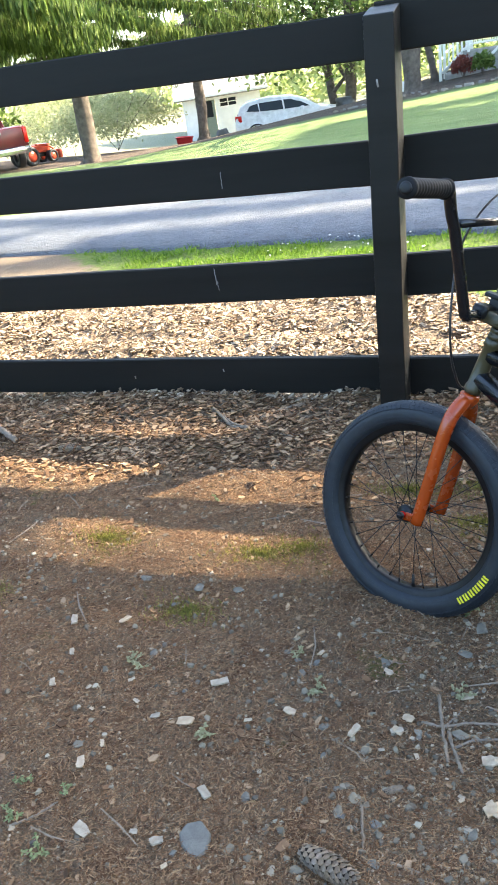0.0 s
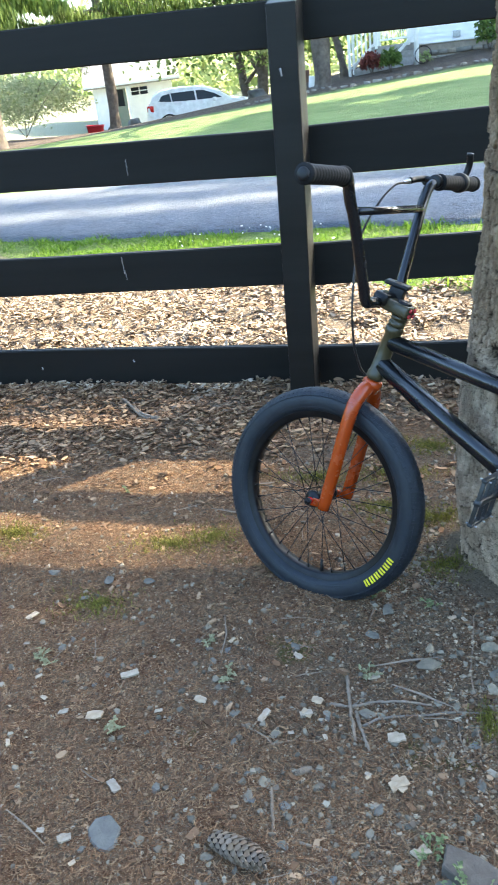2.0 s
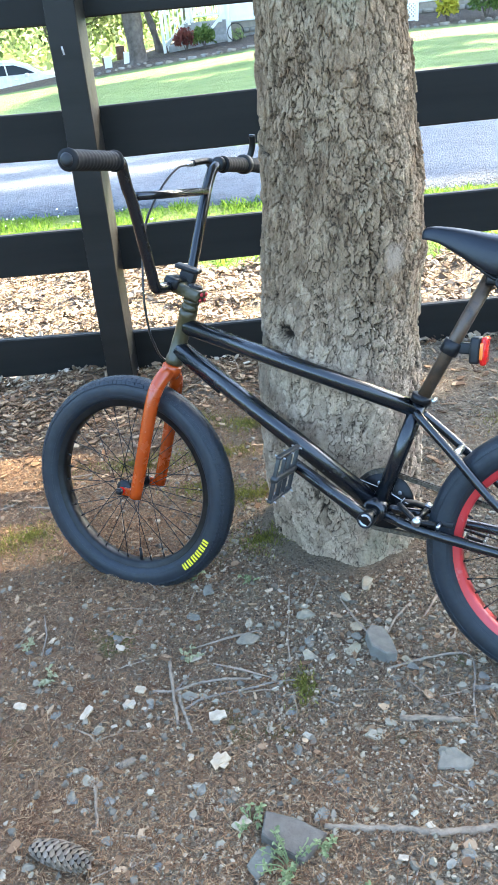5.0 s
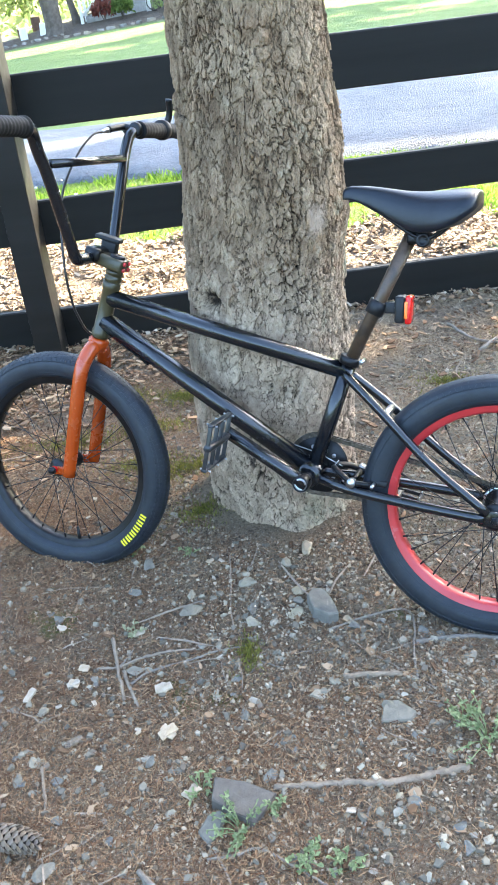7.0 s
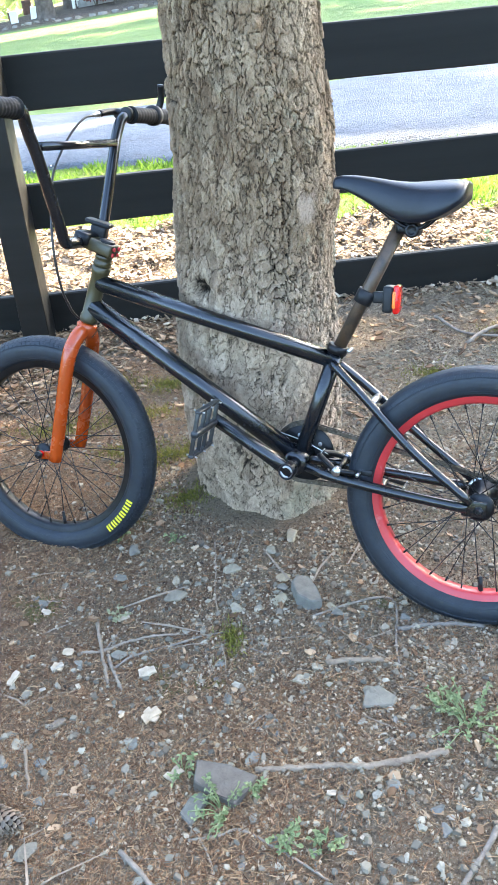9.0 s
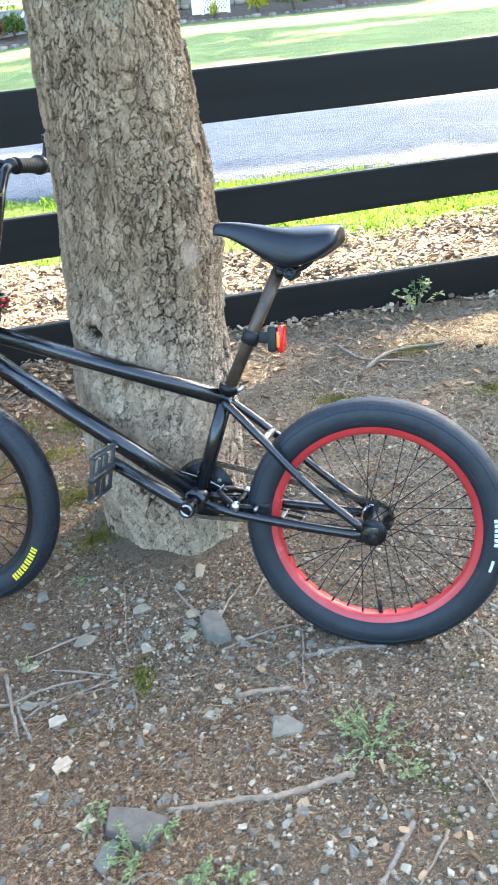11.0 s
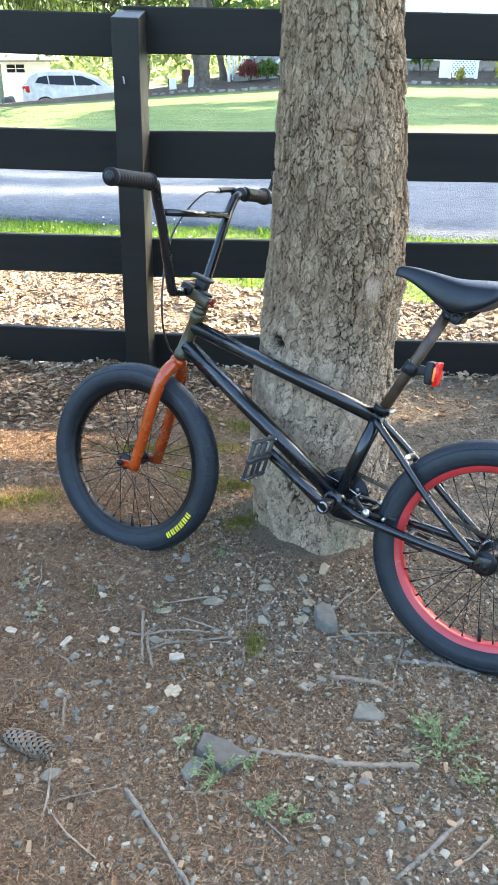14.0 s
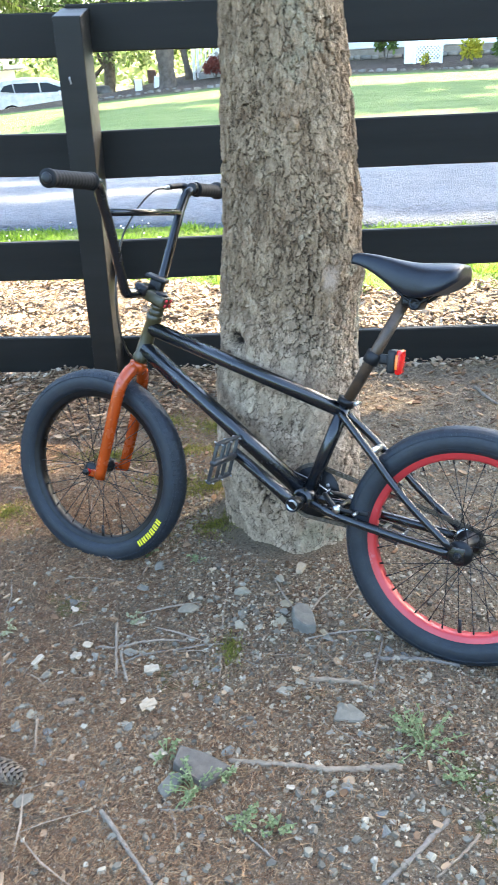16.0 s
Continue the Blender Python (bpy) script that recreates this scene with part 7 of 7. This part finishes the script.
TAN_AT = ((0.09, 1.342, 0.022), (0.297, 1.538, 0.049), (0.283, 1.502, 0.019), (0.386, 1.581, 0.034), (0.401, 1.494, 0.036), (0.387, 1.43, 0.041), (0.485, 1.383, 0.033), (0.432, 1.241, 0.03), (0.589, 1.068, 0.023), (0.612, 1.069, 0.015), (0.384, 1.077, 0.02), (0.368, 1.058, 0.015), (0.491, 0.999, 0.018), (-0.102, 1.161, 0.028), (-0.099, 1.272, 0.023), (-0.331, 1.151, 0.013), (-0.316, 1.562, 0.025))
CHIP_AT = ((0.122, 1.284, 0.032), (-0.129, 1.305, 0.032), (-0.051, 1.327, 0.024), (-0.072, 1.276, 0.011), (0.132, 1.185, 0.032), (0.077, 1.202, 0.012), (-0.092, 1.474, 0.021), (-0.036, 1.365, 0.023), (0.22, 1.609, 0.018), (0.245, 1.605, 0.015), (0.068, 1.434, 0.023), (0.421, 1.342, 0.009), (0.533, 1.361, 0.008), (0.534, 1.078, 0.007), (0.518, 1.078, 0.008), (0.504, 1.051, 0.009), (0.415, 0.988, 0.014), (0.447, 0.913, 0.008), (0.172, 1.064, 0.026))
CHIP2_AT = ((-0.889, 1.531, 0.037), (-0.763, 1.561, 0.029), (-0.831, 1.421, 0.023), (-0.642, 1.363, 0.016), (-0.815, 1.313, 0.026), (-0.44, 1.388, 0.035), (-0.726, 1.463, 0.013), (-0.536, 1.266, 0.021), (-0.468, 1.263, 0.035), (-0.727, 1.321, 0.014), (-0.601, 1.304, 0.015), (-0.686, 1.263, 0.011), (-0.364, 1.113, 0.028), (-0.551, 0.992, 0.031), (-0.632, 1.126, 0.028), (-0.611, 1.177, 0.018), (-0.456, 1.009, 0.014), (-0.406, 1.001, 0.024), (-0.374, 0.961, 0.013), (-0.344, 1.297, 0.016), (-0.267, 1.335, 0.025), (-0.052, 1.326, 0.024), (-0.248, 1.514, 0.02), (0.078, 1.196, 0.012), (-0.008, 1.278, 0.014), (0.132, 1.185, 0.03))
TAN_STONE = stone_material("tan_stone", (0.150, 0.128, 0.090), (0.285, 0.250, 0.180), 30)
GREY_STONE = stone_material("grey_stone", (0.105, 0.092, 0.071), (0.210, 0.187, 0.146), 40)
LIGHT_STONE = stone_material("light_grey_stone", (0.170, 0.148, 0.112), (0.335, 0.296, 0.228), 30)
for i, (x, y, s) in enumerate(GREY_AT):
    stone(x, y, s, GREY_STONE, i + 1, "small angular grey stone half set in earth")
for i, (x, y, s) in enumerate(BLUE_AT + BLUE2_AT):
    stone(x, y, s, BLUE_STONE, i + 60, "small split blue-grey stone on the earth", group="blue-grey stones")
for i, (x, y, s) in enumerate(PALE_AT + PALE2_AT):
    stone(x, y, s, LIGHT_STONE, i + 140, "small pale grey stone on the earth", group="pale stones")
for i, (x, y, s) in enumerate(TAN_AT):
    stone(x, y, s, TAN_STONE, i + 220, "small tan stone half set in earth", group="tan stones")


def wood_chip(x, y, s, seed):
    """A splintered little board with torn ends."""
    r = random.Random(seed * 31)
    n, half = 5, 0.5 * s * r.uniform(0.42, 0.70)
    bm = bmesh.new()
    rows = []
    for i in range(n):
        a = s * 0.5 * (2 * i / (n - 1) - 1)
        k = half * (r.uniform(0.80, 1.1) if 0 < i < n - 1 else r.uniform(0.62, 1.0))
        t = s * 0.055
        row = [(a + r.uniform(-0.09, 0.09) * s, -k * r.uniform(0.85, 1.1)), (a + r.uniform(-0.09, 0.09) * s, k * r.uniform(0.85, 1.1))]
        rows.append([bm.verts.new((px, py + r.uniform(-0.04, 0.04) * s, z + r.uniform(-0.02, 0.02) * s)) for z in (-t, t) for px, py in row])
    for p, q in zip(rows, rows[1:]):
        for c, d in ((0, 1), (1, 3), (3, 2), (2, 0)):
            bm.faces.new((p[c], p[d], q[d], q[c]))
    bm.faces.new((rows[0][0], rows[0][2], rows[0][3], rows[0][1]))
    bm.faces.new((rows[-1][0], rows[-1][1], rows[-1][3], rows[-1][2]))
    bmesh.ops.recalc_face_normals(bm, faces=bm.faces[:])
    ob = part("wood_chip", bm, PALE_WOOD, None, smooth=False)
    ob.matrix_world = pose(x, y, gz(x, y) + 0.005 + s * 0.07, r.uniform(-9, 9), r.uniform(-9, 9), r.uniform(-70, 70))
    tagged(ob, "pale splintered chip of wood", "wood chip", "pale wood chips")


PALE_WOOD = stone_material("pale_wood", (0.25, 0.192, 0.132), (0.44, 0.368, 0.275), 60)
for i, (x, y, s) in enumerate(CHIP_AT + CHIP2_AT):
    wood_chip(x, y, s, i)


def flat_stone(name, outline, x, y, rz, thick, mat, label, tilt=(0, 0)):
    """A split slab with an angular outline."""
    bm = bmesh.new()
    lo = [bm.verts.new((a * 1.03, b * 1.03, -thick)) for a, b in outline]
    hi = [bm.verts.new((a, b, 0.002 * vnoise(a * 40, b * 40))) for a, b in outline]
    n = len(outline)
    bm.faces.new(hi)
    bm.faces.new(lo[::-1])
    for i in range(n):
        bm.faces.new((lo[i], lo[(i + 1) % n], hi[(i + 1) % n], hi[i]))
    bmesh.ops.bevel(bm, geom=bm.edges[:], offset=0.0025, segments=1, affect="EDGES")
    ob = part(name, bm, mat, None, smooth=False)
    ob.matrix_world = pose(x, y, gz(x, y) + thick * 0.62, tilt[0], tilt[1], rz)
    tagged(ob, label, "stone", "flat stones")


BROWN_SLATE = stone_material("brown_slate", (0.070, 0.060, 0.050), (0.140, 0.122, 0.102), 45)
flat_stone("slab", ((-0.049, 0.003), (-0.018, -0.020), (0.013, -0.041), (0.034, -0.021), (0.054, 0.005), (0.007, 0.031), (-0.043, 0.045)), 0.253, 1.034, 0, 0.024, BROWN_SLATE, "flat dark grey-brown slab lying in weeds", (-4, 5))
flat_stone("slab", ((-0.008, -0.029), (0.005, -0.014), (0.021, 0.008), (0.013, 0.022), (-0.007, 0.019), (-0.026, -0.006)), 0.204, 1.002, 0, 0.014, GREY_STONE, "flat grey slab beside a darker one", (4, -6))
flat_stone("slab", ((-0.022, -0.022), (0.002, -0.049), (0.026, -0.047), (0.022, 0.003), (0.011, 0.043), (-0.013, 0.047), (-0.027, 0.024)), 0.442, 1.439, 0, 0.030, BLUE_STONE, "blue-grey wedge of stone tipped on the earth", (-10, 6))
flat_stone("slab", ((-0.033, -0.015), (0.018, -0.022), (0.031, -0.006), (0.004, 0.024), (-0.021, 0.018)), 0.526, 1.152, 0, 0.012, GREY_STONE, "thin split flat stone lying on gravel", (2, -4))
flat_stone("slab", ((-0.020, -0.012), (-0.000, -0.026), (0.019, -0.029), (0.029, -0.014), (0.026, 0.017), (-0.000, 0.036), (-0.023, 0.026), (-0.029, 0.005)), -0.346, 1.019, 0, 0.012, BLUE_STONE, "smooth grey flat stone among needles", (2, 2))


def stick(points, r0, r1, label, seed=0, bark=None, sink=0.3):
    r0, r1 = r0 * 0.55, r1 * 0.55
    pts = smooth_path([(x, y, gz(x, y) + r0 * (1 - sink)) for x, y in points], 6)
    n = len(pts)
    rad = [max(0.0010, (r0 + (r1 - r0) * i / n) * (1 + 0.45 * vnoise(i * 0.8, seed * 3.0))) for i in range(n)]
    pts = [p + Vector((r0 * 0.8 * vnoise(i * 0.6, seed + 3.0), r0 * 0.8 * vnoise(i * 0.6, seed + 30.0), 0)) for i, p in enumerate(pts)]
    pts = [p + Vector((0, 0, r0 * 0.4 * vnoise(i * 0.7, seed + 9.0))) for i, p in enumerate(pts)]
    ob = part("stick", sweep(pts, rad, 8), bark or STICK)
    return tagged(ob, label, "stick", "fallen sticks")


stick([(0.015, 1.432), (0.029, 1.359), (0.048, 1.274)], 0.0074, 0.0052, "short dry grey stick on the earth", 1)
stick([(0.041, 1.350), (0.055, 1.306), (0.075, 1.255)], 0.0071, 0.0049, "short dry grey stick on the earth", 2)
stick([(-0.012, 1.363), (0.032, 1.362), (0.077, 1.376), (0.132, 1.376), (0.182, 1.374)], 0.0061, 0.0042, "bent dry grey stick on the earth", 3)
stick([(0.057, 1.313), (0.095, 1.337), (0.176, 1.349), (0.222, 1.358), (0.281, 1.363)], 0.0050, 0.0035, "bent pale stick on the earth", 4)
stick([(0.029, 1.359), (0.046, 1.382), (0.060, 1.405)], 0.0040, 0.0028, "thin dry twig crossing a stick", 5)
stick([(0.303, 1.052), (0.357, 1.044), (0.419, 1.038), (0.470, 1.025), (0.524, 1.026), (0.570, 1.032), (0.609, 1.035)], 0.0086, 0.0117, "pale exposed tree root lying along the ground", 6, None, 0.5)
stick([(0.450, 1.244), (0.494, 1.244), (0.553, 1.233)], 0.0110, 0.0088, "grey root breaking the ground surface", 7, None, 0.5)
stick([(0.596, 1.303), (0.645, 1.307), (0.698, 1.306), (0.759, 1.292)], 0.0093, 0.0074, "grey root running under the rear wheel", 8, None, 0.5)
stick([(0.443, 1.367), (0.522, 1.388), (0.590, 1.402), (0.609, 1.371), (0.586, 1.274), (0.577, 1.204)], 0.0050, 0.0035, "thin crooked twig by the rear wheel", 9)
stick([(0.471, 1.348), (0.505, 1.300), (0.548, 1.253), (0.604, 1.194)], 0.0029, 0.0020, "thin dry twig on gravel", 10)
stick([(0.298, 1.337), (0.380, 1.323), (0.454, 1.314)], 0.0024, 0.0017, "thin straight twig on gravel", 11)
stick([(0.193, 0.954), (0.236, 0.952), (0.270, 0.956), (0.317, 0.923), (0.347, 0.899), (0.390, 0.864)], 0.0047, 0.0033, "long crooked dry stick among weeds", 12)
stick([(0.195, 0.976), (0.212, 0.948), (0.224, 0.917), (0.229, 0.889)], 0.0039, 0.0027, "thin dry stick beside a slab", 13)
stick([(-0.003, 0.969), (0.068, 0.944), (0.152, 0.930)], 0.0023, 0.0016, "thin dry stick on the needles", 14)
stick([(0.446, 0.995), (0.433, 0.969), (0.422, 0.948)], 0.0031, 0.0022, "short pale twig on the earth", 15)
stick([(-0.084, 1.150), (-0.075, 1.111), (-0.065, 1.072)], 0.0064, 0.0045, "short broken bark stick among needles", 16)
stick([(-0.019, 1.058), (0.004, 1.056), (0.027, 1.051)], 0.0044, 0.0031, "short dark stick on the needles", 17)
stick([(-0.023, 0.994), (0.018, 1.016), (0.046, 1.045)], 0.0025, 0.0017, "thin straw-coloured twig on the needles", 18)
stick([(-0.168, 1.280), (-0.124, 1.263), (-0.100, 1.245)], 0.0040, 0.0028, "thin dry twig on the needles", 19)
stick([(-0.100, 1.245), (-0.062, 1.264), (-0.011, 1.270)], 0.0039, 0.0027, "thin dry twig on the needles", 20)
stick([(-0.152, 1.592), (-0.097, 1.597), (-0.009, 1.584)], 0.0030, 0.0021, "thin rusty twig on the needles", 21)
stick([(-0.097, 1.514), (-0.061, 1.508), (-0.029, 1.540)], 0.0029, 0.0020, "thin rusty twig on the needles", 22)
stick([(0.648, 1.157), (0.688, 1.175), (0.728, 1.200)], 0.0033, 0.0023, "thin pale twig by the rear wheel", 23)
stick([(0.265, 1.626), (0.261, 1.544), (0.256, 1.476), (0.261, 1.404)], 0.0035, 0.0028, "thin crooked rootlet by the trunk", 24)
stick([(0.305, 1.317), (0.355, 1.288), (0.387, 1.290)], 0.0029, 0.0023, "thin crooked rootlet on gravel", 25)
stick([(0.090, 0.950), (0.159, 0.867), (0.235, 0.775)], 0.0080, 0.0060, "straight dry brown stick on the needles", 40)
stick([(0.674, 0.935), (0.607, 0.868), (0.555, 0.820)], 0.0085, 0.0055, "dark root at the edge of the path", 13, None, 0.5)
stick([(0.720, 0.912), (0.690, 0.880), (0.640, 0.838)], 0.0055, 0.0035, "bleached curved stick on gravel", 14)
stick([(-0.762, 2.532), (-0.85, 2.60), (-0.955, 2.690)], 0.0130, 0.0080, "pale broken branch on the wood chips", 17, sink=-1.2)
stick([(-0.956, 2.791), (-0.90, 2.66), (-0.78, 2.554), (-0.596, 2.50)], 0.0080, 0.0050, "curved bare root on the wood chips", 18, sink=-1.2)
stick([(-0.735, 2.61), (-0.68, 2.70), (-0.610, 2.79)], 0.0150, 0.0110, "weathered branch end beside the post", 19)
stick([(-1.84, 2.525), (-1.75, 2.46), (-1.650, 2.400)], 0.0240, 0.0180, "chunk of split weathered wood on the mulch", 20, sink=-1.2)
stick([(-0.695, 0.970), (-0.66, 1.00), (-0.630, 1.038)], 0.0050, 0.0040, "pale dry stick on the needles", 21)
stick([(1.10, 2.45), (1.22, 2.52), (1.40, 2.50)], 0.0120, 0.0080, "broken branch on the mulch behind the bicycle", 22, sink=-1.2)
stick([(1.05, 2.62), (1.12, 2.52), (1.26, 2.44)], 0.0100, 0.0070, "broken branch on the mulch behind the bicycle", 23, sink=-1.2)


def pine_cone(x, y, length, rz, mat, label, seed):
    """A closed spruce cone: a core with spirals of overlapping scales."""
    c = empty("pine_cone", pose(x, y, gz(x, y) + length * 0.145, 0, 0, rz))
    r = length * 0.165
    core = [(0.15 * r, -0.5 * length), (0.75 * r, -0.38 * length), (0.92 * r, -0.1 * length), (0.86 * r, 0.2 * length), (0.5 * r, 0.42 * length), (0.08 * r, 0.5 * length)]
    part("core", lathe(core, (0, 0, 0), (1, 0, 0), 14), DARK_CORE, c)
    n = 120
    for i in range(n):
        f = i / n
        xx = (-0.48 + 0.96 * f) * length
        rad = r * (0.35 + 0.65 * math.sin(math.pi * min(1, (f * 0.92 + 0.10))) ** 0.6)
        a = i * 2.39996
        s = length * 0.105 * (0.7 + 0.4 * math.sin(math.pi * f))
        bm = bmesh.new()
        o = Vector((xx, math.cos(a) * rad * 0.86, math.sin(a) * rad * 0.86))
        out = Vector((0, math.cos(a), math.sin(a)))
        sd = Vector((1, 0, 0)).cross(out)
        ax = Vector((1, 0, 0))
        pts = [o - sd * s * 0.42, o + sd * s * 0.42, o + sd * s * 0.50 + ax * s * 0.6 + out * s * 0.30, o + ax * s * 1.05 + out * s * 0.48, o - sd * s * 0.50 + ax * s * 0.6 + out * s * 0.30]
        top = [bm.verts.new(p + out * s * 0.10) for p in pts]
        bot = [bm.verts.new(p - out * s * 0.02) for p in pts]
        bm.faces.new(top)
        bm.faces.new(bot[::-1])
        for j in range(5):
            bm.faces.new((bot[j], bot[(j + 1) % 5], top[(j + 1) % 5], top[j]))
        part("scale", bm, PALE_SCALE if i % 5 else mat, c, smooth=False)
    return tagged(c, label, "pine cone", "fallen cones")


DARK_CORE = stone_material("cone_core", (0.018, 0.012, 0.009), (0.04, 0.028, 0.02), 60)
PALE_SCALE = stone_material("cone_scale_tips", (0.115, 0.080, 0.055), (0.33, 0.255, 0.185), 90)
CONE = stone_material("cone_scales", (0.14, 0.095, 0.065), (0.36, 0.28, 0.21), 60)
RUST_CONE = stone_material("fresh_cone_scales", (0.17, 0.075, 0.035), (0.34, 0.17, 0.08), 60)
pine_cone(-0.112, 1.020, 0.105, -17, CONE, "long weathered spruce cone lying on needles", 1)
pine_cone(-1.42, 2.398, 0.090, 10, RUST_CONE, "rust-brown spruce cone lying on wood chips", 2)
pine_cone(-0.037, 1.194, 0.034, 30, CONE, "small broken cone piece on the earth", 3)


def weed(x, y, w, h, count, mat, label, seed, size=0.0082):
    t = empty("weed", pose(x, y, gz(x, y)))
    r = random.Random(seed)
    leaves = []
    for i in range(max(3, count // 7)):
        a = r.uniform(0, 6.3)
        d = w * 0.5 * math.sqrt(r.random())
        tip = Vector((math.cos(a) * d, math.sin(a) * d, h * r.uniform(0.4, 1.0)))
        mid = Vector((tip.x * 0.4, tip.y * 0.4, tip.z * 0.6))
        part("stem", sweep(smooth_path([(0.2 * tip.x, 0.2 * tip.y, -0.003), mid, tip], 3), 0.0009, 5), mat, t)
        for k in range(7):
            q = mid.lerp(tip, r.random())
            leaves.append(placed(q.x, q.y, q.z, size * r.uniform(0.6, 1.2), r.uniform(0, 6.3), r.uniform(-0.4, 0.4), r.uniform(-0.5, 0.3)))
    scatter("leaves", [leaf_template(i + 20) for i in range(4)], leaves, mat, t, seed)
    return tagged(t, label, "weed", "low weeds")


for i, (x, y, w, h, n) in enumerate(((0.659, 1.079, 0.13, 0.040, 110), (0.630, 1.122, 0.06, 0.030, 50), (0.701, 1.017, 0.07, 0.030, 50), (0.185, 1.07, 0.05, 0.025, 40), (0.249, 0.990, 0.09, 0.035, 80),
                                     (0.327, 0.934, 0.06, 0.025, 45), (0.391, 0.909, 0.06, 0.025, 40), (0.30, 1.01, 0.04, 0.03, 28))):
    weed(x, y, w * 1.25, h, int(n * 1.6), WEED, "low green weed with small rounded leaves", 400 + i)
for i, (x, y, w, h, n) in enumerate(((-0.721, 1.058, 0.05, 0.025, 30), (-0.692, 0.988, 0.06, 0.028, 42), (-0.606, 0.940, 0.07, 0.028, 42), (-0.626, 1.059, 0.05, 0.024, 30), (0.047, 1.672, 0.06, 0.020, 40),
                                     (0.177, 1.640, 0.05, 0.022, 36), (-0.73, 2.12, 0.05, 0.03, 28), (1.12, 1.95, 0.05, 0.03, 30))):
    weed(x, y, w, h, n, WEED, "sparse green seedling weed on the earth", 430 + i)
for i, (x, y) in enumerate(((-0.673, 1.424), (-0.638, 1.412), (-0.419, 1.234), (-0.232, 1.403), (0.059, 1.445), (-0.30, 1.50))):
    weed(x, y, 0.05, 0.02, 36, DRY_WEED, "pale dried sprig lying on needles", 460 + i, 0.010)
for i, (x, y) in enumerate(((1.33, 2.93), (1.47, 2.87), (1.40, 2.76))):
    weed(x, y, 0.20, 0.19 - 0.03 * i, 90, WEED, "leafy green weed growing at the foot of the fence", 480 + i, 0.024)
